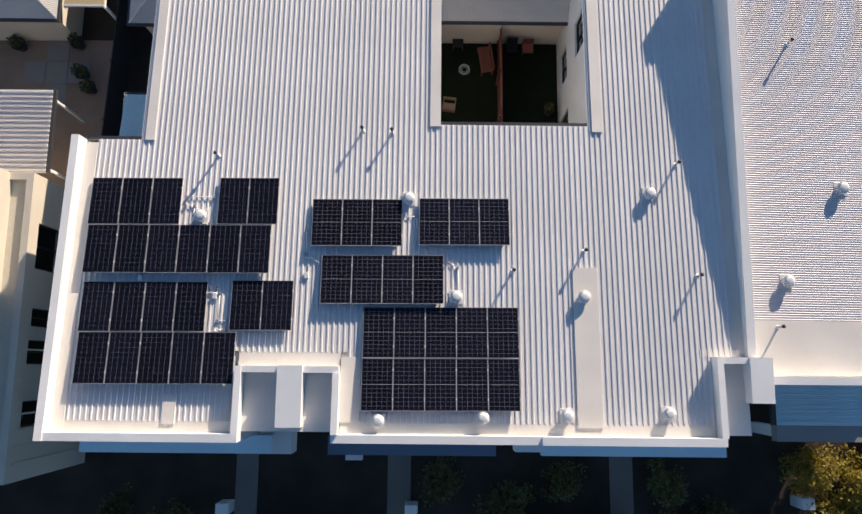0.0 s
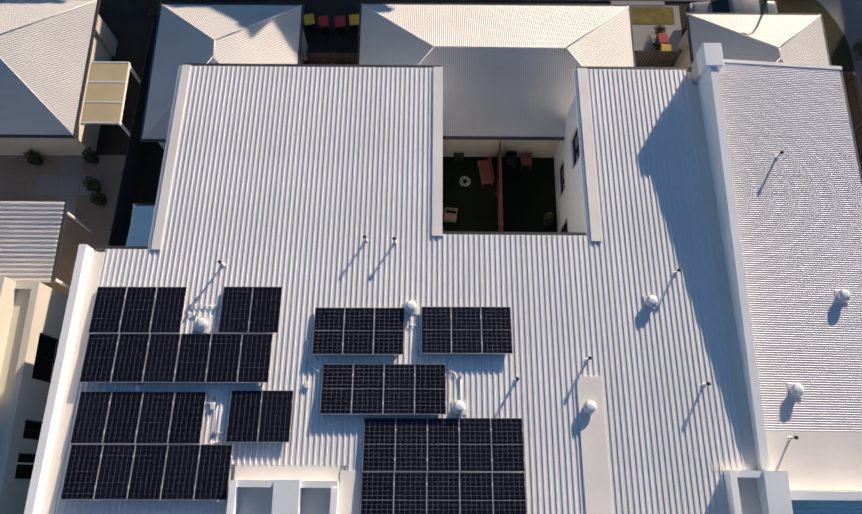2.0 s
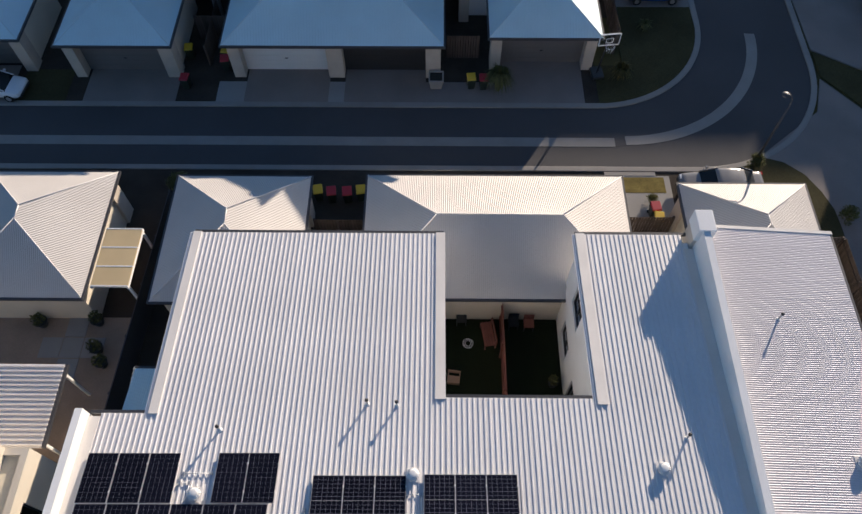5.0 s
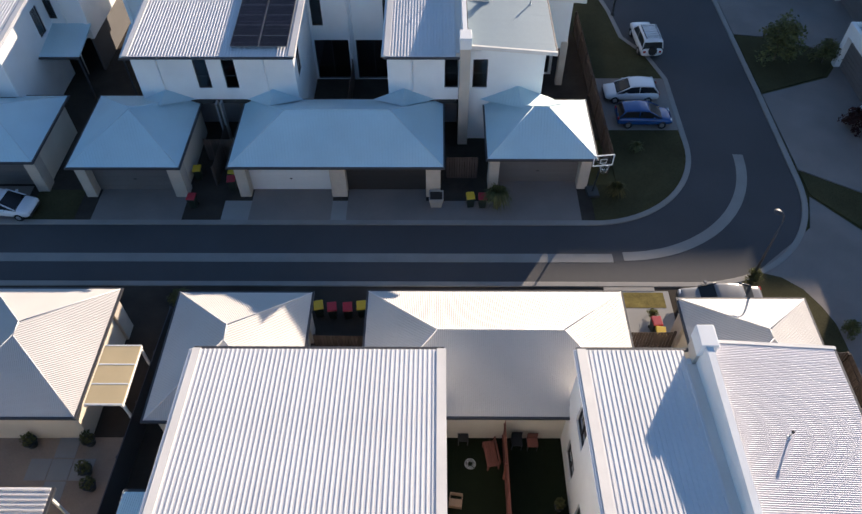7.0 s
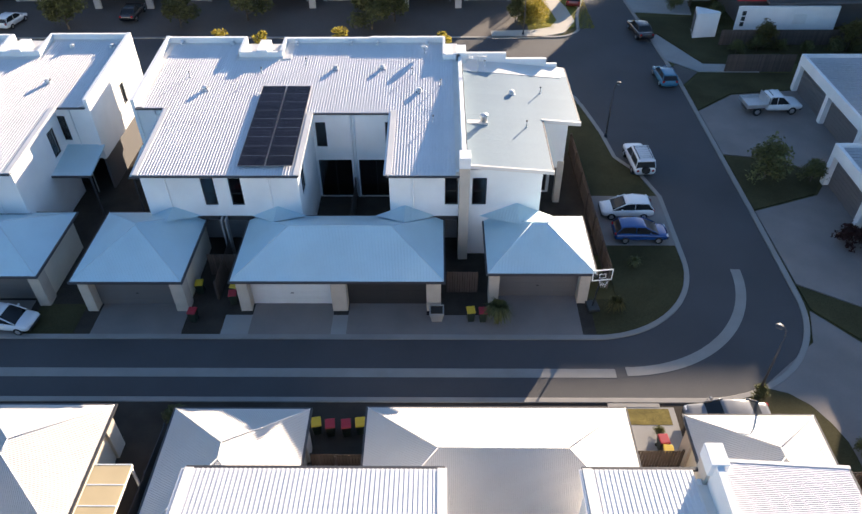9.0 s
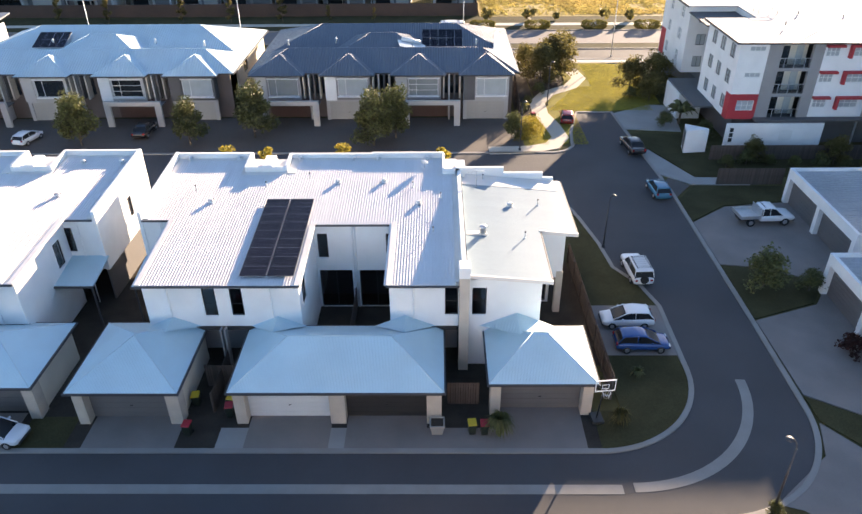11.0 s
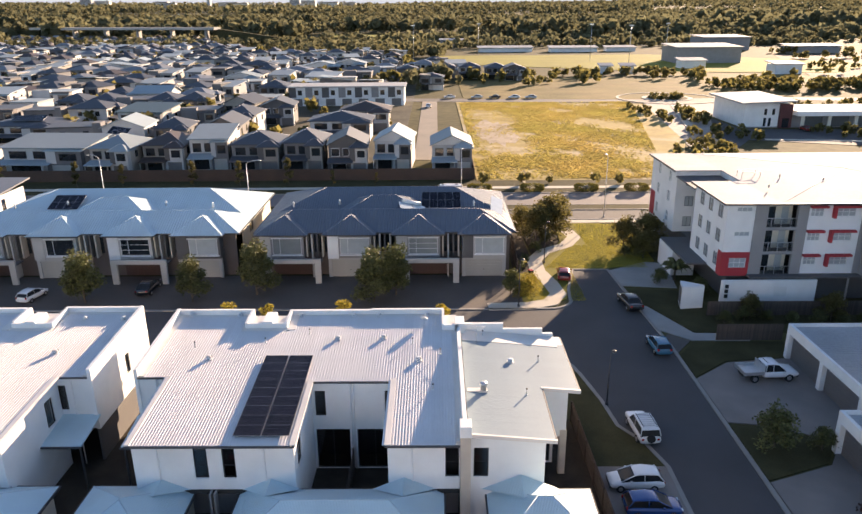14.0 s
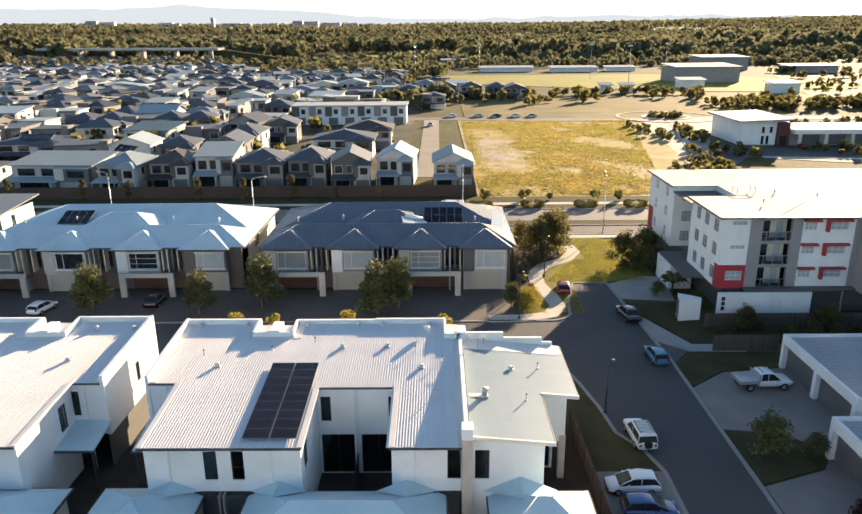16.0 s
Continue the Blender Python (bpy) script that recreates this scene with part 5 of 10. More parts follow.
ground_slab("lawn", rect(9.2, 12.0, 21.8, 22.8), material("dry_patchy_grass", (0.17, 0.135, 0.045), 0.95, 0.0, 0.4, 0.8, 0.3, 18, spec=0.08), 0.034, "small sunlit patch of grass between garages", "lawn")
ground_slab("pavement", rect(8.9, 12.3, 18.5, 22.9), CONCRETE, 0.024, "sunlit concrete paving between two garages", "pavement")
ground_slab("pavement", rect(8.9, 11.6, 22.9, 23.15), KERB, 0.04, "pale concrete edge of the lane", "pavement")
ground_slab("driveway", [(17.0, 23.9), (20.3, 20.5), (20.5, 13.4), (60, 10), (60, 24), (25.0, 26.3), (22.2, 30.0), (21.4, 27.5)], CONCRETE_DARK, 0.026, "wide grey concrete driveway at the outer bend", "driveway")
ground_slab("lawn", [(22.3, 30.2), (25.2, 26.5), (60, 24.4), (60, 25.8), (25.5, 30.1), (22.3, 32.2)], GRASS, 0.03, "dark lawn between driveways", "lawn")
ground_slab("driveway", [(22.3, 32.4), (25.6, 30.3), (60, 26), (60, 44), (29.3, 44.4), (27.4, 41.8), (22.3, 39.9)], CONCRETE_DARK, 0.026, "grey concrete driveway to the double garage", "driveway")
ground_slab("lawn", [(22.3, 40.1), (27.3, 42.0), (29.1, 44.6), (24.5, 46.7), (22.3, 47.1)], GRASS, 0.03, "shaded garden strip with shrubs", "lawn")
ground_slab("driveway", [(22.3, 47.3), (24.6, 46.9), (29.2, 44.8), (33, 44.5), (33, 58), (26.0, 57.0), (22.3, 54.1)], CONCRETE_DARK, 0.026, "concrete driveway where a utility truck stands", "driveway")
ground_slab("lawn", [(22.3, 54.3), (25.9, 57.2), (33, 58.2), (33, 61.2), (24.6, 61.4), (22.3, 58.5)], GRASS, 0.03, "shaded verge beside the driveway", "lawn")
ground_slab("footpath", [(21.8, 64.2), (24.4, 61.6), (30, 61.5), (30, 63.0), (25.2, 63.2), (22.4, 70), (21.4, 70)], CONCRETE, 0.036, "concrete footpath turning off the street", "footpath")
ground_slab("footpath", [(22.3, 59.0), (24.2, 61.4), (22.6, 63.1), (21.9, 62.0)], PAVER, 0.04, "brown paved crossing in the footpath", "footpath")
ground_slab("lawn", [(25.3, 63.4), (70, 63.2), (70, 70.3), (28.2, 70.3), (27, 74.5), (21.6, 74.5), (21.5, 71), (22.6, 70.1)], GRASS, 0.03, "dark grassed bank below the fence", "garden bed")
ground_slab("driveway", [(21.2, 76), (27.4, 75.2), (28.6, 83.5), (26, 84), (21.0, 81)], CONCRETE, 0.03, "concrete entry to the apartments", "driveway")
# second street side
ground_slab("driveway", rect(-60, 9.4, 69.6, 79.8), PAVER, 0.03, "dark brown paved forecourts of the townhouses", "driveway")
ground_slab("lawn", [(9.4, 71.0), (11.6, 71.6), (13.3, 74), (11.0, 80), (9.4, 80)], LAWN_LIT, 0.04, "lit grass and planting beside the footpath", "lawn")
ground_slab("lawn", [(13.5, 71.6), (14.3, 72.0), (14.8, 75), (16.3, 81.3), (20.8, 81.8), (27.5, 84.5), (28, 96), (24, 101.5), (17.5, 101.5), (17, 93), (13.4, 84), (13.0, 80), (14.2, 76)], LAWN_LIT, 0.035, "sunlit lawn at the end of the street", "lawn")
path = [(5.5, 70.0), (10, 70.2), (12.4, 71.2), (13.6, 73.5), (13.2, 77), (12.3, 81), (12.4, 85), (14.0, 88.2), (17.5, 91), (19.2, 94.5), (18.7, 98), (17.6, 102)]
tagged(part("footpath", ribbon(bmesh.new(), path, 1.9, -0.1, 0.05), PATH_PALE), "winding pale concrete footpath over the lawn", "footpath", kind="structure")
ground_slab("garden_bed", rect(9.4, 12.0, 80, 101), SOIL_AND_SHADE, 0.03, "mulched bed beside the townhouses", "garden bed")
ground_slab("garden_bed", [(12.4, 84.2), (16.6, 91), (17.4, 101), (12, 101)], SOIL_AND_SHADE, 0.03, "mulched bed under trees", "garden bed")
# Flare brightness is put into this road's lighter tan.
TAN = material("tan_road_with_flare", (0.32, 0.28, 0.25), 0.9, 0, 0.2, 6, 0.15, 5)
# main road beyond the second street
ground_slab("road", rect(-260, 220, 103.5, 109.0), ASPHALT, 0.01, "near carriageway of the main road", "road")
ground_slab("footpath", rect(-260, 30, 101.6, 103.2), PATH_PALE, 0.06, "pale footpath along the main road", "footpath")
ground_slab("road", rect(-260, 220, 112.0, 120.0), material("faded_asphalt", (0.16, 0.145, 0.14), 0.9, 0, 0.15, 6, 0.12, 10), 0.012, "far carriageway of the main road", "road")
ground_slab("median", rect(-260, 220, 109.0, 112.0), GRASS, 0.09, "grassed median with hedges", "median")
ground_slab("footpath", rect(-260, 220, 123.5, 125.2), PATH_PALE, 0.06, "pale footpath beyond the main road", "footpath")
ground_slab("lawn", rect(-260, 220, 125.2, 130.0), GRASS, 0.03, "verge along the main road", "lawn")
ground_slab("lawn", rect(-260, 220, 120.2, 123.5), GRASS, 0.03, "verge with clipped hedges along the main road", "lawn")
for y in (103.35, 109.0, 112.0, 120.1):
    tagged(part("kerb", boxed((-260, 220, y - 0.12, y + 0.12, -0.1, 0.12)), KERB), "pale kerb of the main road", "kerb", kind="structure")
ground_slab("field", [(7.6, 130.0), (46, 130.0), (60, 170), (70, 243), (7.0, 252)], LOT_SOIL, 0.05, "vacant lot of long golden dry grass", "field")
for cx, cy, rx, ry, sd in ((15.3, 187, 6.6, 22, 1),):
    r0 = random.Random(sd)
    ground_slab("bare_patch", [(cx + rx * math.cos(a) * r0.uniform(0.65, 1.1), cy + ry * math.sin(a) * r0.uniform(0.65, 1.1)) for a in [2 * math.pi * i / 26 for i in range(26)]], BARE, 0.07, "pale bare soil in the dry grass", "soil")
ground_slab("pavement", [(-8, 133), (-8, 330), (-14, 560), (-400, 600), (-250, 300), (-130, 133)], material("estate_ground", (0.085, 0.078, 0.058), 0.95, 0, 0.4, 9, 0.2, 1, spec=0.1), 0.012, "dark mixed yards and streets between the houses", "ground")
# Sunlight is put into this street's lighter asphalt colour.
ground_slab("road", rect(-4.8, 0.4, 150, 262), material("asphalt_toned_sunlit", (0.20, 0.17, 0.14), 0.9, 0, 0.15, 6, 0.12, 10), 0.02, "straight suburban street running away", "road")
ground_slab("road", [(-90, 262), (-90, 270), (70, 258), (105, 246), (100, 236), (66, 248)], ASPHALT, 0.022, "cross street beyond the vacant lot", "road")
ground_slab("road", [(58, 158), (66, 160), (74, 190), (82, 214), (96, 240), (91, 246), (74, 246), (70, 243), (62, 185)], TAN, 0.03, "paved street brightened for flare beside the vacant lot", "road")
ground_slab("road", [(62, 150), (76, 172), (96, 164), (220, 150), (220, 186), (98, 187), (81, 189), (80, 214), (74, 190)], ASPHALT, 0.026, "car park before the shops", "road")
for x, y, x2, y2 in ((80, 172, 150, 162), (69, 196, 77, 216)):
    tagged(part("kerb", ribbon(bmesh.new(), [(x, y), (x2, y2)], 1.6, -0.1, 0.12), PATH_PALE), "pale kerbed island in the car park", "kerb", kind="structure")
PALE_ROAD = material("faded_road", (0.17, 0.155, 0.145), 0.9, 0, 0.15, 6, 0.12, 10)
ground_slab("roundabout", arc(83, 259, 17, 0, 350, 35), PALE_ROAD, 0.04, "round junction of pale grey asphalt", "road")
ground_slab("road", [(97, 263), (102, 253), (230, 236), (230, 246)], PALE_ROAD, 0.03, "street leaving the roundabout", "road")
for radius, width in ((17.4, 0.9), (8.0, 1.7)):
    tagged(part("kerb", ribbon(bmesh.new(), arc(83, 259, radius, 0, 360, 36), width, -0.1, 0.2), PATH_PALE), "pale ring kerb of the roundabout", "kerb", kind="structure")
ground_slab("island", arc(83, 259, 7.2, 0, 350, 30), GRASS, 0.26, "dark planted island of the roundabout", "island")
tagged(part("kerb", ribbon(bmesh.new(), [(79.0, 238.5), (73.5, 214), (68.5, 192)], 2.0, -0.1, 0.16), PATH_PALE), "pale kerbed median with low planting", "kerb", kind="structure")
ground_slab("oval", [(34, 424), (80, 400), (112, 374), (200, 360), (250, 420), (180, 520), (86, 552), (0, 560), (-4, 470)], OVAL_GRASS, 0.15, "bright sunlit sports oval", "oval", 0.0)
ground_slab("field", [(10, 262), (72, 256), (130, 262), (140, 330), (80, 350), (10, 330)], BROWN_GRASS, 0.05, "open dry grass beyond the cross street", "field")
ground_slab("car_park", [(172, 330), (420, 318), (520, 560), (262, 590)], material("pale_gravel", (0.16, 0.135, 0.11), 0.95, 0, 0.25, 12, 0.2, 1, spec=0.1), 0.06, "pale gravelled car park beyond the hedge belt", "car park")
ground_slab("field", [(104, 304), (172, 300), (176, 346), (120, 372)], BROWN_GRASS, 0.07, "dry mown grass before the sheds", "field")
ground_slab("field", [(-980, 1240), (-640, 1150), (-600, 1210), (-960, 1340)], DRY_GRASS, 19, "pale grass field among distant trees", "field", 0.0)
ground_slab("field", [(-110, 780), (10, 770), (10, 850), (-120, 870)], OVAL_GRASS, 5.5, "pale grass clearing among distant trees", "field", 0.0)


# ---- fences, courtyard things ----
BOARDS = {}


def board_mesh(h, mat, w=0.12, t=0.02):
    key = (round(h, 2), mat.name)
    if key not in BOARDS:
        BOARDS[key] = mesh_of("board", boxed((-w / 2, w / 2, -t / 2, t / 2, 0, h)), mat)
    return BOARDS[key]


def fence(a, b, h, mat, label, boards=True, pitch=0.14, z=0.0):
    """A paling fence in a straight line: posts, two rails, boards."""
    a, b = Vector((*a, z)), Vector((*b, z))
    f = thing("fence", tuple((a + b) / 2), label, "fence", "fences")
    d = (b - a)
    n = max(1, round(d.length / 2.4))
    turn = math.atan2(d.y, d.x)
    side = Vector((-d.y, d.x, 0)).normalized() * 0.05
    post = mesh_of("post", boxed((-0.05, 0.05, -0.05, 0.05, 0, h - 0.05)), mat)
    for k in range(n + 1):
        piece("post", post, f, a + d * k / n + side, turn)
    rail = mesh_of("rail", boxed((-d.length / 2, d.length / 2, -0.02, 0.02, 0, 0.08)), mat)
    for zz in (0.3, h - 0.35):
        piece("rail", rail, f, (a + b) / 2 + Vector((0, 0, zz)) + side * 0.4, turn)
    if boards:
        m = board_mesh(h, mat)
        k = int(d.length / pitch)
        for i in range(k):
            piece("board", m, f, a + d * (i + 0.5) / k - side * 0.3, turn)
    else:
        part("sheet", hexa_line(a, b, h), mat, f)
    return f


def hexa_line(a, b, h, t=0.04):
    d = (b - a).normalized()
    s = Vector((-d.y, d.x, 0)) * t / 2
    up = Vector((0, 0, h))
    bm = bmesh.new()
    hexa(bm, [a - s, b - s, b + s, a + s, a - s + up, b - s + up, b + s + up, a + s + up])
    return bm


fence((3.0, 8.4), (3.0, 14.6), 1.75, TIMBER_RED, "red-brown timber fence dividing two courtyards")
fence((-5.8, 36.6), (-5.8, 41.6), 1.75, TIMBER, "weathered timber fence dividing two courtyards")
fence((10.5, 32.0), (10.3, 47.5), 1.8, TIMBER, "weathered timber paling fence beside the parking bay")
fence((0.6, 31.6), (2.4, 31.6), 1.7, TIMBER, "grey timber gate fence between garages")
fence((-14.3, 33.2), (-12.3, 33.2), 1.7, TIMBER, "dark timber fence between garages")
fence((-13.3, 30.9), (-13.3, 35.2), 1.6, TIMBER, "dark timber fence between two yards")
fence((-5.9, 18.9), (-3.4, 18.9), 1.7, TIMBER, "dark timber fence behind the bins")
fence((-4.7, 15.6), (-4.7, 18.8), 1.7, TIMBER, "timber fence between two narrow yards")
fence((9.2, 19.15), (11.5, 19.15), 1.7, TIMBER, "dark timber fence behind a lit lawn")
fence((-13.75, 7.5), (-13.2, 20.6), 1.7, GUTTER, "dark metal fence along a side passage", boards=False)
ground_slab("lawn", [(17.0, 18.0), (20.5, 18.0), (20.5, 19.7), (20.45, 20.8), (20.1, 21.9), (19.5, 23.05), (18.6, 23.85), (17.5, 24.2), (16.6, 23.9), (17.0, 23.0)], GRASS, 0.045, "dark grassed verge with a curved edge", "lawn")
fence((19.45, 8.0), (19.4, 18.0), 1.7, TIMBER, "timber fence beside the end house")
fence((18.1, 18.05), (19.35, 18.05), 1.7, TIMBER, "short timber gate fence beside the end garage")
fence((28.0, 67.4), (62, 67.4), 1.6, TIMBER, "long timber fence below the apartments", pitch=0.125)
fence((26.8, 61.6), (33.0, 61.6), 1.7, TIMBER, "timber fence at the end of a driveway", pitch=0.125)
fence((9.6, 78.5), (10.2, 92), 1.8, TIMBER, "brown fence beside the grey-roofed townhouses", pitch=0.2)
fence((-230, 131.0), (7.2, 131.0), 2.2, FENCE_FAR, "long brown acoustic fence along the main road", boards=False)
fence((7.2, 131.0), (7.4, 150), 1.9, FENCE_FAR, "brown fence at the edge of the vacant lot", boards=False)


def lounge(x, y, turn):
    """A timber garden bench seen from above."""
    b = thing("garden_bench", (x, y, 0.03), "reddish timber garden bench on turf", "bench")
    ORIGIN[b] = Vector((0, 0, 0))
    for i in range(4):
        part("slat", soft_box(-0.25 + 0.13 * i, -0.13 + 0.13 * i, -0.6, 0.6, 0.40, 0.43, 0.006, 1), TIMBER_RED, b)
    for i in range(3):
        part("back_slat", soft_box(0.28, 0.31, -0.6, 0.6, 0.48 + 0.13 * i, 0.59 + 0.13 * i, 0.006, 1), TIMBER_RED, b)
    for px in (-0.22, 0.26):
        for py in (-0.55, 0.55):
            part("leg", boxed((px - 0.03, px + 0.03, py - 0.03, py + 0.03, 0, 0.85 if px > 0 else 0.4)), TIMBER_RED, b)
    b.rotation_euler[2] = turn
    return b


lounge(2.4, 13.5, 0.15)
# sandpit box, hose ring and pots in the courtyards
t = thing("timber_box", (0.83, 11.5, 0.03), "small pale timber box tray on turf", "box")
ORIGIN[t] = Vector((0, 0, 0))
PALE_WOOD = material("pale_wood", (0.42, 0.27, 0.17), 0.8, 0, 0.15, 0.4, 0.1, 40)
for s in ((-0.28, 0.28, -0.3, -0.26, 0, 0.25), (-0.28, 0.28, 0.26, 0.3, 0, 0.25), (-0.28, -0.24, -0.26, 0.26, 0, 0.25), (0.24, 0.28, -0.26, 0.26, 0, 0.25)):
    part("side", boxed(s), PALE_WOOD, t)
part("base", boxed((-0.24, 0.24, -0.26, 0.05, 0.0, 0.2)), PALE_WOOD, t)
t.rotation_euler[2] = -0.12
bm = bmesh.new()
for rr in (0.24, 0.19, 0.13):
    pts = arc(1.5, 13.2, rr, 0, 360, 20)
    for p, q in zip(pts, pts[1:]):
        tube(bm, (*p, 0.05), (*q, 0.05), 0.015, sides=5)
alone("garden_hose", bm, WHITE_PLASTIC, "coiled pale garden hose on dark turf", "hose")


def pot(x, y, r, mat=None, leaf=None):
    p = thing("plant_pot", (x, y, 0.02), "dark round pot with a clipped shrub", "plant pot", "plant pots")
    ORIGIN[p] = Vector((0, 0, 0))
    part("pot", lathe(bmesh.new(), (0, 0, 0), [(r * 0.6, 0), (r, 0.4), (r * 1.05, 0.42), (r * 0.9, 0.4)], 16), mat or DARK_PLASTIC, p)
    part("shrub", leaf_cloud(0, 0, 0.65, r * 1.1, 0.3, 120, 0.07, random.Random(int(x * 10))), leaf or LEAF, p)
    return p


def leaf_cloud(x, y, z, r, rz, count, size, rnd):
    """Single leaves scattered through and over a rounded volume."""
    bm = bmesh.new()
    for _ in range(count):
        d = Vector((rnd.gauss(0, 1), rnd.gauss(0, 1), rnd.gauss(0, 1))).normalized() * rnd.uniform(0.55, 1.0)
        leaf(bm, Vector((x + d.x * r, y + d.y * r, z + d.z * rz)), size * rnd.uniform(0.7, 1.4), rnd)
    return bm


def leaf(bm, c, s, rnd):
    u = Vector((rnd.uniform(-1, 1), rnd.uniform(-1, 1), rnd.uniform(-0.7, 0.7))).normalized()
    v = u.cross(Vector((rnd.uniform(-1, 1), rnd.uniform(-1, 1), rnd.uniform(-1, 1)))).normalized()
    bm.faces.new([bm.verts.new(c + u * s), bm.verts.new(c + v * s * 0.55), bm.verts.new(c - u * s), bm.verts.new(c - v * s * 0.55)])


for x, y, r in ((-18.3, 14.0, 0.3), (-15.7, 14.1, 0.3), (-15.4, 12.7, 0.3), (-15.0, 12.0, 0.28), (5.2, 11.2, 0.22)):
    pot(x, y, r)
for x, y in ((-16.7, 12.85), (-16.7, 11.8), (-16.7, 13.9), (-15.72, 12.85), (-17.68, 12.85)):
    alone("paving_slab", boxed((x - 0.47, x + 0.47, y - 0.5, y + 0.5, 0.02, 0.05)), CONCRETE, "square pale paving slab on a patio", "paving slab", "patio slabs")
ground_slab("patio", rect(-22, -14.2, 7.6, 14.4), material("brown_patio", (0.31, 0.235, 0.18), 0.9, 0, 0.2, 1.5, 0.1, 20), 0.02, "shaded concrete patio between houses", "patio")
for x, y, z in ((3.6, 14.1, 0.03), (4.3, 14.05, 0.03), (1.2, 14.3, 0.03)):
    c = thing("garden_chair", (x, y, z), "dark garden chair against the garage wall", "chair", "garden chairs")
    ORIGIN[c] = Vector((0, 0, 0))
    part("seat", soft_box(-0.24, 0.24, -0.24, 0.24, 0.4, 0.45, 0.015, 1), TIMBER_RED if x > 4 else DARK_PLASTIC, c)
    part("backrest", soft_box(-0.24, 0.24, 0.2, 0.24, 0.45, 0.85, 0.012, 1), TIMBER_RED if x > 4 else DARK_PLASTIC, c)
    for px in (-0.21, 0.21):
        for py in (-0.21, 0.21):
            part("leg", boxed((px - 0.02, px + 0.02, py - 0.02, py + 0.02, 0, 0.4)), DARK_PLASTIC, c)


# ---- the house and pergola to the west of the first row ----
h = thing("west_house", (-17, 3, 0), "cream rendered two-storey house with a pale flat roof", "house")
bm = bmesh.new()
wall_run(bm, 1, -4.0, 6.7, -14.3, -14.05, 0, 5.6, [(3.35, 5.0, 3.35, 5.0), (1.3, 1.95, 3.4, 4.9), (-0.03, 0.82, 3.2, 4.95), (-2.2, -1.3, 3.2, 4.95)])
part("wall", bm, RENDER_CREAM, h)
part("wall", wall_run(bmesh.new(), 0, -24, -14.3, 6.45, 6.7, 0, 5.6), RENDER_CREAM, h)
part("wall", wall_run(bmesh.new(), 0, -24, -14.3, -4.0, -3.75, 0, 5.6), RENDER_CREAM, h)
part("roof", boxed((-24, -14.3, -3.75, 6.45, 5.2, 5.45)), material("sunlit_membrane", (0.62, 0.58, 0.47), 0.8, 0, 0.1, 3, 0.05, 10), h)
for a, b, lo, hi in ((3.35, 5.0, 3.35, 5.0), (1.3, 1.95, 3.4, 4.9), (-0.03, 0.82, 3.2, 4.95), (-2.2, -1.3, 3.2, 4.95)):
    window(h, 1, a, b, lo, hi, -14.17, 0.1, bars=(0.5,))
bm = bmesh.new()
wall_run(bm, 1, -4.0, 6.7, -15.2, -14.9, 5.45, 6.3)
part("parapet", bm, RENDER_CREAM, h)
for k in range(8):
    part("downpipe" if k % 3 == 0 else "wall_batten", boxed((-14.05, -13.99, -3.4 + 0.55 * k, -3.34 + 0.55 * k, 0.1, 5.3)), RENDER_CREAM, h)
for y0 in (1.9, -2.6):
    u = thing("air_conditioner", (-13.6, y0, 0.02), "white air conditioner unit beside a house wall", "air conditioner", "air conditioners")
    ORIGIN[u] = Vector((0, 0, 0))
    part("case", soft_box(-0.17, 0.17, -0.42, 0.42, 0.0, 0.7, 0.02, 1), WHITE_PLASTIC, u)
    part("grille", tube(bmesh.new(), (0.17, 0, 0.35), (0.185, 0, 0.35), 0.26, sides=16), DARK_PLASTIC, u)
v = thing("veranda", (-18, 9, 0), "veranda with a white ribbed metal roof", "veranda")
vr = part("roof", boxed((-23, -15.05, 7.4, 10.8, 3.02, 3.1)), ROOF_WHITE, v)
for k in range(17):
    y = 7.45 + 0.2 * k
    prof = bmesh.new()
    hexa(prof, [(-23, y, 3.1), (-15.05, y, 3.1), (-15.05, y + 0.09, 3.1), (-23, y + 0.09, 3.1), (-23, y + 0.02, 3.2), (-15.05, y + 0.02, 3.2), (-15.05, y + 0.07, 3.2), (-23, y + 0.07, 3.2)])
    part("rib", prof, ROOF_WHITE, vr)
part("gutter", boxed((-15.05, -14.93, 7.4, 10.8, 2.98, 3.12)), GUTTER, v)
for px, py in ((-15.3, 10.6), (-15.3, 7.7), (-19, 10.6)):
    part("post", boxed((px - 0.05, px + 0.05, py - 0.05, py + 0.05, 0, 3.02)), RENDER_WHITE, v)
w = thing("water_tank", (-14.6, 8.6, 0.02), "small round pale rainwater tank beside a wall", "water tank")
ORIGIN[w] = Vector((0, 0, 0))
part("body", lathe(bmesh.new(), (0, 0, 0), [(0.38, 0), (0.38, 1.2), (0.3, 1.32), (0.1, 1.36)], 18), WHITE_PLASTIC, w)
part("lid", lathe(bmesh.new(), (0, 0, 1.36), [(0.12, 0), (0.11, 0.03)], 12), DARK_PLASTIC, w)
p = thing("pergola", (-14.4, 16.2, 0), "pergola roofed with cream translucent panels", "pergola")
for k in range(3):
    part("panel", boxed((-15.25, -13.6, 14.7 + 1.0 * k + 0.02, 15.7 + 1.0 * k - 0.02, 2.56, 2.6)), SHADE_CLOTH, p)
part("beam", boxed((-13.66, -13.58, 14.65, 17.75, 2.42, 2.56)), RENDER_WHITE, p)
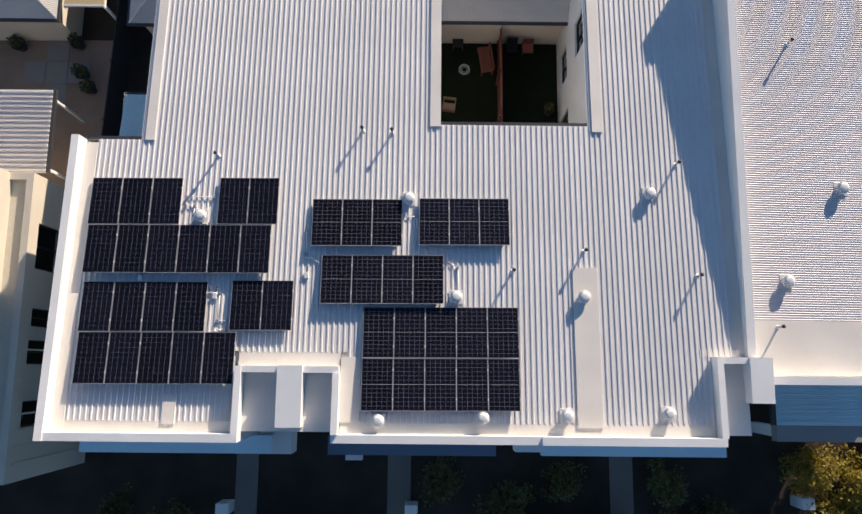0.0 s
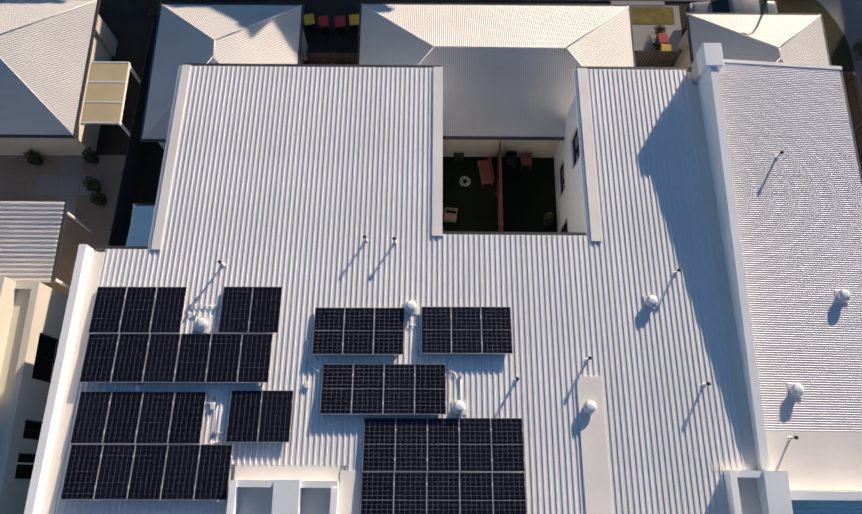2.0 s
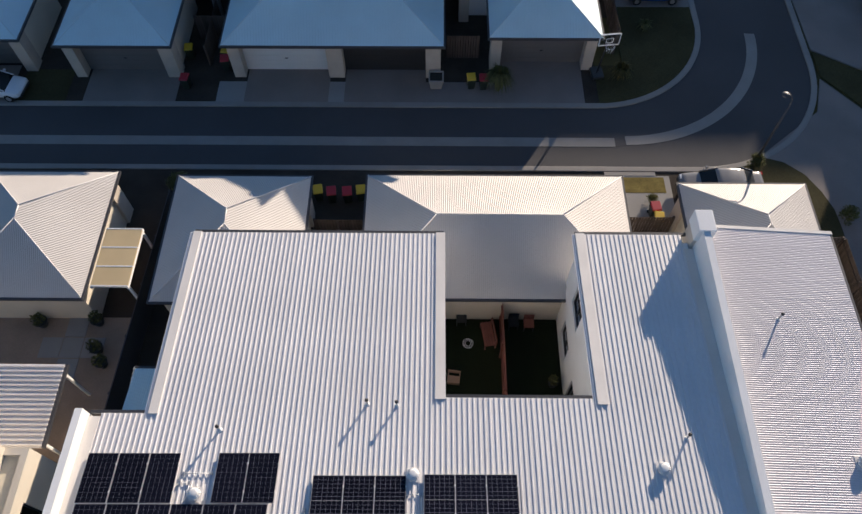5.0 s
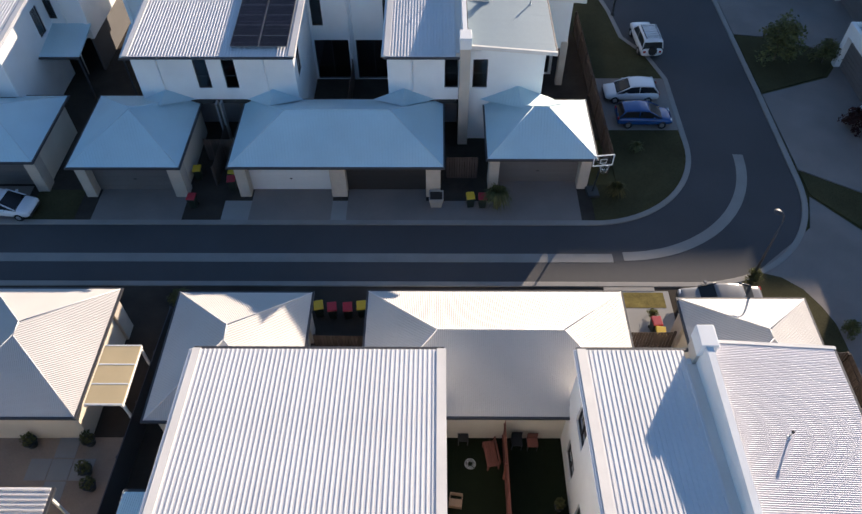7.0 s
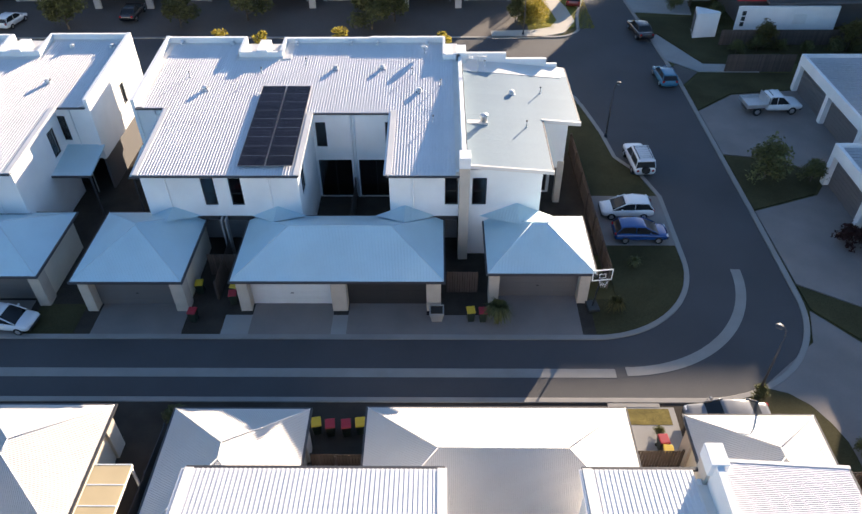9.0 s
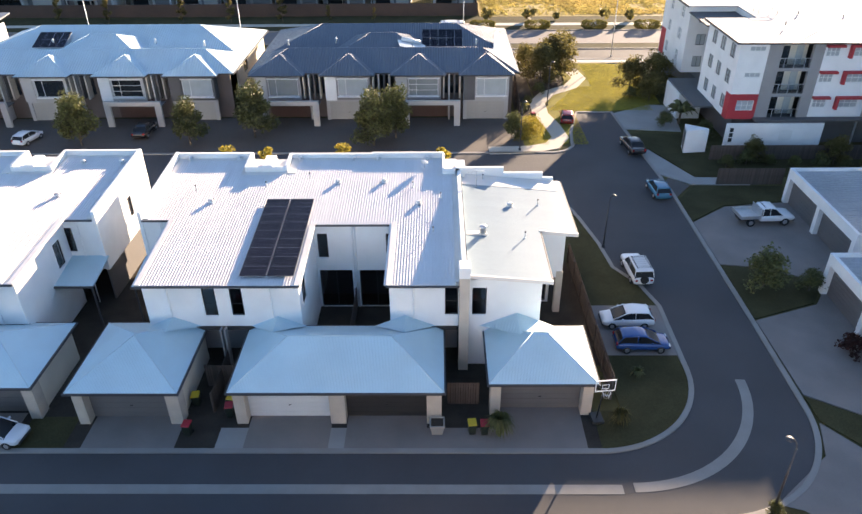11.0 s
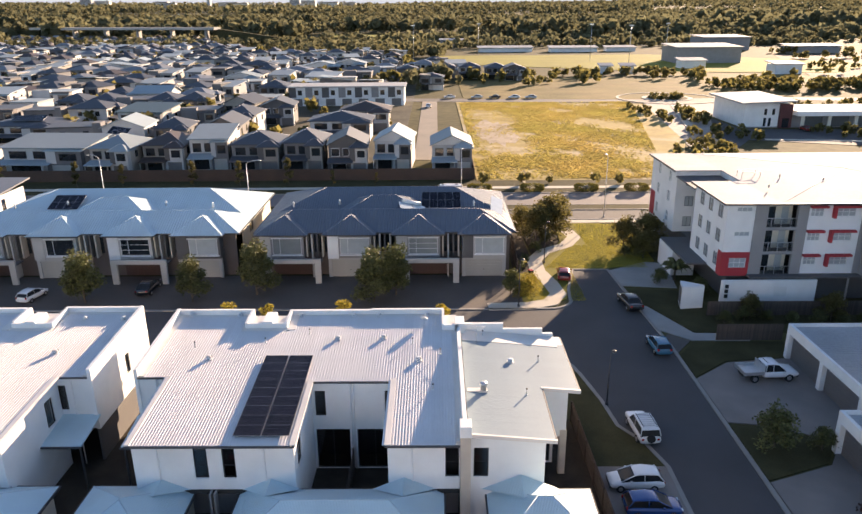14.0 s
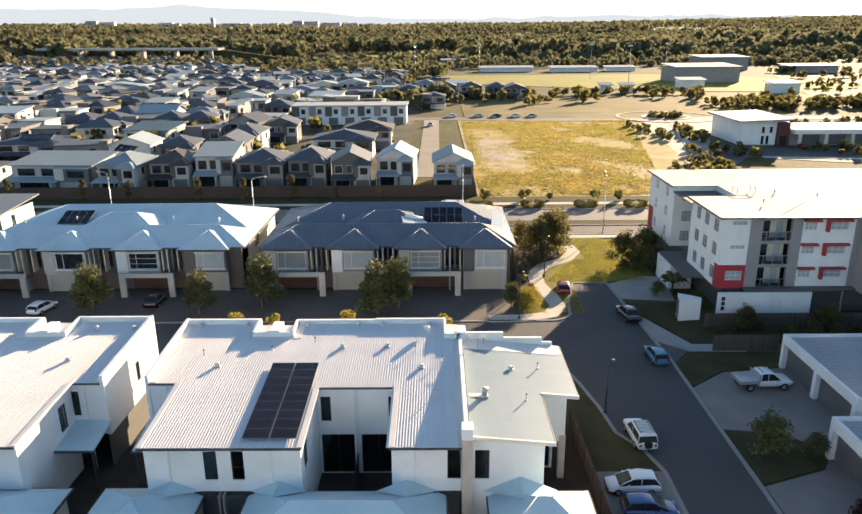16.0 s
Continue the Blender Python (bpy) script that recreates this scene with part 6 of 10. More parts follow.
part("beam", boxed((-15.28, -15.2, 14.65, 17.75, 2.42, 2.56)), RENDER_WHITE, p)
for k in range(4):
    part("rafter", boxed((-15.25, -13.6, 14.68 + 1.0 * k, 14.74 + 1.0 * k, 2.48, 2.61)), RENDER_WHITE, p)
for y in (14.75, 17.6):
    part("post", boxed((-13.67, -13.57, y - 0.05, y + 0.05, 0, 2.42)), RENDER_WHITE, p)
s = thing("side_shed", (-11.4, 9.8, 0), "low lean-to with a pale ribbed roof in a side yard", "shed")
sr = part("roof", boxed((-12.3, -9.45, 8.8, 10.8, 2.85, 2.95)), ROOF_PALE, s)
for k in range(10):
    part("rib", boxed((-12.3, -9.45, 8.85 + 0.2 * k, 8.92 + 0.2 * k, 2.95, 2.98)), ROOF_PALE, sr)
for px, py in ((-12.2, 10.7), (-12.2, 8.9)):
    part("post", boxed((px - 0.05, px + 0.05, py - 0.05, py + 0.05, 0, 2.85)), RENDER_WHITE, s)
# low street-side porch roof of the first row's end house
e = thing("street_porch", (14.7, -1.4, 0), "low street-side porch with a pale metal roof", "porch")
er = part("roof", boxed((13.0, 20.0, -2.0, -0.25, 3.1, 3.2)), CORR_BLUE_Y, e)
for k in range(8):
    part("rib", boxed((13.0, 20.0, -1.9 + 0.2 * k, -1.84 + 0.2 * k, 3.2, 3.23)), CORR_BLUE_Y, er)
part("fascia", boxed((13.0, 20.0, -2.6, -2.0, 2.7, 3.1)), RENDER_GREY, e)
part("gutter", boxed((12.85, 13.0, -2.0, -0.25, 2.95, 3.15)), GUTTER, e)
for px in (13.3, 19.5):
    part("pier", boxed((px, px + 0.4, -2.5, -2.1, 0, 2.7)), RENDER_WHITE, e)
for x, wdt in ((-1.6, 0.95), (7.5, 0.95), (-7.8, 0.9)):
    ground_slab("footpath", rect(x, x + wdt, -14, -2.5), CONCRETE_DARK, 0.035, "straight concrete path to a front door", "footpath")
for x, y in ((-8.05, -5.6), (-0.6, -5.6), (15.1, -5.2)):
    m = thing("letterbox", (x, y, 0.02), "white rendered letterbox pier", "letterbox", "letterboxes")
    ORIGIN[m] = Vector((0, 0, 0))
    part("pier", soft_box(-0.25, 0.25, -0.22, 0.22, 0, 1.0, 0.015, 1), RENDER_WHITE, m)
    part("slot", boxed((-0.12, 0.12, 0.2, 0.225, 0.7, 0.74)), DARK_PLASTIC, m)
for x, y in ((-7.5, -6.5), (2.6, -6.0), (9.0, -6.3)):
    tagged(part("front_fence", boxed((x, x + 5.5, y, y + 0.12, 0, 0.9)), RENDER_DARK), "low dark front wall", "wall", kind="structure")


# ---- plants ----
def tree_master(name, label, category, height, spread, seed, leaves, mat, leaf_size=0.16, trunk=0.12, low=0.3, shape=1.0):
    """A tree standing at the origin: tapered trunk, limbs, and a crown of leaf clumps with gaps."""
    rnd = random.Random(seed)
    t = thing(name, (0, 0, 0), label, category)
    bm = bmesh.new()
    tips = []
    z0 = height * low
    tube(bm, (0, 0, -0.1), (0.05 * rnd.uniform(-1, 1), 0.05, z0), trunk, trunk * 0.75, 8)
    tube(bm, (0, 0.03, z0), (0.1 * rnd.uniform(-1, 1), 0.1, height * 0.82), trunk * 0.75, trunk * 0.2, 7)
    for k in range(9):
        a = k * 2.4 + rnd.uniform(-0.4, 0.4)
        s = z0 + (height * 0.7 - z0) * k / 9
        rr = spread * (1.0 - 0.45 * k / 9) * rnd.uniform(0.6, 0.95)
        e = Vector((rr * math.cos(a), rr * math.sin(a), s + height * 0.16 * rnd.uniform(0.5, 1.3)))
        tube(bm, (0, 0, s), e, trunk * 0.36, trunk * 0.1, 6)
        tips += [e, e * 0.6 + Vector((0, 0, s * 0.4 + 0.2))]
    part("trunk", bm, BARK, t)
    tips += [Vector((rnd.uniform(-0.3, 0.3) * spread, rnd.uniform(-0.3, 0.3) * spread, height * rnd.uniform(0.7, 0.95))) for _ in range(6)]
    bm = bmesh.new()
    per = leaves // len(tips)
    for c in tips:
        r = spread * rnd.uniform(0.28, 0.48)
        for _ in range(per):
            d = Vector((rnd.gauss(0, 1), rnd.gauss(0, 1), rnd.gauss(0, 0.8 * shape))).normalized() * (r * rnd.uniform(0.35, 1.0))
            leaf(bm, c + d, leaf_size * rnd.uniform(0.7, 1.4), rnd)
    part("crown", bm, mat, t)
    return t


PLANTS = {}


def clipped_hedge():
    """A loaf-shaped hedge standing at the origin, 4.6 m long: stems inside, small leaves over a rounded block."""
    rnd = random.Random(24)
    t = thing("hedge", (0, 0, 0), "low clipped hedge of yellow-green leaves beside the main road", "hedge")
    for k in range(4):
        part("stem", tube(bmesh.new(), (-1.5 + k, 0, 0), (-1.5 + k + rnd.uniform(-0.2, 0.2), 0.1, 0.9), 0.05, 0.03, 6), BARK, t)
    bm = bmesh.new()
    for _ in range(3400):
        d = Vector((rnd.gauss(0, 1), rnd.gauss(0, 1), rnd.gauss(0, 1))).normalized()
        q = [math.copysign(abs(c) ** 0.62, c) for c in d]
        f = rnd.uniform(0.8, 1.03)
        leaf(bm, Vector((q[0] * 2.15 * f, q[1] * 0.95 * f, 0.72 + q[2] * 0.66 * f + 0.06 * math.sin(q[0] * 7))), 0.1 * rnd.uniform(0.7, 1.4), rnd)
    part("foliage", bm, LEAF_GOLD_DIM, t)
    return t


def plant(kind, x, y, scale=1.0, z=0.0, turn=None, label=""):
    """A tree or shrub of a kind at a place; the first one is the master."""
    makers = {
        "street": lambda: tree_master("tree", "leafy street tree with a rounded green crown", "tree", 4.6, 2.0, 3, 5200, LEAF, 0.13, 0.1, 0.12),
        "gold": lambda: tree_master("tree", "street tree with yellow-green leaves catching the sun", "tree", 8.6, 1.3, 5, 2000, LEAF_GOLD, 0.15, 0.13, 0.45),
        "olive": lambda: tree_master("tree", "feathery olive-green tree with a broad crown", "tree", 6.4, 2.8, 9, 5600, LEAF_OLIVE, 0.15, 0.13, 0.14),
        "poplar": lambda: tree_master("tree", "slim young tree beside the main road", "tree", 5.2, 0.9, 12, 1500, LEAF_OLIVE, 0.13, 0.06, 0.1),
        "shrub": lambda: tree_master("shrub", "rounded green garden shrub in shade", "shrub", 1.5, 0.85, 15, 2200, LEAF, 0.062, 0.05, 0.1),
        "red": lambda: tree_master("shrub", "low dark red garden shrub", "shrub", 1.1, 1.0, 18, 900, LEAF_RED, 0.1, 0.05, 0.1),
        "bush": lambda: tree_master("shrub", "dense sunlit yellow-green bush", "shrub", 1.6, 1.2, 21, 3200, LEAF_GOLD, 0.06, 0.05, 0.1),
        "hedge": clipped_hedge,
    }
    turn = rng.uniform(0, 6.28) if turn is None else turn
    m = Matrix.Translation((x, y, z)) @ Matrix.Rotation(turn, 4, "Z") @ Matrix.Scale(scale, 4)
    if kind not in PLANTS:
        PLANTS[kind] = makers[kind]()
        ob = PLANTS[kind]
        ob.matrix_basis = m
    else:
        ob = copy_thing(PLANTS[kind], Matrix.Identity(4))
        ob.matrix_basis = m
    ob["group"] = {"street": "street trees", "gold": "street trees", "olive": "park trees", "poplar": "roadside trees", "hedge": "median hedges"}.get(kind, "shrubs")
    if label:
        ob["label"] = label
    return ob


def grass_tuft(x, y, r, h, n, mat, label):
    """Long arching blades from one base."""
    rnd = random.Random(int(abs(x * 31 + y)))
    bm = bmesh.new()
    for _ in range(n):
        a, q = rnd.uniform(0, 6.28), rnd.uniform(0.3, 1.0)
        d = Vector((math.cos(a), math.sin(a), 0))
        s = Vector((-d.y, d.x, 0)) * 0.025
        p0, p1, p2 = d * 0.08, d * r * q * 0.5 + Vector((0, 0, h * 0.85)), d * r * q + Vector((0, 0, h * rnd.uniform(0.2, 0.7)))
        v = [bm.verts.new(Vector((x, y, 0)) + c) for c in (p0 - s, p0 + s, p1 - s, p1 + s, p2)]
        bm.faces.new((v[0], v[1], v[3], v[2]))
        bm.faces.new((v[2], v[3], v[4]))
    return alone("grass_clump", bm, mat, label, "plant", "grass clumps")


# trees beside the second street, behind and before the grey-roofed townhouses
for x, y, s in ((-38.7, 71.6, 1.2), (-26.9, 71.8, 1.05), (-6.9, 71.4, 1.25), (-20.3, 73.8, 1.25), (-4.6, 73.5, 1.2), (-52, 71.5, 1.2)):
    plant("street", x, y, s)
for x, y, s in ((-7.6, 53.2, 0.93), (0.4, 52.0, 0.95), (-17.2, 53.4, 0.90), (-13.6, 52.6, 0.93)):
    plant("gold", x, y, s)
for x, y, s in ((15.6, 94.5, 1.0), (13.6, 92.0, 0.85), (17.2, 97, 0.9), (12.0, 96, 0.7), (24.6, 88.5, 0.75), (26.4, 85.5, 0.6), (28.0, 89.5, 0.8)):
    plant("olive", x, y, s)
plant("street", 8.2, 73.2, 0.62)
for x, y, s in ((10.4, 76.0, 0.8), (10.2, 81, 0.9), (11.0, 84, 0.8), (12.9, 88, 1.0), (14.5, 92, 1.0), (25.9, 76.6, 1.2), (29.2, 73.2, 1.3), (24.2, 86.2, 1.0)):
    plant("shrub", x, y, s)


def palm(x, y):
    """A small dark palm: short trunk and arching fronds with leaflets."""
    t = thing("palm", (x, y, 0), "small dark palm with drooping fronds by a wall", "palm")
    ORIGIN[t] = Vector((0, 0, 0))
    part("trunk", tube(bmesh.new(), (0, 0, 0), (0.05, 0, 1.5), 0.16, 0.11, 8), BARK, t)
    rnd = random.Random(4)
    for k in range(18):
        a = k * 2.4
        d = Vector((math.cos(a), math.sin(a), 0))
        up = rnd.uniform(0.5, 1.3)
        bm = bmesh.new()
        last = None
        for i in range(9):
            f = i / 8
            c = Vector((0.05, 0, 1.5)) + d * (1.9 * f) + Vector((0, 0, up * math.sin(f * 2.6) - 0.5 * f * f))
            if last is not None:
                for s in (-1, 1):
                    w = Vector((-d.y, d.x, 0)) * s * 0.42 * math.sin(math.pi * min(1, f + 0.08))
                    v = [bm.verts.new(q) for q in (last, c, c + w + d * 0.18 - Vector((0, 0, 0.18)), last + w * 0.9 + d * 0.1 - Vector((0, 0, 0.16)))]
                    bm.faces.new(v)
            last = c
        part("frond", bm, LEAF, t)


palm(27.8, 77.6)
plant("red", 27.2, 36.3, 1.1)
plant("shrub", 24.2, 44.0, 2.1)
plant("shrub", 27.6, 43.5, 1.2)
plant("bush", 9.9, 73.4, 1.3)
plant("bush", 10.6, 75.2, 1.1)
plant("shrub", 20.9, 20.25, 0.6, label="dark upright shrub beside a driveway")
plant("olive", 32.0, 66.5, 0.45)
plant("olive", 40.0, 66.0, 0.5)
for k in range(9):
    plant("shrub", 29 + 2.3 * k, 65.4 + 0.8 * math.sin(k), 0.9 + 0.2 * math.sin(k * 2))
for x, y, s in ((15.4, -3.9, 1.0), (17.2, -4.6, 1.2), (16.3, -5.8, 1.0), (18.6, -3.4, 1.1)):
    plant("bush", x, y, s)
for x, y, s in ((0.5, -4.4, 1.1), (3.2, -5.2, 1.2), (5.5, -4.5, 1.0), (9.5, -4.6, 1.1), (-10.0, -6.4, 1.2), (-12.2, -5.8, 1.0), (-4.6, -6.8, 1.0), (11.5, -5.9, 1.0), (-13.6, 6.9, 0.4), (-12.5, 8.0, 0.5), (-13.4, 22.0, 0.7), (17.0, 23.75, 0.55), (11.15, 21.3, 0.35), (5.1, 9.2, 0.4)):
    plant("shrub", x, y, s)
for x, y in ((7.6, 121.5), (16.8, 121.4), (26.3, 121.3), (35.1, 121.2), (44.5, 121.2), (54, 121.2), (-14, 110.6), (-30, 110.6), (64, 121.2)):
    plant("hedge", x, y, 1.0, turn=0.0)
for x, y, s in ((-57.5, 126.5, 0.9), (-44.5, 126.5, 1.0), (-36, 126.5, 1.0), (-27, 126.5, 1.1), (-66, 126.5, 1.0), (-80, 126.5, 1.0), (-19, 127, 0.6), (-11, 127, 0.5)):
    plant("poplar", x, y, s)
for k in range(24):
    plant("bush", -62 + 2.9 * k + rng.uniform(-1, 1), 102.6 + rng.uniform(-0.9, 0.5), rng.uniform(0.8, 1.4))
grass_tuft(3.5, 29.0, 1.15, 1.7, 320, LEAF, "tall spiky grass clump beside a driveway")
grass_tuft(10.6, 30.1, 0.9, 0.9, 200, LEAF_OLIVE, "arching grass clump on the corner lawn")
grass_tuft(12.6, 34.2, 0.7, 0.5, 120, LEAF, "small grass clump on the lawn")
grass_tuft(-13.3, 22.3, 0.6, 0.6, 120, LEAF, "grass clump in a narrow bed")


# ---- cars ----
def car(x, y, heading, paint, label, kind="hatch", z=-0.03):
    """A car pointing along heading (degrees from +x), built from stations along its length."""
    c = thing("car", (0, 0, 0), label, "car", "parked cars")
    spec = {
        "hatch": dict(L=4.1, W=0.88, body=((-2.05, 0.45, 0.72, 0.80), (-1.98, 0.3, 0.95, 0.86), (-1.3, 0.24, 0.98, 0.88), (0.3, 0.22, 0.94, 0.88), (1.1, 0.24, 0.90, 0.87), (1.85, 0.28, 0.76, 0.82), (2.05, 0.42, 0.62, 0.70)), cab=((-1.98, 0.94, 0.78), (-1.52, 1.42, 0.62), (-0.5, 1.50, 0.65), (0.12, 1.43, 0.63), (1.22, 0.88, 0.74))),
        "sedan": dict(L=4.6, W=0.9, body=((-2.3, 0.45, 0.8, 0.78), (-2.2, 0.3, 0.98, 0.86), (-1.4, 0.24, 0.98, 0.9), (0.3, 0.22, 0.94, 0.9), (1.1, 0.24, 0.9, 0.88), (2.1, 0.28, 0.76, 0.84), (2.3, 0.42, 0.62, 0.7)), cab=((-1.75, 0.97, 0.76), (-0.95, 1.40, 0.62), (-0.2, 1.44, 0.63), (0.35, 1.40, 0.62), (1.2, 0.9, 0.76))),
        "suv": dict(L=4.7, W=0.95, body=((-2.3, 0.5, 0.95, 0.86), (-2.25, 0.4, 1.1, 0.92), (-1.3, 0.35, 1.12, 0.95), (0.3, 0.35, 1.1, 0.95), (1.1, 0.35, 1.1, 0.93), (2.1, 0.4, 1.0, 0.9), (2.35, 0.5, 0.8, 0.8)), cab=((-2.2, 1.1, 0.86), (-2.0, 1.78, 0.74), (-0.4, 1.84, 0.76), (0.3, 1.80, 0.74), (0.95, 1.1, 0.84))),
        "van": dict(L=5.2, W=1.0, body=((-2.6, 0.5, 1.1, 0.95), (-2.58, 0.4, 1.2, 0.98), (-1.3, 0.35, 1.2, 1.0), (0.6, 0.35, 1.15, 1.0), (1.6, 0.35, 1.1, 0.98), (2.4, 0.4, 0.95, 0.92), (2.6, 0.5, 0.8, 0.8)), cab=((-2.56, 1.2, 0.95), (-2.5, 1.95, 0.86), (0.2, 2.0, 0.86), (1.0, 1.92, 0.84), (1.9, 1.1, 0.88))),
        "ute": dict(L=5.2, W=0.92, body=((-0.7, 0.5, 0.95, 0.88), (-0.65, 0.4, 1.05, 0.9), (0.4, 0.35, 1.05, 0.92), (1.3, 0.35, 1.05, 0.92), (2.2, 0.4, 0.95, 0.88), (2.5, 0.5, 0.8, 0.76)), cab=((-0.6, 1.05, 0.82), (-0.5, 1.68, 0.68), (0.1, 1.72, 0.7), (0.55, 1.66, 0.68), (1.25, 1.05, 0.82))),
    }[kind]

    def loft(rings):
        bm = bmesh.new()
        rows = [[bm.verts.new(p) for p in ring] for ring in rings]
        for a, b in zip(rows, rows[1:]):
            for i in range(len(a)):
                j = (i + 1) % len(a)
                bm.faces.new((a[i], a[j], b[j], b[i]))
        bm.faces.new(rows[0][::-1])
        bm.faces.new(rows[-1])
        return bm

    def smooth(rows, n):
        """Stations between the given ones, on a gliding curve."""
        out = []
        for i in range(len(rows) - 1):
            p = [rows[max(0, min(len(rows) - 1, i + q))] for q in (-1, 0, 1, 2)]
            for s in range(n):
                u = s / n
                out.append(tuple(b0 + u * (c0 - b0) + u * (1 - u) * 0.35 * ((1 - u) * (c0 - a0 - 2 * (c0 - b0)) + u * (2 * (c0 - b0) - d0 + b0)) if q else b0 + u * (c0 - b0) for q, (a0, b0, c0, d0) in enumerate(zip(*p))))
        return out + [rows[-1]]

    def oval(px, lo, hi, w, n=20, ey=0.38, ez=0.62):
        """A rounded cross-section: flat flanks, softer shoulders."""
        out = []
        for k in range(n):
            a = 2 * math.pi * (k + 0.5) / n
            ca, sa = math.cos(a), math.sin(a)
            out.append((px, w * math.copysign(abs(ca) ** ey, ca), (lo + hi) / 2 + (hi - lo) / 2 * math.copysign(abs(sa) ** ez, sa)))
        return out

    body = part("body", loft([oval(*st) for st in smooth(spec["body"], 5)]), paint, c, "", True)
    cab = spec["cab"]
    low = 0.86 if kind in ("hatch", "sedan") else 1.0
    belt = spec["W"] * 0.87
    rings = []
    for px, top, w in smooth(cab, 4):
        t2 = max(top, low + 0.02)
        rings.append([(px, -belt, low - 0.08), (px, belt, low - 0.08), (px, w + 0.03, t2 - 0.10 * (t2 - low)), (px, w * 0.72, t2), (px, -w * 0.72, t2), (px, -w - 0.03, t2 - 0.10 * (t2 - low))])
    glasshouse = part("glasshouse", loft(rings), CAR_GLASS, c)
    (xa, za, wa), (xb, zb, wb2), (xc, zc, wc) = cab[1], cab[2], cab[3]
    rings = [[(px, -w * 1.06, zt - 0.07), (px, w * 1.06, zt - 0.07), (px, w * 1.0, zt - 0.005), (px, w * 0.72, zt + 0.03), (px, -w * 0.72, zt + 0.03), (px, -w * 1.0, zt - 0.005)] for px, zt, w in smooth(((xa - 0.14, za - 0.06, wa), (xa + 0.12, za + 0.005, wa), (xb, zb, wb2), (xc, zc, wc), (xc + 0.14, zc - 0.07, wc)), 4)]
    part("roof_panel", loft(rings), paint, c, "", True)
    for side in (-1, 1):
        for (p0, z0, w0), (p1, z1, w1) in ((cab[0], cab[1]), (cab[3], cab[4])):
            part("pillar", tube(bmesh.new(), (p0, side * (w0 + 0.02), z0), (p1, side * (w1 + 0.015), z1), 0.045, sides=5), paint, c)
        zm = spec["cab"][2][1]
        bm = bmesh.new()
        tube(bm, (xb, side * spec["W"] * 0.885, 0.95), (xb, side * (wb2 + 0.01), zm), 0.035, sides=5)
        part("pillar", bm, paint, c)
        part("mirror", soft_box(xc + 0.35, xc + 0.5, min(side * spec["W"], side * (spec["W"] + 0.18)), max(side * spec["W"], side * (spec["W"] + 0.18)), 0.95, 1.08, 0.02, 1), paint, c)
    ax = (1.28, -1.25) if kind in ("hatch",) else ((1.6, -1.55) if kind in ("van", "ute") else (1.4, -1.4))
    for px in ax:
        for side in (-1, 1):
            yy = side * (spec["W"] - 0.1)
            r = 0.31 if kind in ("hatch", "sedan") else 0.37
            bm = bmesh.new()
            tube(bm, (px, yy - 0.1, r), (px, yy + 0.1, r), r, sides=18)
            wheel = part("wheel", bm, TYRE, c)
            bm = bmesh.new()
            tube(bm, (px, yy + side * 0.06, r), (px, yy + side * 0.115, r), r * 0.62, r * 0.55, 12)
            part("rim", bm, RIM, wheel)
    fx, bx = spec["body"][-2][0], spec["body"][0][0]
    for side in (-1, 1):
        part("headlight", soft_box(fx - 0.05, fx + 0.16, min(side * 0.42, side * 0.74), max(side * 0.42, side * 0.74), 0.56 if kind in ("hatch", "sedan") else 0.7, 0.70 if kind in ("hatch", "sedan") else 0.88, 0.02, 1), LAMP_CLEAR, c)
        if kind != "ute":
            part("tail_light", soft_box(bx - 0.02, bx + 0.12, min(side * 0.56, side * 0.78), max(side * 0.56, side * 0.78), 0.72, 0.92, 0.02, 1), LAMP_RED, c)
    part("bumper", soft_box(spec["body"][-1][0] - 0.1, spec["body"][-1][0] + 0.04, -0.68, 0.68, 0.3, 0.5, 0.03, 1), DARK_PLASTIC, c)
    if kind == "ute":
        tray = part("tray", boxed((-2.6, -0.78, -0.95, 0.95, 0.78, 0.86)), METAL, c, "silver metal tray")
        part("side_board", boxed((-2.6, -0.78, -0.97, -0.93, 0.86, 1.12), (-2.6, -0.78, 0.93, 0.97, 0.86, 1.12), (-2.62, -2.58, -0.97, 0.97, 0.86, 1.12)), METAL, tray)
        part("headboard", boxed((-0.80, -0.74, -0.92, 0.92, 0.86, 1.6)), METAL, tray)
        part("chassis", boxed((-2.5, 0.0, -0.45, 0.45, 0.45, 0.78)), DARK_PLASTIC, c)
    if kind == "suv":
        rack = part("roof_rack", boxed((-1.9, 0.2, -0.62, -0.57, 1.86, 1.92), (-1.9, 0.2, 0.57, 0.62, 1.86, 1.92)), DARK_PLASTIC, c)
        for k in range(7):
            part("rack_bar", boxed((-1.85 + 0.33 * k, -1.79 + 0.33 * k, -0.6, 0.6, 1.88, 1.93)), METAL, rack)
        bm = bmesh.new()
        tube(bm, (-2.28, 0.0, 0.95), (-2.48, 0.0, 0.95), 0.36, sides=18)
        part("spare_wheel", bm, TYRE, c)
    c.matrix_basis = pose(x, y, z, 0, 0, heading) @ Matrix.Scale({"hatch": 0.87, "suv": 0.84, "sedan": 0.92, "ute": 0.95}.get(kind, 1.0), 4)
    return c


def paint(name, colour, rough=0.25):
    m = material(name, colour, rough, 0.0, 0.03, 2.0, 0.0, spec=0.6)
    m.node_tree.nodes["Principled BSDF"].inputs["Coat Weight"].default_value = 0.4
    return m


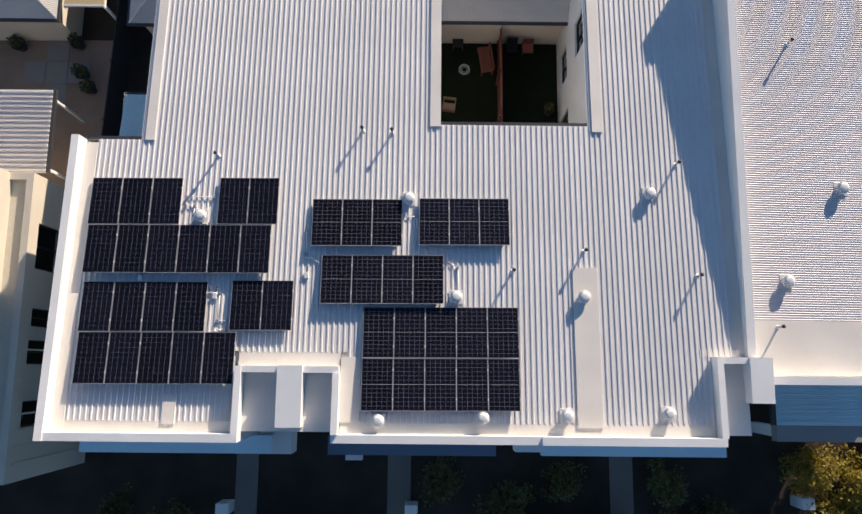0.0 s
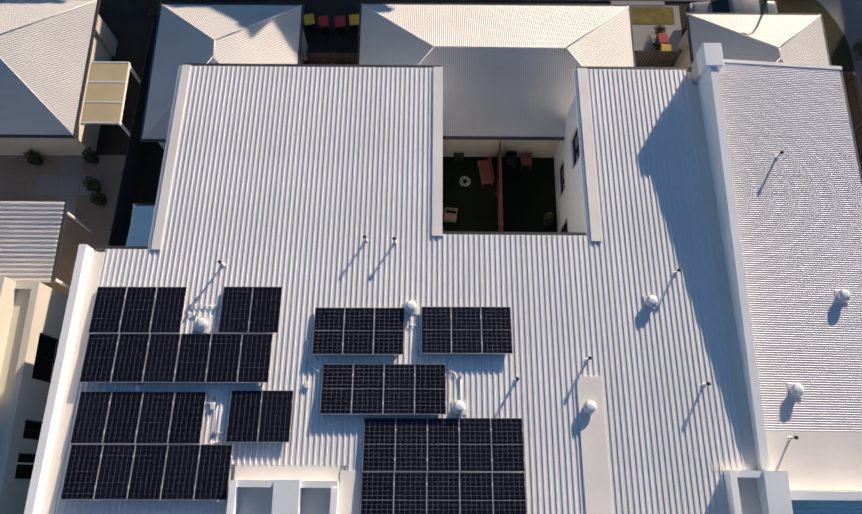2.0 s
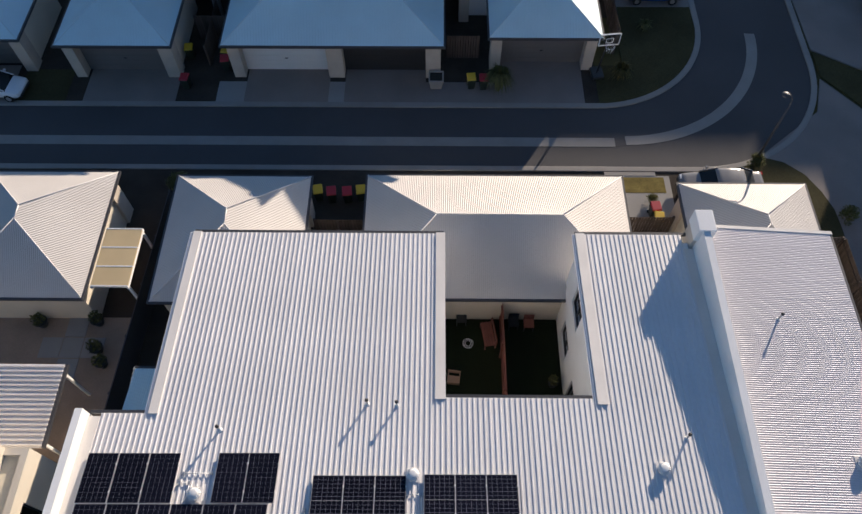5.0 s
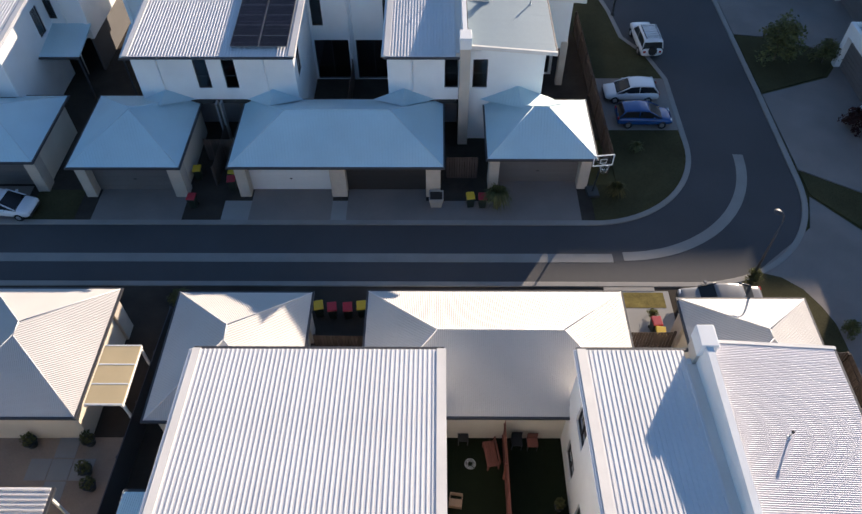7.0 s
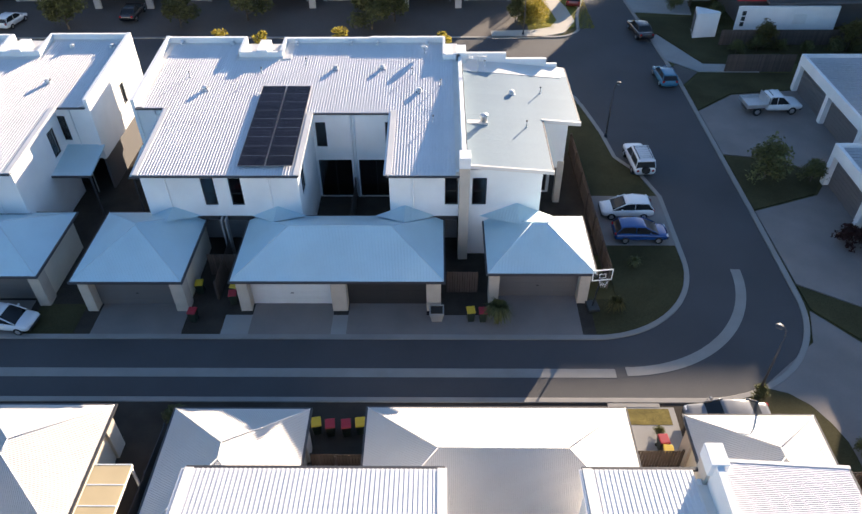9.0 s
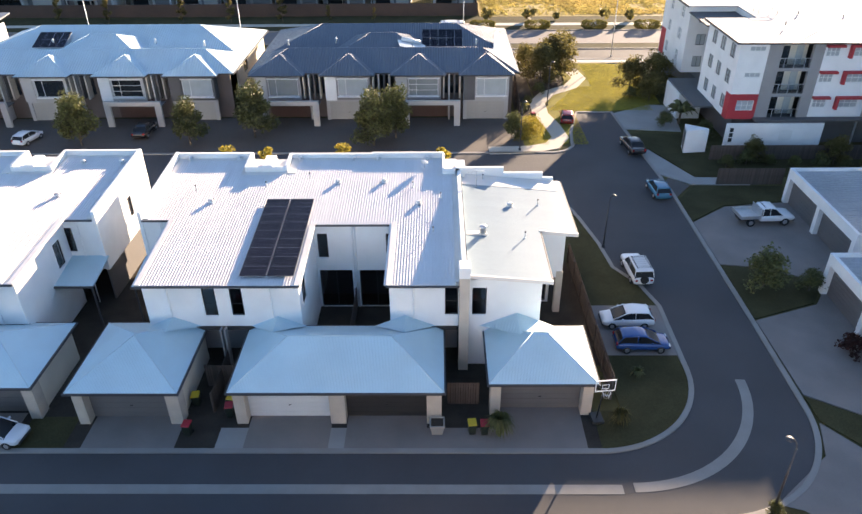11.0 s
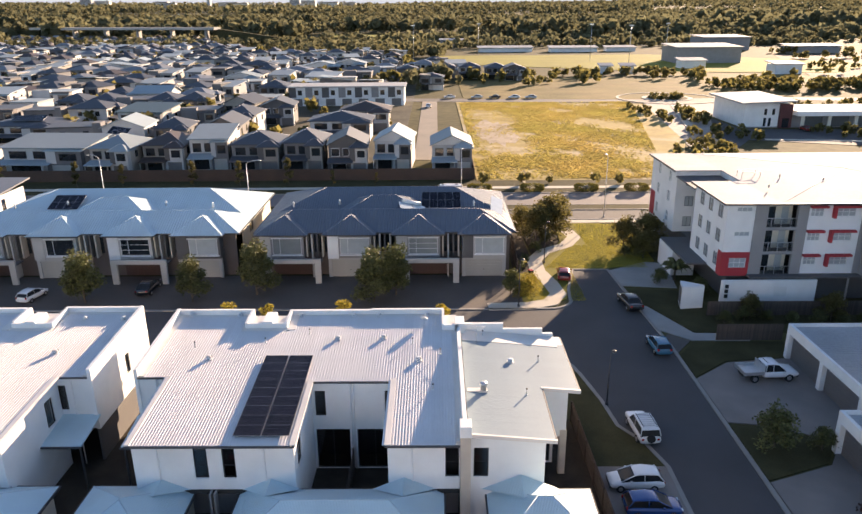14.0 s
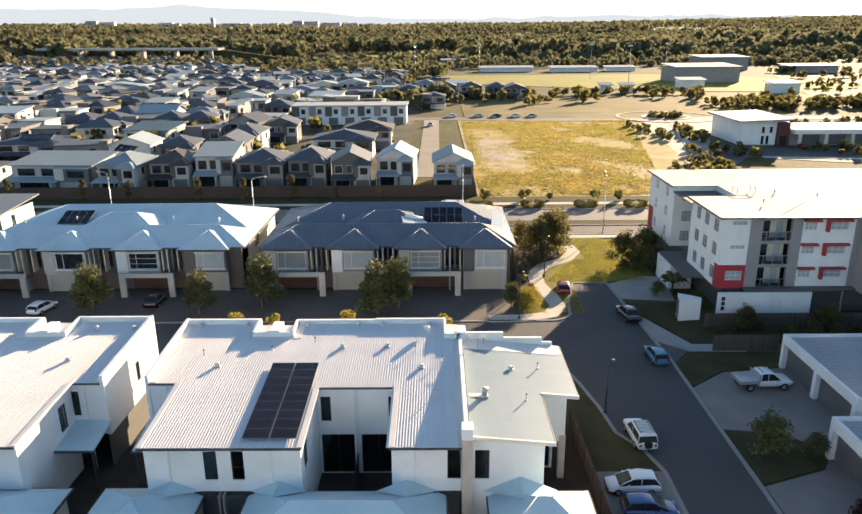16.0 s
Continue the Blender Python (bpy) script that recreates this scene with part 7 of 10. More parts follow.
P_WHITE, P_BLUE, P_SKY = paint("white_paint", (0.72, 0.73, 0.74)), paint("blue_paint", (0.010, 0.058, 0.21)), paint("light_blue_paint", (0.045, 0.17, 0.27))
P_BLACK, P_RED, P_GREY, P_SILVER = paint("black_paint", (0.02, 0.018, 0.02)), paint("red_paint", (0.26, 0.03, 0.025)), paint("grey_paint", (0.2, 0.195, 0.19)), paint("silver_paint", (0.48, 0.49, 0.5))
car(13.1, 39.6, 180, P_WHITE, "small white hatchback parked in the bay", z=0.03)
car(13.5, 37.0, 0, P_BLUE, "bright blue hatchback parked in the bay", z=0.03)
car(15.3, 45.9, 93, P_WHITE, "white four-wheel drive with a roof rack and spare wheel", "suv")
car(20.7, 59.9, 92, P_SKY, "sky-blue wagon parked by the kerb", "hatch")
car(20.7, 70.2, 96, P_BLACK, "black sedan parked by the kerb", "sedan", 0.0)
car(15.1, 78.8, 82, P_RED, "dark red hatchback at the street end", "hatch")
car(28.3, 54.2, 4, P_WHITE, "white utility truck with a flat metal tray", "ute", 0.03)
car(-25.25, 28.75, -6, P_WHITE, "white hatchback standing beside the lane", "hatch", 0.02)
car(-45.2, 72.9, 80, P_WHITE, "white hatchback parked before the townhouses", "hatch", 0.03)
car(-33.0, 75.0, 90, P_BLACK, "dark car in a driveway", "sedan", 0.03)
car(14.7, 21.9, 180, P_GREY, "grey sedan parked behind the end garage", "sedan", 0.0)
car(1.8, 118.6, 180, P_WHITE, "white van on the main road", "van", 0.0)
for x, y, h2, pm in ((15, 263, 175, P_SILVER), (21.5, 262.6, 175, P_BLACK), (28.5, 262, 175, P_WHITE), (34.5, 261.6, 175, P_SILVER), (5, 263.5, 175, P_WHITE), (-2.5, 238, 90, P_WHITE), (96, 185, 90, P_RED), (118, 178, 20, P_WHITE)):
    car(x, y, h2, pm, "distant parked car beside a suburban street", "sedan", 0.03)


# ---- bins, basketball hoop, lamps ----
def bin_at(x, y, lid, turn, label):
    b = thing("wheelie_bin", (x, y, 0.02), label, "wheelie bin", "wheelie bins")
    ORIGIN[b] = Vector((0, 0, 0))
    bm = bmesh.new()
    hexa(bm, [(-0.21, -0.22, 0.05), (0.21, -0.22, 0.05), (0.21, 0.24, 0.05), (-0.21, 0.24, 0.05), (-0.28, -0.3, 0.95), (0.28, -0.3, 0.95), (0.28, 0.34, 0.95), (-0.28, 0.34, 0.95)])
    bmesh.ops.bevel(bm, geom=list(bm.edges), offset=0.02, segments=1, affect="EDGES")
    part("body", bm, BIN_BODY, b)
    bm = bmesh.new()
    hexa(bm, [(-0.3, -0.34, 0.955), (0.3, -0.34, 0.955), (0.3, 0.36, 0.955), (-0.3, 0.36, 0.955), (-0.26, -0.28, 1.03), (0.26, -0.28, 1.03), (0.27, 0.32, 1.06), (-0.27, 0.32, 1.06)])
    bmesh.ops.bevel(bm, geom=list(bm.edges), offset=0.015, segments=1, affect="EDGES")
    part("lid", bm, lid, b)
    for sx in (-0.22, 0.22):
        part("wheel", tube(bmesh.new(), (sx - 0.025, 0.26, 0.1), (sx + 0.025, 0.26, 0.1), 0.1, sides=12), TYRE, b)
    part("handle", tube(bmesh.new(), (-0.24, 0.4, 0.93), (0.24, 0.4, 0.93), 0.018, sides=6), BIN_BODY, b)
    b.rotation_euler[2] = turn
    b.scale = (0.85, 0.85, 0.85)
    return b


RED_LABEL, YEL_LABEL = "dark wheelie bin with a red lid", "dark wheelie bin with a yellow lid"
for x, y, lid in ((1.95, 29.2, 1), (2.65, 29.15, 0), (-14.55, 31.5, 1), (-14.35, 29.1, 0), (-12.35, 31.3, 1), (-12.3, 30.6, 0), (-6.05, 21.3, 1), (-5.35, 21.2, 0), (-4.55, 21.2, 0), (-3.85, 21.3, 1), (11.03, 20.37, 0), (11.1, 19.75, 1)):
    bin_at(x, y, BIN_YELLOW if lid else BIN_RED, rng.uniform(-0.2, 0.2), YEL_LABEL if lid else RED_LABEL)
for x, y, lid in ((10.8, 82.0, 1), (11.2, 79, 0), (-5, 78.9, 1)):
    bin_at(x, y, BIN_YELLOW if lid else BIN_RED, 0.4, YEL_LABEL if lid else RED_LABEL)
q = thing("planter_tub", (-0.05, 29.35, 0.03), "square pale concrete planter filled with dark soil", "planter")
ORIGIN[q] = Vector((0, 0, 0))
bm = bmesh.new()
hexa(bm, [(-0.3, -0.3, 0), (0.3, -0.3, 0), (0.3, 0.3, 0), (-0.3, 0.3, 0), (-0.4, -0.4, 0.62), (0.4, -0.4, 0.62), (0.4, 0.4, 0.62), (-0.4, 0.4, 0.62)])
part("tub", bm, CONCRETE, q)
for s in ((-0.43, 0.43, -0.43, -0.35), (-0.43, 0.43, 0.35, 0.43), (-0.43, -0.35, -0.35, 0.35), (0.35, 0.43, -0.35, 0.35)):
    part("rim", soft_box(*s, 0.62, 0.74, 0.015, 1), CONCRETE, q)
part("soil", boxed((-0.35, 0.35, -0.35, 0.35, 0.624, 0.66)), SOIL_AND_SHADE, q)
hoop = thing("basketball_hoop", (9.35, 29.75, 0.02), "portable basketball hoop with a clear backboard", "basketball hoop")
ORIGIN[hoop] = Vector((0, 0, 0))
part("base", soft_box(-0.35, 0.35, 0.1, 1.0, 0, 0.2, 0.05, 2), DARK_PLASTIC, hoop)
part("pole", tube(bmesh.new(), (0, 0.55, 0.15), (0, 0.1, 3.0), 0.05), DARK_PLASTIC, hoop)
bb = part("backboard", boxed((-0.55, 0.55, -0.01, 0.01, 2.75, 3.45)), GLASS, hoop)
part("frame", boxed((-0.58, 0.58, -0.03, 0.03, 3.45, 3.5), (-0.58, 0.58, -0.03, 0.03, 2.7, 2.75), (-0.58, -0.54, -0.03, 0.03, 2.75, 3.45), (0.54, 0.58, -0.03, 0.03, 2.75, 3.45), (-0.2, 0.2, -0.035, -0.02, 3.18, 3.21), (-0.2, 0.2, -0.035, -0.02, 2.9, 2.93), (-0.2, -0.17, -0.035, -0.02, 2.93, 3.18), (0.17, 0.2, -0.035, -0.02, 2.93, 3.18)), RENDER_WHITE, bb)
bm = bmesh.new()
ring = arc(0, -0.28, 0.23, 0, 360, 18)
for a, b in zip(ring, ring[1:]):
    tube(bm, (*a, 2.85), (*b, 2.85), 0.012, sides=5)
for k in range(9):
    a = 2 * math.pi * k / 9
    tube(bm, (0.23 * math.cos(a), -0.28 + 0.23 * math.sin(a), 2.85), (0.13 * math.cos(a + 0.3), -0.28 + 0.13 * math.sin(a + 0.3), 2.45), 0.008, sides=4)
part("ring_and_net", bm, RENDER_WHITE, hoop)
hoop.rotation_euler[2] = 0.12


def lamp(x, y, h, turn, arm=1.2, dark=True, label="slender dark street lamp with a curved arm"):
    m = GUTTER if dark else METAL
    l = thing("street_lamp", (x, y, 0), label, "street lamp", "street lamps")
    ORIGIN[l] = Vector((0, 0, 0))
    part("pole", tube(bmesh.new(), (0, 0, 0), (0, 0, h - 0.5), 0.075, 0.045), m, l)
    bm = bmesh.new()
    pts = [(0, 0, h - 0.5), (arm * 0.12, 0, h - 0.2), (arm * 0.45, 0, h), (arm, 0, h + 0.02)]
    for a, b in zip(pts, pts[1:]):
        tube(bm, a, b, 0.04, 0.035)
    part("arm", bm, m, l)
    part("head", lathe(bmesh.new(), (arm, 0, h - 0.08), [(0.04, 0.0), (0.2, 0.02), (0.21, 0.06), (0.12, 0.12), (0.02, 0.14)], 16), m, l)
    part("lens", lathe(bmesh.new(), (arm, 0, h - 0.12), [(0.02, 0.0), (0.15, 0.02), (0.17, 0.05)], 14), WHITE_PLASTIC, l)
    part("base_cover", lathe(bmesh.new(), (0, 0, 0), [(0.14, 0), (0.13, 0.25), (0.08, 0.3)], 12), m, l)
    l.rotation_euler[2] = turn
    return l


lamp(17.0, 23.8, 5.0, 2.6, 0.4)
lamp(13.6, 49.9, 4.7, 0.5, 0.4)
lamp(8.75, 70.0, 5.4, 0.2, 0.3)
lamp(13.5, 83.9, 5.4, 0.2, 0.3)
lamp(25.7, 104.8, 9.5, 1.57, 1.5, False, "tall galvanised street lamp on the main road")
lamp(-28.0, 102.5, 9.5, 0.3, 2.0, False, "tall galvanised street lamp on the main road")
lamp(-49.6, 102.5, 10.5, 2.9, 1.8, False, "tall galvanised street lamp on the main road")
lamp(4.0, 110.5, 9.5, 1.57, 1.0, False, "tall galvanised street lamp in the median")


# ---- the townhouse terraces along the second street ----
def terrace(x0, x1, y0, bays, roof_mats, label):
    """A two-storey terrace facing south: bays under small hips, garages below, two parallel hipped roofs behind.
    bays: (west edge, wall, side panel, glass, bars)."""
    t = thing("terrace", ((x0 + x1) / 2, y0 + 8, 0), label, "townhouses", "terraces")
    z1 = 5.5
    part("wall", wall_run(bmesh.new(), 0, x0 + 0.6, x1 - 0.6, y0 + 1.6, y0 + 1.85, 0, z1), WALL_BROWN, t)
    part("wall", wall_run(bmesh.new(), 1, y0 + 1.85, y0 + 19.6, x0 + 0.6, x0 + 0.85, 0, z1), RENDER_CREAM, t)
    part("wall", wall_run(bmesh.new(), 1, y0 + 5.2, y0 + 19.6, x1 - 0.85, x1 - 0.6, 0, z1, [(y0 + 8, y0 + 10, 3.3, 4.6)]), RENDER_CREAM, t)
    part("wall", wall_run(bmesh.new(), 1, y0 + 1.85, y0 + 5.2, x1 - 2.1, x1 - 1.85, 0, z1), WALL_BROWN, t)
    part("wall", wall_run(bmesh.new(), 0, x0 + 0.6, x1 - 0.6, y0 + 19.6, y0 + 19.85, 0, z1), RENDER_CREAM, t)
    window(t, 1, y0 + 8, y0 + 10, 3.3, 4.6, x1 - 0.73, 0.1)
    for k, (bx0, wall_mat, side_mat, pane, bars) in enumerate(bays):
        bx1 = bx0 + 5.2
        wx0, wx1 = bx0 + 1.5, bx1 - 0.3
        bay = part("bay", wall_run(bmesh.new(), 0, bx0, bx1, y0 + 0.35, y0 + 0.55, 2.5, 5.38, [(wx0, wx1, 2.95, 4.95)]), wall_mat, t)
        part("bay_side", boxed((bx0, bx0 + 0.2, y0 + 0.55, y0 + 1.6, 2.5, 5.38)), wall_mat, bay)
        part("bay_side", boxed((bx1 - 0.2, bx1, y0 + 0.55, y0 + 1.6, 2.5, 5.38)), wall_mat, bay)
        part("bay_floor", boxed((bx0 + 0.2, bx1 - 0.2, y0 + 0.55, y0 + 1.3, 2.5, 2.6)), wall_mat, bay)
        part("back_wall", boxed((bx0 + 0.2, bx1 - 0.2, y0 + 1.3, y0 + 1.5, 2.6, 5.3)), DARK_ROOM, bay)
        part("side_panel", boxed((bx0 + 0.03, bx0 + 1.3, y0 + 0.25, y0 + 0.35, 2.46, 5.3)), side_mat, bay)
        part("sill", boxed((wx0 - 0.1, wx1 + 0.12, y0 + 0.18, y0 + 0.38, 2.82, 2.94)), RENDER_WHITE, bay)
        part("head_trim", boxed((wx0 - 0.1, wx1 + 0.12, y0 + 0.16, y0 + 0.38, 4.96, 5.08)), RENDER_WHITE, bay)
        window(t, 0, wx0, wx1, 2.95, 4.95, y0 + 0.45, 0.1, FRAME_WHITE, pane, bars)
        part("curtain", boxed((wx1 - 0.85, wx1 - 0.08, y0 + 0.56, y0 + 0.6, 2.96, 4.94)), RENDER_DARK if k % 2 else RENDER_GREY, bay)
        # blades and slot windows between this bay and the next
        for q in range(4):
            cx = bx1 + 0.25 + 0.62 * q
            if cx + 0.2 > x1 - 1.9:
                break
            part("blade", boxed((cx, cx + 0.16, y0 + 0.5, y0 + 1.6, 0.0 if q == 1 else 2.6, 5.35)), (PILLAR, LIGHT_GREY, RENDER_DARK, PILLAR)[q], t)
            part("slot_window", boxed((cx + 0.2, cx + 0.56, y0 + 1.52, y0 + 1.6, 2.9, 5.0)), DARK_GLASS, t)
        if k % 2 == 0:
            portal = part("portal", wall_run(bmesh.new(), 0, bx0 + 0.9, bx0 + 7.4, y0 - 1.6, y0 - 1.25, 0, 3.0, [(bx0 + 1.6, bx0 + 6.7, -1, 2.5)]), LIGHT_GREY, t)
            part("portal_roof", boxed((bx0 + 0.9, bx0 + 7.4, y0 - 1.25, y0 + 0.3, 2.3, 2.44)), RENDER_DARK, portal)
            garage_door(t, bx0 + 1.2, bx0 + 5.9, y0 + 1.56, 2.3, DOOR_BROWN, -1)
        else:
            garage_door(t, bx0 + 0.4, bx1 - 0.4, y0 + 0.75, 2.2, DOOR_CREAM, -1)
            part("pier", wall_run(bmesh.new(), 0, bx0, bx1, y0 + 0.56, y0 + 0.9, 0, 2.495, [(bx0 + 0.4, bx1 - 0.4, -1, 2.2)]), LIGHT_GREY, t)
        hip_roof(t, bx0 - 0.5, bx1 + 0.5, y0 - 0.1, y0 + 6.3, z1, 1.6, roof_mats, name="bay_roof")
    hip_roof(t, x0, x1, y0 + 0.9, y0 + 9.0, z1, 1.75, roof_mats)
    hip_roof(t, x0, x1, y0 + 6.5, y0 + 20.4, z1, 2.5, roof_mats)
    m = (x0 + x1) / 2
    hip_roof(t, m - 6.5, m + 5.5, y0 + 4.5, y0 + 13.4, z1 + 0.6, 1.9, roof_mats, name="cross_roof", gutter=False)
    for k in range(5):
        px = x0 + (x1 - x0) * (k + 0.6) / 5.4
        part("roof_cap", lathe(bmesh.new(), (px, y0 + 8.2 + (k % 2), z1 + 1.2), [(0.12, 0), (0.12, 0.5), (0.16, 0.55), (0.05, 0.7)], 10), WHITE_PLASTIC, t)
    return t


LIGHT_GREY = material("light_grey_render", (0.46, 0.45, 0.435), 0.85, 0.0, 0.08, 1.8, 0.04, 90)
DOOR_CREAM = material("cream_garage_door", (0.42, 0.40, 0.36), 0.5, 0.0, 0.06, 1.0)
GREY_BLIND = material("grey_blind_behind_glass", (0.24, 0.26, 0.26), 0.15, 0.0, 0.1, 1.0, 0.0, spec=0.8)
ONE_BAR, GRID_BARS = (0.26,), (0.26, ("h", 0.33), ("h", 0.66))
DARK_BLUE_X = corrugated("slate_roof_across", (0.12, 0.145, 0.18), 0, 0.3, 0.03, 0.5, 0.1)
DARK_BLUE_Y = corrugated("slate_roof_along", (0.12, 0.145, 0.18), 1, 0.3, 0.03, 0.5, 0.1)
TERRACE_X, TERRACE_Y = corrugated("pale_terrace_across", (0.50, 0.615, 0.66), 0, 0.3, 0.02), corrugated("pale_terrace_along", (0.50, 0.615, 0.66), 1, 0.3, 0.02)
terrace(-21.6, 9.3, 78.7, ((-20.9, RENDER_GREY, LIGHT_GREY, GREY_BLIND, ONE_BAR), (-12.9, RENDER_GREY, RENDER_WHITE, PALE_GLASS, ONE_BAR), (-4.8, RENDER_GREY, LIGHT_GREY, GREY_BLIND, GRID_BARS), (3.0, LIGHT_GREY, RENDER_DARK, PALE_GLASS, ONE_BAR)), (DARK_BLUE_X, DARK_BLUE_Y), "two-storey terrace under dark slate-grey hipped roofs")
terrace(-57.6, -23.4, 78.7, ((-56.6, RENDER_GREY, RENDER_DARK, GREY_BLIND, ONE_BAR), (-47.8, LIGHT_GREY, LIGHT_GREY, DARK_GLASS, ONE_BAR), (-38.9, LIGHT_GREY, RENDER_WHITE, DARK_GLASS, GRID_BARS), (-30.8, RENDER_DARK, RENDER_DARK, PALE_GLASS, ONE_BAR)), (TERRACE_X, TERRACE_Y), "two-storey terrace under pale blue-white hipped roofs")


def roof_panels_on_terrace(cx, cy, cz, cols, rows, rx, ry, rz, kind="full", step=(0.985, 1.62)):
    solar_array(kind, [pose(cx, cy, cz, rx, ry, rz) @ pose((i - (cols - 1) / 2) * step[0], (j - (rows - 1) / 2) * step[1], 0) for i in range(cols) for j in range(rows)], "dark solar panels on a hipped terrace roof")


roof_panels_on_terrace(0.6, 87.4, 7.35, 5, 2, 24, 0, 0)
roof_panels_on_terrace(-47.8, 88.4, 7.1, 4, 2, 20, 0, 0)
for m in (pose(-3.0, 85.0, 7.0, 8, 14, 12),):
    s = thing("solar_heater", (0, 0, 0), "pale solar water heater panels on the slate roof", "solar heater")
    part("absorber", boxed((-1.7, -0.05, -1.0, 1.0, 0.05, 0.13), (0.05, 1.7, -1.0, 1.0, 0.05, 0.13)), PALE_GLASS, s)
    part("tank", tube(bmesh.new(), (-1.2, 1.15, 0.25), (1.2, 1.15, 0.25), 0.25, sides=14), WHITE_PLASTIC, s)
    s.matrix_basis = m
s = thing("roof_panel_strip", (0, 0, 0), "long pale pool heating strip on the roof edge", "solar heater")
part("absorber", boxed((-0.8, 0.8, -3.6, 3.6, 0.05, 0.12)), PALE_GLASS, s)
s.matrix_basis = pose(7.6, 87.0, 6.35, 6, 20, -3)
# the house at the western end of the street
w = thing("corner_house", (-68, 112, 0), "white two-storey house with a dark solar roof", "house")
bm = bmesh.new()
wall_run(bm, 0, -84, -62.5, 92.0, 92.25, 0, 5.6, [(-72, -70, 3.4, 4.8), (-68, -66.6, 3.4, 4.9)])
wall_run(bm, 1, 92.25, 104, -62.75, -62.5, 0, 5.6, [(94.5, 95.5, 3.2, 5.0), (98, 99, 3.2, 5.0)])
part("wall", bm, RENDER_WHITE, w)
for a, b in ((-72, -70), (-68, -66.6)):
    window(w, 0, a, b, 3.4, 4.8, 92.12, 0.1)
for a, b in ((94.5, 95.5), (98, 99)):
    window(w, 1, a, b, 3.2, 5.0, -62.62, 0.1)
bm = bmesh.new()
hexa(bm, [(-85, 91.3, 5.6), (-61.7, 91.3, 5.6), (-61.7, 104.8, 6.6), (-85, 104.8, 6.6), (-85, 91.3, 5.8), (-61.7, 91.3, 5.8), (-61.7, 104.8, 6.8), (-85, 104.8, 6.8)])
part("roof", bm, ROOF_MID, w)


# ---- apartment block ----
ap = thing("apartment_block", (44, 83, 0), "four-storey white apartment block with grey and red panels", "apartment block")
A0, A1, B0, B1, TOP = 30.2, 62.0, 70.9, 97.0, 11.15


def FL(s):
    """Height of an upper floor."""
    return 0.45 + 2.65 * s


west_holes = [(y, y + 1.3, FL(s) + 0.7, FL(s) + 2.1) for s in (1, 2, 3) for y in (72.0, 74.8, 77.4)]
bm = bmesh.new()
wall_run(bm, 1, B0 + 0.3, 80.0, A0, A0 + 0.3, FL(1), TOP, west_holes)
part("west_wall", bm, RENDER_WHITE, ap)
bm = bmesh.new()
wall_run(bm, 0, A0, A0 + 5.6, 80.0, 80.3, FL(1), TOP)
part("recess_wall", bm, RENDER_WHITE, ap)
bm = bmesh.new()
wall_run(bm, 1, 80.3, 87.0, A0 + 5.3, A0 + 5.6, FL(1), TOP, [(83.2, 84.5, FL(s) + 0.7, FL(s) + 2.1) for s in (1, 2, 3)])
part("recess_wall", bm, RENDER_WHITE, ap)
bm = bmesh.new()
far_holes = [(y, y + 1.2, FL(s) + 0.7, FL(s) + 2.1) for s in (1, 2, 3) for y in (89.2, 93.6)]
wall_run(bm, 1, 87.3, B1, A0, A0 + 0.3, FL(1), TOP, far_holes)
part("west_wall", bm, RENDER_WHITE, ap)
bm = bmesh.new()
back_holes = [(31.4, 32.5, FL(s) + 0.7, FL(s) + 2.0) for s in (1, 2, 3)]
wall_run(bm, 0, A0, A0 + 5.6, 87.0, 87.3, FL(1), TOP, back_holes)
for a, b, z0, z1 in back_holes:
    window(ap, 0, a, b, z0, z1, 87.1, 0.1, FRAME_DARK, PALE_GLASS, (0.5,))
part("recess_wall", bm, RENDER_WHITE, ap)
south_holes = [(31.2, 32.8, FL(s) + 1.75, FL(s) + 2.25) for s in (2, 3)] + [(31.0, 32.8, FL(1) + 0.9, FL(1) + 2.0)]
bm = wall_run(bmesh.new(), 0, A0, 33.1, B0, B0 + 0.3, FL(2), TOP, south_holes[:2])
part("south_wall", bm, RENDER_WHITE, ap)
bm = wall_run(bmesh.new(), 0, A0 - 0.05, 33.1, B0 - 0.05, B0 + 0.3, FL(1), FL(2), south_holes[2:])
part("red_panel", bm, RENDER_RED, ap, "dark red rendered panel")
part("red_panel", boxed((A0 - 0.06, A0, B0 + 0.3, 71.95, FL(1), FL(2))), RENDER_RED, ap, "dark red rendered panel")
part("red_panel", boxed((A0 - 0.06, A0, 95.2, B1, FL(1), FL(2) + 0.6)), RENDER_RED, ap, "dark red rendered panel")
for y0, y1, z0, z1 in west_holes + far_holes:
    window(ap, 1, y0, y1, z0, z1, A0 + 0.12, 0.1, FRAME_WHITE if y0 > 80 else FRAME_DARK, PALE_GLASS, (0.5, ("h", 0.5)))
for s in (1, 2, 3):
    window(ap, 1, 83.2, 84.5, FL(s) + 0.7, FL(s) + 2.1, A0 + 5.42, 0.1, FRAME_DARK, PALE_GLASS, (0.5,))
for a, b, z0, z1 in south_holes:
    window(ap, 0, a, b, z0, z1, B0 + 0.1, 0.1, FRAME_WHITE, PALE_GLASS, (0.33, 0.66, ("h", 0.5)) if z1 - z0 > 1 else (0.33, 0.66))


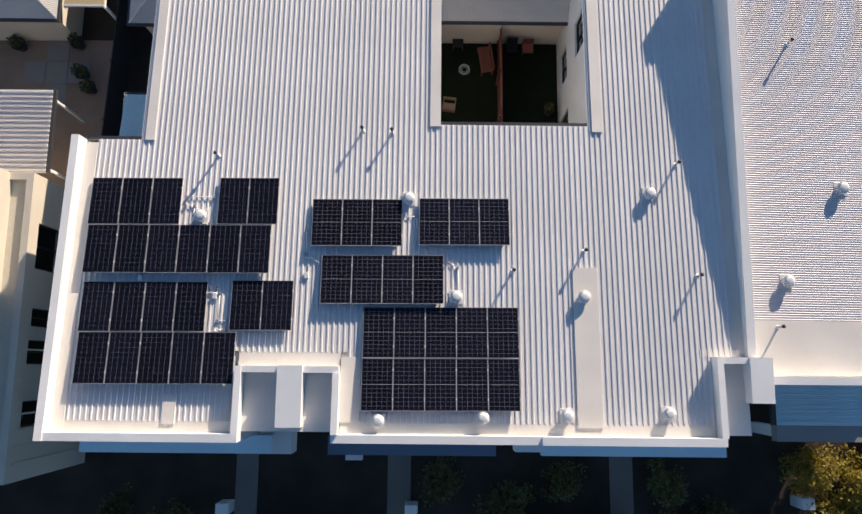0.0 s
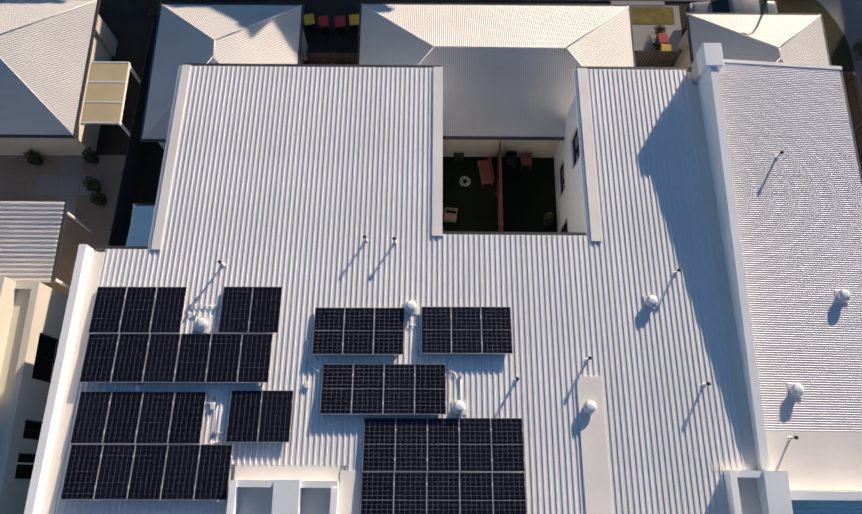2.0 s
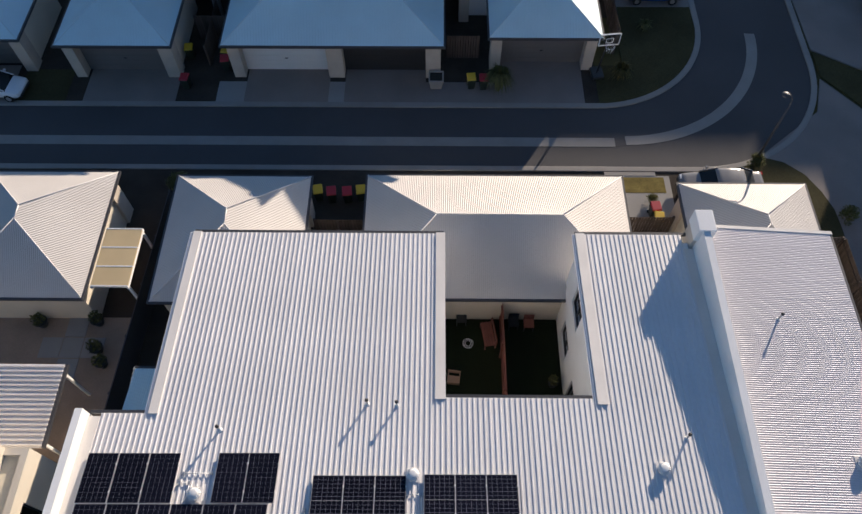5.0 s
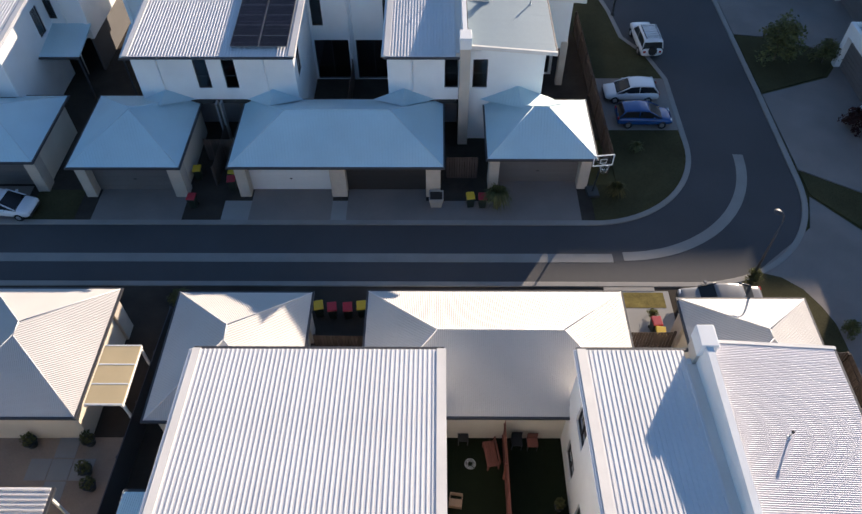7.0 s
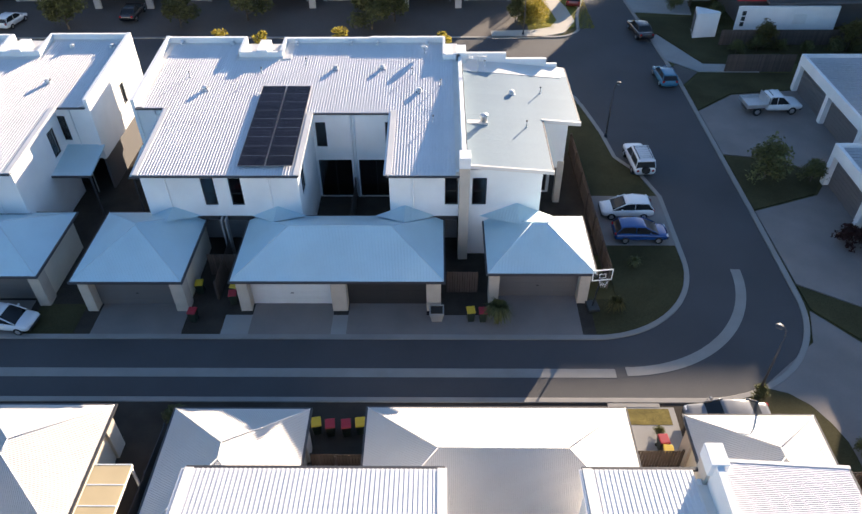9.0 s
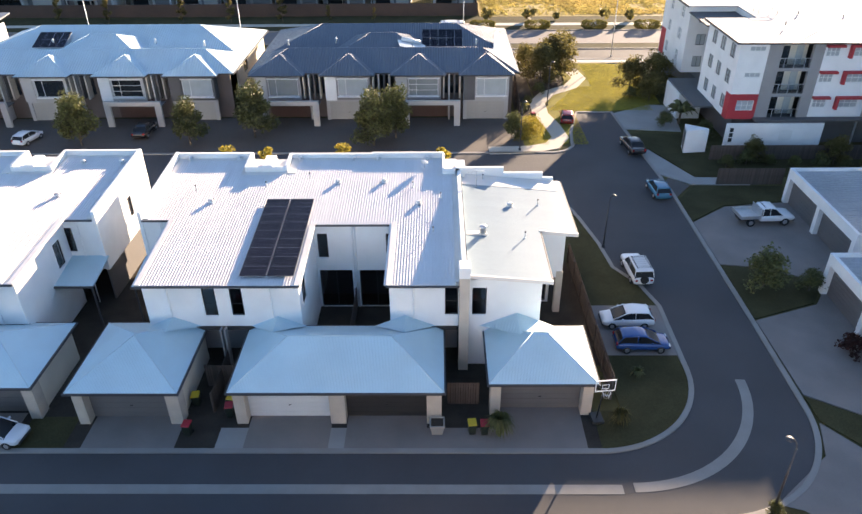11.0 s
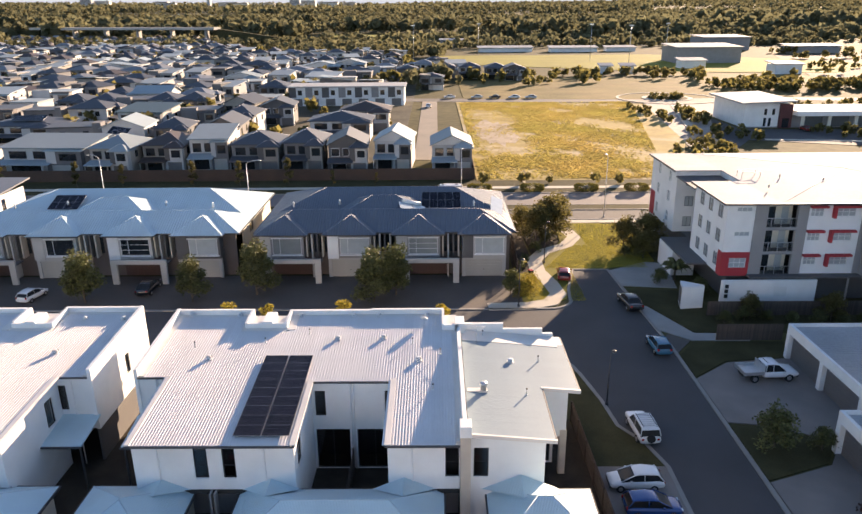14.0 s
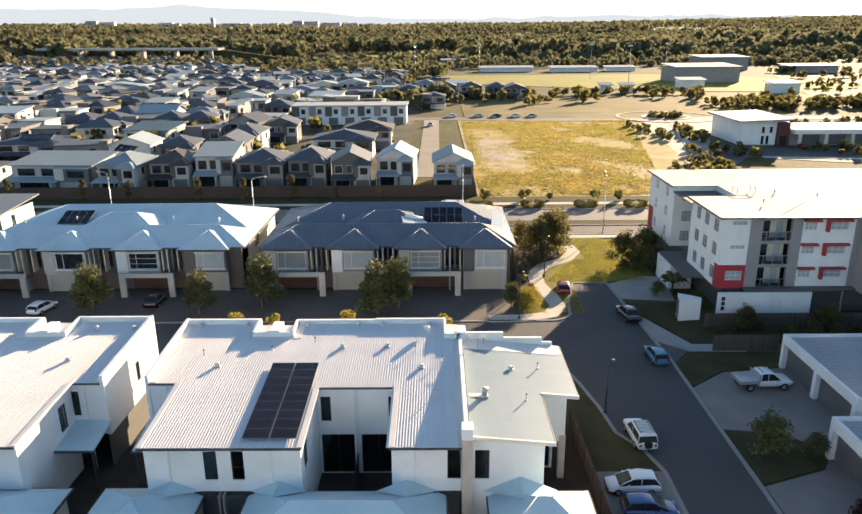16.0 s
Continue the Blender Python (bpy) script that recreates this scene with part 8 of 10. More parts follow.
def balcony(x0, x1, s):
    z = FL(s)
    b = part("balcony", boxed((x0, x1, B0, B0 + 1.2, z - 0.12, z + 0.06)), RENDER_DARK, ap)
    part("recess_wall", boxed((x0, x1, B0 + 1.2, B0 + 1.4, z + 0.06, z + 2.5)), RENDER_CREAM, b)
    for a, c in ((x0 + 0.3, x0 + 1.3), (x1 - 1.1, x1 - 0.4)):
        part("sliding_door", boxed((a, c, B0 + 1.14, B0 + 1.2, z + 0.1, z + 2.0)), PALE_GLASS if a > x0 + 1 else DARK_GLASS, b)
    part("balustrade", boxed((x0, x1, B0 + 0.02, B0 + 0.05, z + 0.1, z + 1.0)), glass_far, b)
    part("rail", boxed((x0, x1, B0, B0 + 0.07, z + 1.0, z + 1.05)), METAL, b)
    for k in range(3):
        part("baluster", boxed((x0 + (x1 - x0) * (k + 0.5) / 3 - 0.03, x0 + (x1 - x0) * (k + 0.5) / 3 + 0.03, B0, B0 + 0.07, z + 0.06, z + 1.0)), METAL, b)


glass_far = glass("balcony_glass", (0.75, 0.8, 0.82))
for s in (1, 2, 3):
    balcony(34.4, 37.5, s)
    balcony(45.6, 49.0, s)
for a, b in ((33.1, 34.4), (37.5, 38.6), (44.2, 45.6), (49.0, 50.2)):
    part("grey_wall", wall_run(bmesh.new(), 0, a, b, B0 - 0.1, B0 + 0.3, FL(1), TOP), RENDER_GREY, ap)
for s in (1, 2, 3):
    for a, b in ((34.4, 37.5), (45.6, 49.0)):
        part("balcony_edge", boxed((a, b, B0 - 0.1, B0 - 0.004, FL(s) - 0.25, FL(s) + 0.08)), RENDER_GREY, ap)
white_holes = [(a, b, FL(s) + 1.2, FL(s) + 2.2) for s in (1, 2, 3) for a, b in ((38.85, 40.2), (41.5, 43.5), (51.0, 52.6), (53.4, 55.0), (57, 59))]
bm = wall_run(bmesh.new(), 0, 38.6, 44.2, B0, B0 + 0.3, FL(1), TOP, [h for h in white_holes if h[0] < 44])
part("south_wall", bm, RENDER_WHITE, ap)
bm = bmesh.new()
wall_run(bm, 0, 50.2, A1, B0, B0 + 0.3, FL(1), TOP, [h for h in white_holes if h[0] > 44])
part("south_wall", bm, RENDER_WHITE, ap)
for a, b, z0, z1 in white_holes:
    window(ap, 0, a, b, z0, z1, B0 + 0.1, 0.1, FRAME_WHITE, PALE_GLASS, (0.33, 0.66, ("h", 0.5)))
    part("window_hood", boxed((a - 0.2, b + 0.2, B0 - 0.5, B0, z1, z1 + 0.22)), RENDER_RED, ap, "dark red window hood")
    if 41 < a < 43 or 53 < a < 54:
        part("hood_fin", boxed((a - 0.45, a - 0.2, B0 - 0.5, B0, z0 - 0.1, z1 + 0.22)), RENDER_RED, ap)
part("back_wall", boxed((A0, A1, B1, B1 + 0.3, 0, TOP)), RENDER_WHITE, ap)
part("east_wall", boxed((A1, A1 + 0.3, B0, B1 + 0.3, 0, TOP)), RENDER_WHITE, ap)
part("ground_floor", boxed((A0 + 1.2, A1, B0 + 1.0, B1, 0, FL(1) - 0.02)), RENDER_DARK, ap)
part("core", boxed((A0 + 5.9, A1 - 0.5, B0 + 2.6, B1 - 0.5, FL(1), TOP - 0.1)), DARK_ROOM, ap)
part("podium_roof", boxed((A0 - 2.2, A0 + 1.2, 74.6, 84.4, 3.0, 3.2)), RENDER_DARK, ap)
part("podium_roof", boxed((33.0, 45.0, 69.9, B0 + 1.0, 3.1, 3.3)), RENDER_DARK, ap)
part("podium_wall", boxed((A0 - 2.3, A0 - 2.05, 79.5, 84.4, 0, 3.0)), RENDER_WHITE, ap)
part("podium_wall", boxed((A0 - 2.3, A0 + 0.4, 79.25, 79.5, 0, 3.0)), RENDER_WHITE, ap)
hip_roof(ap, A0 + 5.2, A1 + 0.5, B0 - 0.6, B1 + 0.6, TOP, 0.75, (ROOF_PALE, ROOF_PALE), name="roof", gutter=False)
part("gutter", boxed((A0 - 0.5, 43.9, B0 - 0.68, B0 - 0.604, TOP - 0.16, TOP + 0.03)), GUTTER, ap)
for y0, y1 in ((B0 - 0.6, 80.6), (86.5, B1 + 0.6)):
    part("roof_wing", boxed((A0 - 0.5, A0 + 5.2, y0, y1, TOP - 0.12, TOP + 0.02)), ROOF_PALE, ap)
    part("fascia", boxed((A0 - 0.56, A0 - 0.5, y0, y1, TOP - 0.2, TOP + 0.04)), GUTTER, ap)
# an unseen bay added forward of the facade, to throw its shadow on the lane
part("bay_wall", boxed((44.8, A1, 68.4, B0 - 0.11, FL(1), TOP)), RENDER_GREY, ap)
part("bay_roof", boxed((44.4, A1 + 0.5, 68.0, B0 - 0.61, TOP - 0.1, TOP + 0.06)), ROOF_PALE, ap)
part("lower_roof", boxed((A0 - 0.2, A0 + 5.25, 80.35, 86.95, TOP - 0.9, TOP - 0.75)), RENDER_DARK, ap)
for x, y in ((36.5, 76), (44, 79), (50, 76), (40, 81)):
    part("roof_cap", lathe(bmesh.new(), (x, y, TOP + 0.3), [(0.08, 0), (0.08, 0.3), (0.13, 0.34), (0.05, 0.42)], 10), METAL, ap)
part("plant_frame", boxed((36, 38.2, 82.0, 82.06, TOP + 0.7, TOP + 0.76), (36, 38.2, 83.4, 83.46, TOP + 0.7, TOP + 0.76), (36, 36.06, 82.06, 83.4, TOP + 0.7, TOP + 0.76), (38.14, 38.2, 82.06, 83.4, TOP + 0.7, TOP + 0.76), (36, 36.06, 82, 82.06, TOP, TOP + 0.7), (38.14, 38.2, 82, 82.06, TOP, TOP + 0.7), (36, 36.06, 83.4, 83.46, TOP, TOP + 0.7), (38.14, 38.2, 83.4, 83.46, TOP, TOP + 0.7)), METAL, ap)
g = thing("garden_wall", (36.0, 69.9, 0), "white rendered garden wall with a lit window panel", "wall")
part("wall", boxed((30.0, 40.0, 69.55, 69.8, 0, 3.05)), RENDER_WHITE, g)
part("panel", boxed((35.6, 36.9, 69.5, 69.55, 1.3, 2.3)), DOOR_WHITE, g)
for k in range(3):
    part("meter", boxed((30.4, 30.75, 69.45, 69.55, 1.1 + 0.55 * k, 1.5 + 0.55 * k)), DARK_PLASTIC, g)
sg = thing("sign_wall", (26.4, 69.1, 0), "white rendered entry wall with a dark panel", "sign wall")
sg_b = bmesh.new()
hexa(sg_b, [(25.8, 69.1, 0), (28.2, 69.4, 0), (28.2, 69.8, 0), (26.2, 71.1, 0), (25.8, 69.1, 2.5), (28.2, 69.4, 2.5), (28.2, 69.8, 2.5), (26.2, 71.1, 2.5)])
part("wall", sg_b, RENDER_WHITE, sg)
bm = bmesh.new()
hexa(bm, [(25.83, 69.4, 0.3), (25.79, 69.4, 0.3), (26.12, 70.9, 0.3), (26.16, 70.9, 0.3), (25.83, 69.4, 2.2), (25.79, 69.4, 2.2), (26.12, 70.9, 2.2), (26.16, 70.9, 2.2)])
part("panel", bm, RENDER_DARK, sg)
for x in (43.5, 48):
    tagged(part("car_port_post", boxed((x, x + 0.15, 70.1, 70.25, 0, 3.1)), METAL), "thin pale post of a covered car space", "post")


# ---- houses on the eastern side of the side street ----
def east_house(x0, x1, y0, y1, upper, label):
    h = thing("east_house", ((x0 + x1) / 2, (y0 + y1) / 2, 0), label, "house", "houses with double garages")
    n = 2 if y1 - y0 > 8 else 1
    bay = (y1 - y0 - 0.5) / n
    part("portal", wall_run(bmesh.new(), 1, y0, y1, x0, x0 + 0.55, 0, 3.05, [(y0 + bay * k + 0.5, y0 + bay * (k + 1), -1, 2.45) for k in range(n)]), RENDER_WHITE, h)
    for wy in (y1 - 0.25, y0):
        part("wall", boxed((x0 + 0.6, x1, wy, wy + 0.25, 0, 3.0)), RENDER_WHITE, h)
    for k in range(n):
        gd = part("garage_door", boxed((x0 + 0.43, x0 + 0.48, y0 + bay * k + 0.5, y0 + bay * (k + 1), 0.004, 2.44)), DOOR_GREY, h)
        for q in range(8):
            part("door_panel", boxed((x0 + 0.4, x0 + 0.428, y0 + bay * k + 0.52, y0 + bay * (k + 1) - 0.02, 2.4 * q / 8 + 0.012, 2.4 * (q + 1) / 8 - 0.012)), DOOR_GREY, gd)
    for span in ((x0, x0 + 0.25, y0, y1, 3.05, 3.3), (x0 + 0.25, x1, y1 - 0.2, y1, 3.0, 3.3), (x0 + 0.25, x1, y0, y0 + 0.2, 3.0, 3.3)):
        part("parapet", boxed(span), RENDER_WHITE, h)
    er = part("roof", boxed((x0 + 0.25, x1, y0 + 0.2, y1 - 0.2, 2.95, 3.02)), ROOF_PALE, h)
    for k in range(int((y1 - y0 - 0.6) / 0.4)):
        part("rib", boxed((x0 + 0.3, x1, y0 + 0.3 + 0.4 * k, y0 + 0.36 + 0.4 * k, 3.02, 3.06)), ROOF_PALE, er)
    # Upper storey out of view, added to shade the street and driveways.
    if upper:
        u0 = upper
        part("upper_storey", boxed((u0, u0 + 11, y0 - 0.2, y1 + 0.1, 0, 6.6)), RENDER_WHITE, h)
        part("upper_roof", boxed((u0 - 0.4, u0 + 11.4, y0 - 0.6, y1 + 0.5, 6.6, 6.85)), ROOF_PALE, h)
    return h


east_house(31.6, 41.0, 46.2, 58.2, 41.2, "white house with two grey garage doors and metal roof")
east_house(28.3, 33.5, 32.6, 43.6, 33.7, "white house with wide garage portals beside a driveway")
# This third house is unseen, added for shade at the bend.
east_house(30.0, 34.0, 14.0, 24.0, 34.2, "unseen white house added for its shade near the bend")


# ---- suburb houses ----
def suburb_master(kind, wall, roof, w=9.0, d=11.0, h=5.4):
    """A two-storey suburban house at the origin facing south."""
    o = thing("suburb_house", (0, 0, 0), {"hip": "two-storey suburban house with a hipped roof", "gable": "two-storey suburban house with a gabled roof", "skillion": "modern two-storey house with a sloping roof", "box": "modern boxy two-storey house with a flat roof"}[kind], "house", "suburban houses")
    part("wall", boxed((-w / 2, w / 2, -d / 2, d / 2, 0, h)), wall, o)
    if kind == "hip":
        hip_roof(o, -w / 2 - 0.5, w / 2 + 0.5, -d / 2 - 0.5, d / 2 + 0.5, h, 2.0, (roof, roof), gutter=False)
    elif kind == "gable":
        bm = bmesh.new()
        for s in (-1, 1):
            hexa(bm, [(s * (w / 2 + 0.5), -d / 2 - 0.5, h - 0.15), (s * (w / 2 + 0.5), d / 2 + 0.5, h - 0.15), (0, d / 2 + 0.5, h + 1.75), (0, -d / 2 - 0.5, h + 1.75), (s * (w / 2 + 0.5), -d / 2 - 0.5, h), (s * (w / 2 + 0.5), d / 2 + 0.5, h), (0, d / 2 + 0.5, h + 1.95), (0, -d / 2 - 0.5, h + 1.95)])
        part("roof", bm, roof, o)
        for y in (-d / 2 + 0.02, d / 2 - 0.02):
            bm = bmesh.new()
            v = [bm.verts.new(p) for p in ((-w / 2, y, h), (w / 2, y, h), (0, y, h + 1.75), (-w / 2, y - 0.15, h), (w / 2, y - 0.15, h), (0, y - 0.15, h + 1.75))]
            for f in ((0, 1, 2), (3, 5, 4), (0, 3, 4, 1), (1, 4, 5, 2), (2, 5, 3, 0)):
                bm.faces.new([v[i] for i in f])
            part("gable_wall", bm, wall, o)
    elif kind == "box":
        part("roof", boxed((-w / 2 - 0.3, w / 2 + 0.3, -d / 2 + 1.2, d / 2 + 0.4, h, h + 0.3)), roof, o)
        part("parapet", boxed((-w / 2 - 0.15, -0.3, -d / 2 - 0.6, -d / 2 + 1.2, 2.9, h + 1.0)), wall, o)
        part("front_block", boxed((0.2, w / 2 + 0.2, -d / 2 - 0.9, -d / 2 + 1.15, 2.7, h + 0.35)), RENDER_DARK, o)
    else:
        bm = bmesh.new()
        hexa(bm, [(-w / 2 - 0.4, -d / 2 - 0.5, h), (w / 2 + 0.4, -d / 2 - 0.5, h), (w / 2 + 0.4, d / 2 + 0.5, h + 1.2), (-w / 2 - 0.4, d / 2 + 0.5, h + 1.2), (-w / 2 - 0.4, -d / 2 - 0.5, h + 0.2), (w / 2 + 0.4, -d / 2 - 0.5, h + 0.2), (w / 2 + 0.4, d / 2 + 0.5, h + 1.4), (-w / 2 - 0.4, d / 2 + 0.5, h + 1.4)])
        part("roof", bm, roof, o)
        part("upper_wall", boxed((-w / 2 + 0.1, w / 2 - 0.1, 0, d / 2, h, h + 0.65)), wall, o)
    # patio roof, projecting bay, windows front and side
    bm = bmesh.new()
    hexa(bm, [(-w / 2 - 0.2, -d / 2 - 3.0, 2.35), (w * 0.14, -d / 2 - 3.0, 2.35), (w * 0.14, -d / 2, 2.85), (-w / 2 - 0.2, -d / 2, 2.85), (-w / 2 - 0.2, -d / 2 - 3.0, 2.5), (w * 0.14, -d / 2 - 3.0, 2.5), (w * 0.14, -d / 2, 3.0), (-w / 2 - 0.2, -d / 2, 3.0)])
    part("patio_roof", bm, roof, o)
    for px in (-w / 2, w * 0.05):
        part("patio_post", boxed((px, px + 0.2, -d / 2 - 2.9, -d / 2 - 2.7, 0, 2.36)), wall, o)
    other = SUBURB_CREAM if wall is SUBURB_GREY else SUBURB_GREY if wall is SUBURB_WHITE else SUBURB_WHITE
    f = -d / 2 - 1.5
    wing = part("wing", boxed((w * 0.08, w / 2 + 0.1, f, -d / 2, 0.0, h - 0.35)), other, o)
    if kind in ("hip", "gable"):
        hip_roof(o, w * 0.08 - 0.4, w / 2 + 0.5, f - 0.4, -d / 2 + 2.0, h - 0.35, 1.1, (roof, roof), name="wing_roof", gutter=False)
    else:
        part("wing_roof", boxed((w * 0.08 - 0.2, w / 2 + 0.3, f - 0.3, -d / 2, h - 0.35, h - 0.15)), roof, o)
    part("cladding", boxed((w * 0.08, w * 0.2, f - 0.06, f, 2.5, h - 0.4)), RENDER_DARK if other is not SUBURB_GREY else SUBURB_WHITE, wing)
    part("garage_door", boxed((w * 0.14, w / 2 - 0.25, f - 0.05, f, 0.02, 2.2)), DOOR_GREY if other is not SUBURB_GREY else DOOR_CREAM, wing)
    for a, b, z0, z1, y in ((-w * 0.42, -w * 0.22, 3.3, 4.7, -d / 2 - 0.04), (-w * 0.12, w * 0.03, 3.3, 4.7, -d / 2 - 0.04), (w * 0.25, w * 0.45, 3.2, 4.5, f - 0.04), (-w * 0.42, -w * 0.05, 0.2, 2.2, -d / 2 - 0.04)):
        p = part("window", boxed((a - 0.08, b + 0.08, y, y + 0.05, z0 - 0.08, z1 + 0.08)), FRAME_WHITE if wall is RENDER_DARK else FRAME_DARK, o)
        part("pane", boxed((a, b, y - 0.02, y + 0.03, z0, z1)), DARK_GLASS, p)
    for s in (-1, 1):
        for y in (-d * 0.25, d * 0.2):
            x = s * (w / 2 + 0.02)
            part("window", boxed((min(x, x - s * 0.06), max(x, x - s * 0.06), y - 0.6, y + 0.6, 3.3, 4.6)), DARK_GLASS, o)
    return o


SUBURB_WHITE = material("faded_white_render", (0.49, 0.49, 0.485), 0.88, 0.0, 0.1, 2.5, 0.05, 20, vary=0.18)
SUBURB_CREAM = material("sand_render", (0.28, 0.265, 0.24), 0.88, 0.0, 0.1, 2.5, 0.05, 20, vary=0.18)
SUBURB_GREY = material("mid_grey_render", (0.15, 0.152, 0.16), 0.88, 0.0, 0.1, 2.5, 0.05, 20, vary=0.2)
ROOF_SUBURB = material("pale_suburban_roof", (0.25, 0.305, 0.33), 0.6, 0.0, 0.08, 3, 0.04, 10, vary=0.2)
HOUSE_KINDS = [("hip", SUBURB_WHITE, ROOF_SLATE), ("hip", SUBURB_GREY, ROOF_SLATE), ("gable", SUBURB_WHITE, ROOF_SUBURB), ("skillion", SUBURB_WHITE, ROOF_SUBURB), ("hip", SUBURB_CREAM, ROOF_BROWN), ("hip", SUBURB_CREAM, ROOF_SUBURB), ("skillion", SUBURB_GREY, ROOF_MID), ("gable", RENDER_DARK, ROOF_SLATE), ("hip", SUBURB_WHITE, ROOF_MID), ("gable", SUBURB_GREY, ROOF_SUBURB), ("box", SUBURB_WHITE, ROOF_SUBURB), ("box", SUBURB_GREY, ROOF_SLATE), ("skillion", SUBURB_WHITE, ROOF_TEAL), ("gable", SUBURB_CREAM, ROOF_SLATE)]
HOUSES = {}


def suburb(k, x, y, turn=0.0, sx=1.0, sy=1.0, sz=1.0, label=""):
    m = Matrix.Translation((x, y, far_z(x, y))) @ Matrix.Rotation(radians(turn), 4, "Z") @ Matrix.Diagonal((sx, sy, sz, 1))
    if k not in HOUSES:
        HOUSES[k] = suburb_master(*HOUSE_KINDS[k])
        ob = HOUSES[k]
    else:
        ob = copy_thing(HOUSES[k], Matrix.Identity(4))
    ob.matrix_basis = m
    if label:
        ob["label"] = label
    return ob


# the row behind the long fence, from the vacant lot to the west
for k, x, w, s, lab in ((2, 3.0, 0.85, 1.0, "narrow white house with a pale gabled roof by a vacant lot"), (2, -8.4, 0.8, 1.08, "white house with a pale gabled roof and patio"), (7, -17.7, 0.83, 1.05, "dark grey gabled house behind the long fence"), (1, -26.4, 0.85, 1.05, "grey house with a dark hipped roof behind the fence"), (1, -36.3, 1.03, 1.0, "grey house with a dark hipped roof and porch"), (3, -46.0, 0.85, 1.15, "modern white house with a sloping roof"), (4, -54.6, 0.9, 1.0, "brown-roofed house behind the fence"), (5, -63.5, 0.9, 1.0, "cream house with a pale hipped roof"), (3, -77.5, 1.85, 0.95, "long cream house with a pale sloping roof"), (0, -97, 1.3, 0.8, "white house with a dark hipped roof"), (9, -112, 1.0, 1.0, "grey house with a pale gabled roof")):
    suburb(k, x, 144.8 + 3.0 * math.sin(x * 1.9), 4 * math.sin(x * 3.1), w, 0.95, s, lab)
PLACED = [(0, -23.5, 178, 0, 1.6, 0.9, 0.95, "long white house with a dark hipped roof"), (4, -19.0, 195, 0, 1.4, 0.9, 1.0, "house with a brown-red hipped roof behind others"), (10, -126.0, 240, 6, 1.25, 1.0, 1.1, "white boxy house with a dark block and balconies"), (12, -77.0, 192, -8, 1.4, 0.95, 1.05, "white corner house under a flat dark teal roof"), (11, -64.5, 198, 2, 1.0, 0.9, 0.95, "grey boxy house with a flat dark roof"), (13, -55.0, 208, -10, 1.0, 0.95, 1.1, "sand-coloured gabled house with a dark roof"), (7, -45.0, 206, 4, 1.0, 0.9, 1.0, "charcoal gabled house with white window frames"), (0, -103.0, 180, 3, 1.9, 1.1, 0.8, "low house under a wide dark hipped roof"), (11, -88.0, 274, 0, 1.2, 1.0, 1.15, "tall grey boxy house with a white block"), (10, -70.0, 276, 3, 1.0, 1.0, 1.05, "white boxy house with a pale roof"), (1, -58.0, 262, 0, 1.1, 1.0, 1.0, ""), (8, -63.0, 332, 0, 2.0, 1.0, 1.0, ""), (2, -57.0, 366, 5, 1.9, 1.0, 1.0, ""), (2, -43.0, 372, 0, 1.6, 1.0, 1.1, ""), (1, -89.0, 368, 0, 1.8, 1.0, 1.1, ""), (2, -80.0, 302, 4, 1.5, 1.0, 1.0, ""), (11, -107.0, 340, 0, 2.2, 1.0, 1.1, ""), (3, -46.0, 300, -6, 1.4, 1.0, 1.0, ""), (11, -34.0, 320, 0, 1.3, 1.0, 1.0, ""), (10, -26.0, 345, 4, 1.4, 1.0, 1.0, "")]
PLACED += [((1, 0, 11, 0, 1)[k], -110 + 8.9 * k, 221 + 0.6 * k, 2, 0.97, 0.9, 1.0, "attached townhouse of a row with a low dark roof") for k in range(5)]
PLACED += [(2, -202 + 10.6 * k, 421 + 1.5 * math.sin(k * 2.3), 3, 1.1, 1.0, 0.9, "townhouse of a long row with a pale gabled roof") for k in range(9)]
for k, x, y, turn, w, dd, hh, lab in PLACED:
    suburb(k, x, y, turn, w, dd, hh, lab)
roof_panels_on_terrace(-65.5, 146.0, 7.3, 4, 2, 18, 8, 0)
roof_panels_on_terrace(-101.5, 177.3, 5.75, 8, 2, 17, 0, 3)
rs = random.Random(11)


FAR = {}
FAR_WALLS = (SUBURB_WHITE, SUBURB_CREAM, SUBURB_GREY, RENDER_DARK)
FAR_ROOFS = {4: (ROOF_SLATE, "slate-grey hipped"), 5: (ROOF_SUBURB, "pale sloping"), 6: (ROOF_BROWN, "brown hipped"), 7: (ROOF_MID, "mid-grey hipped"), 8: (ROOF_DARK_X, "charcoal hipped")}


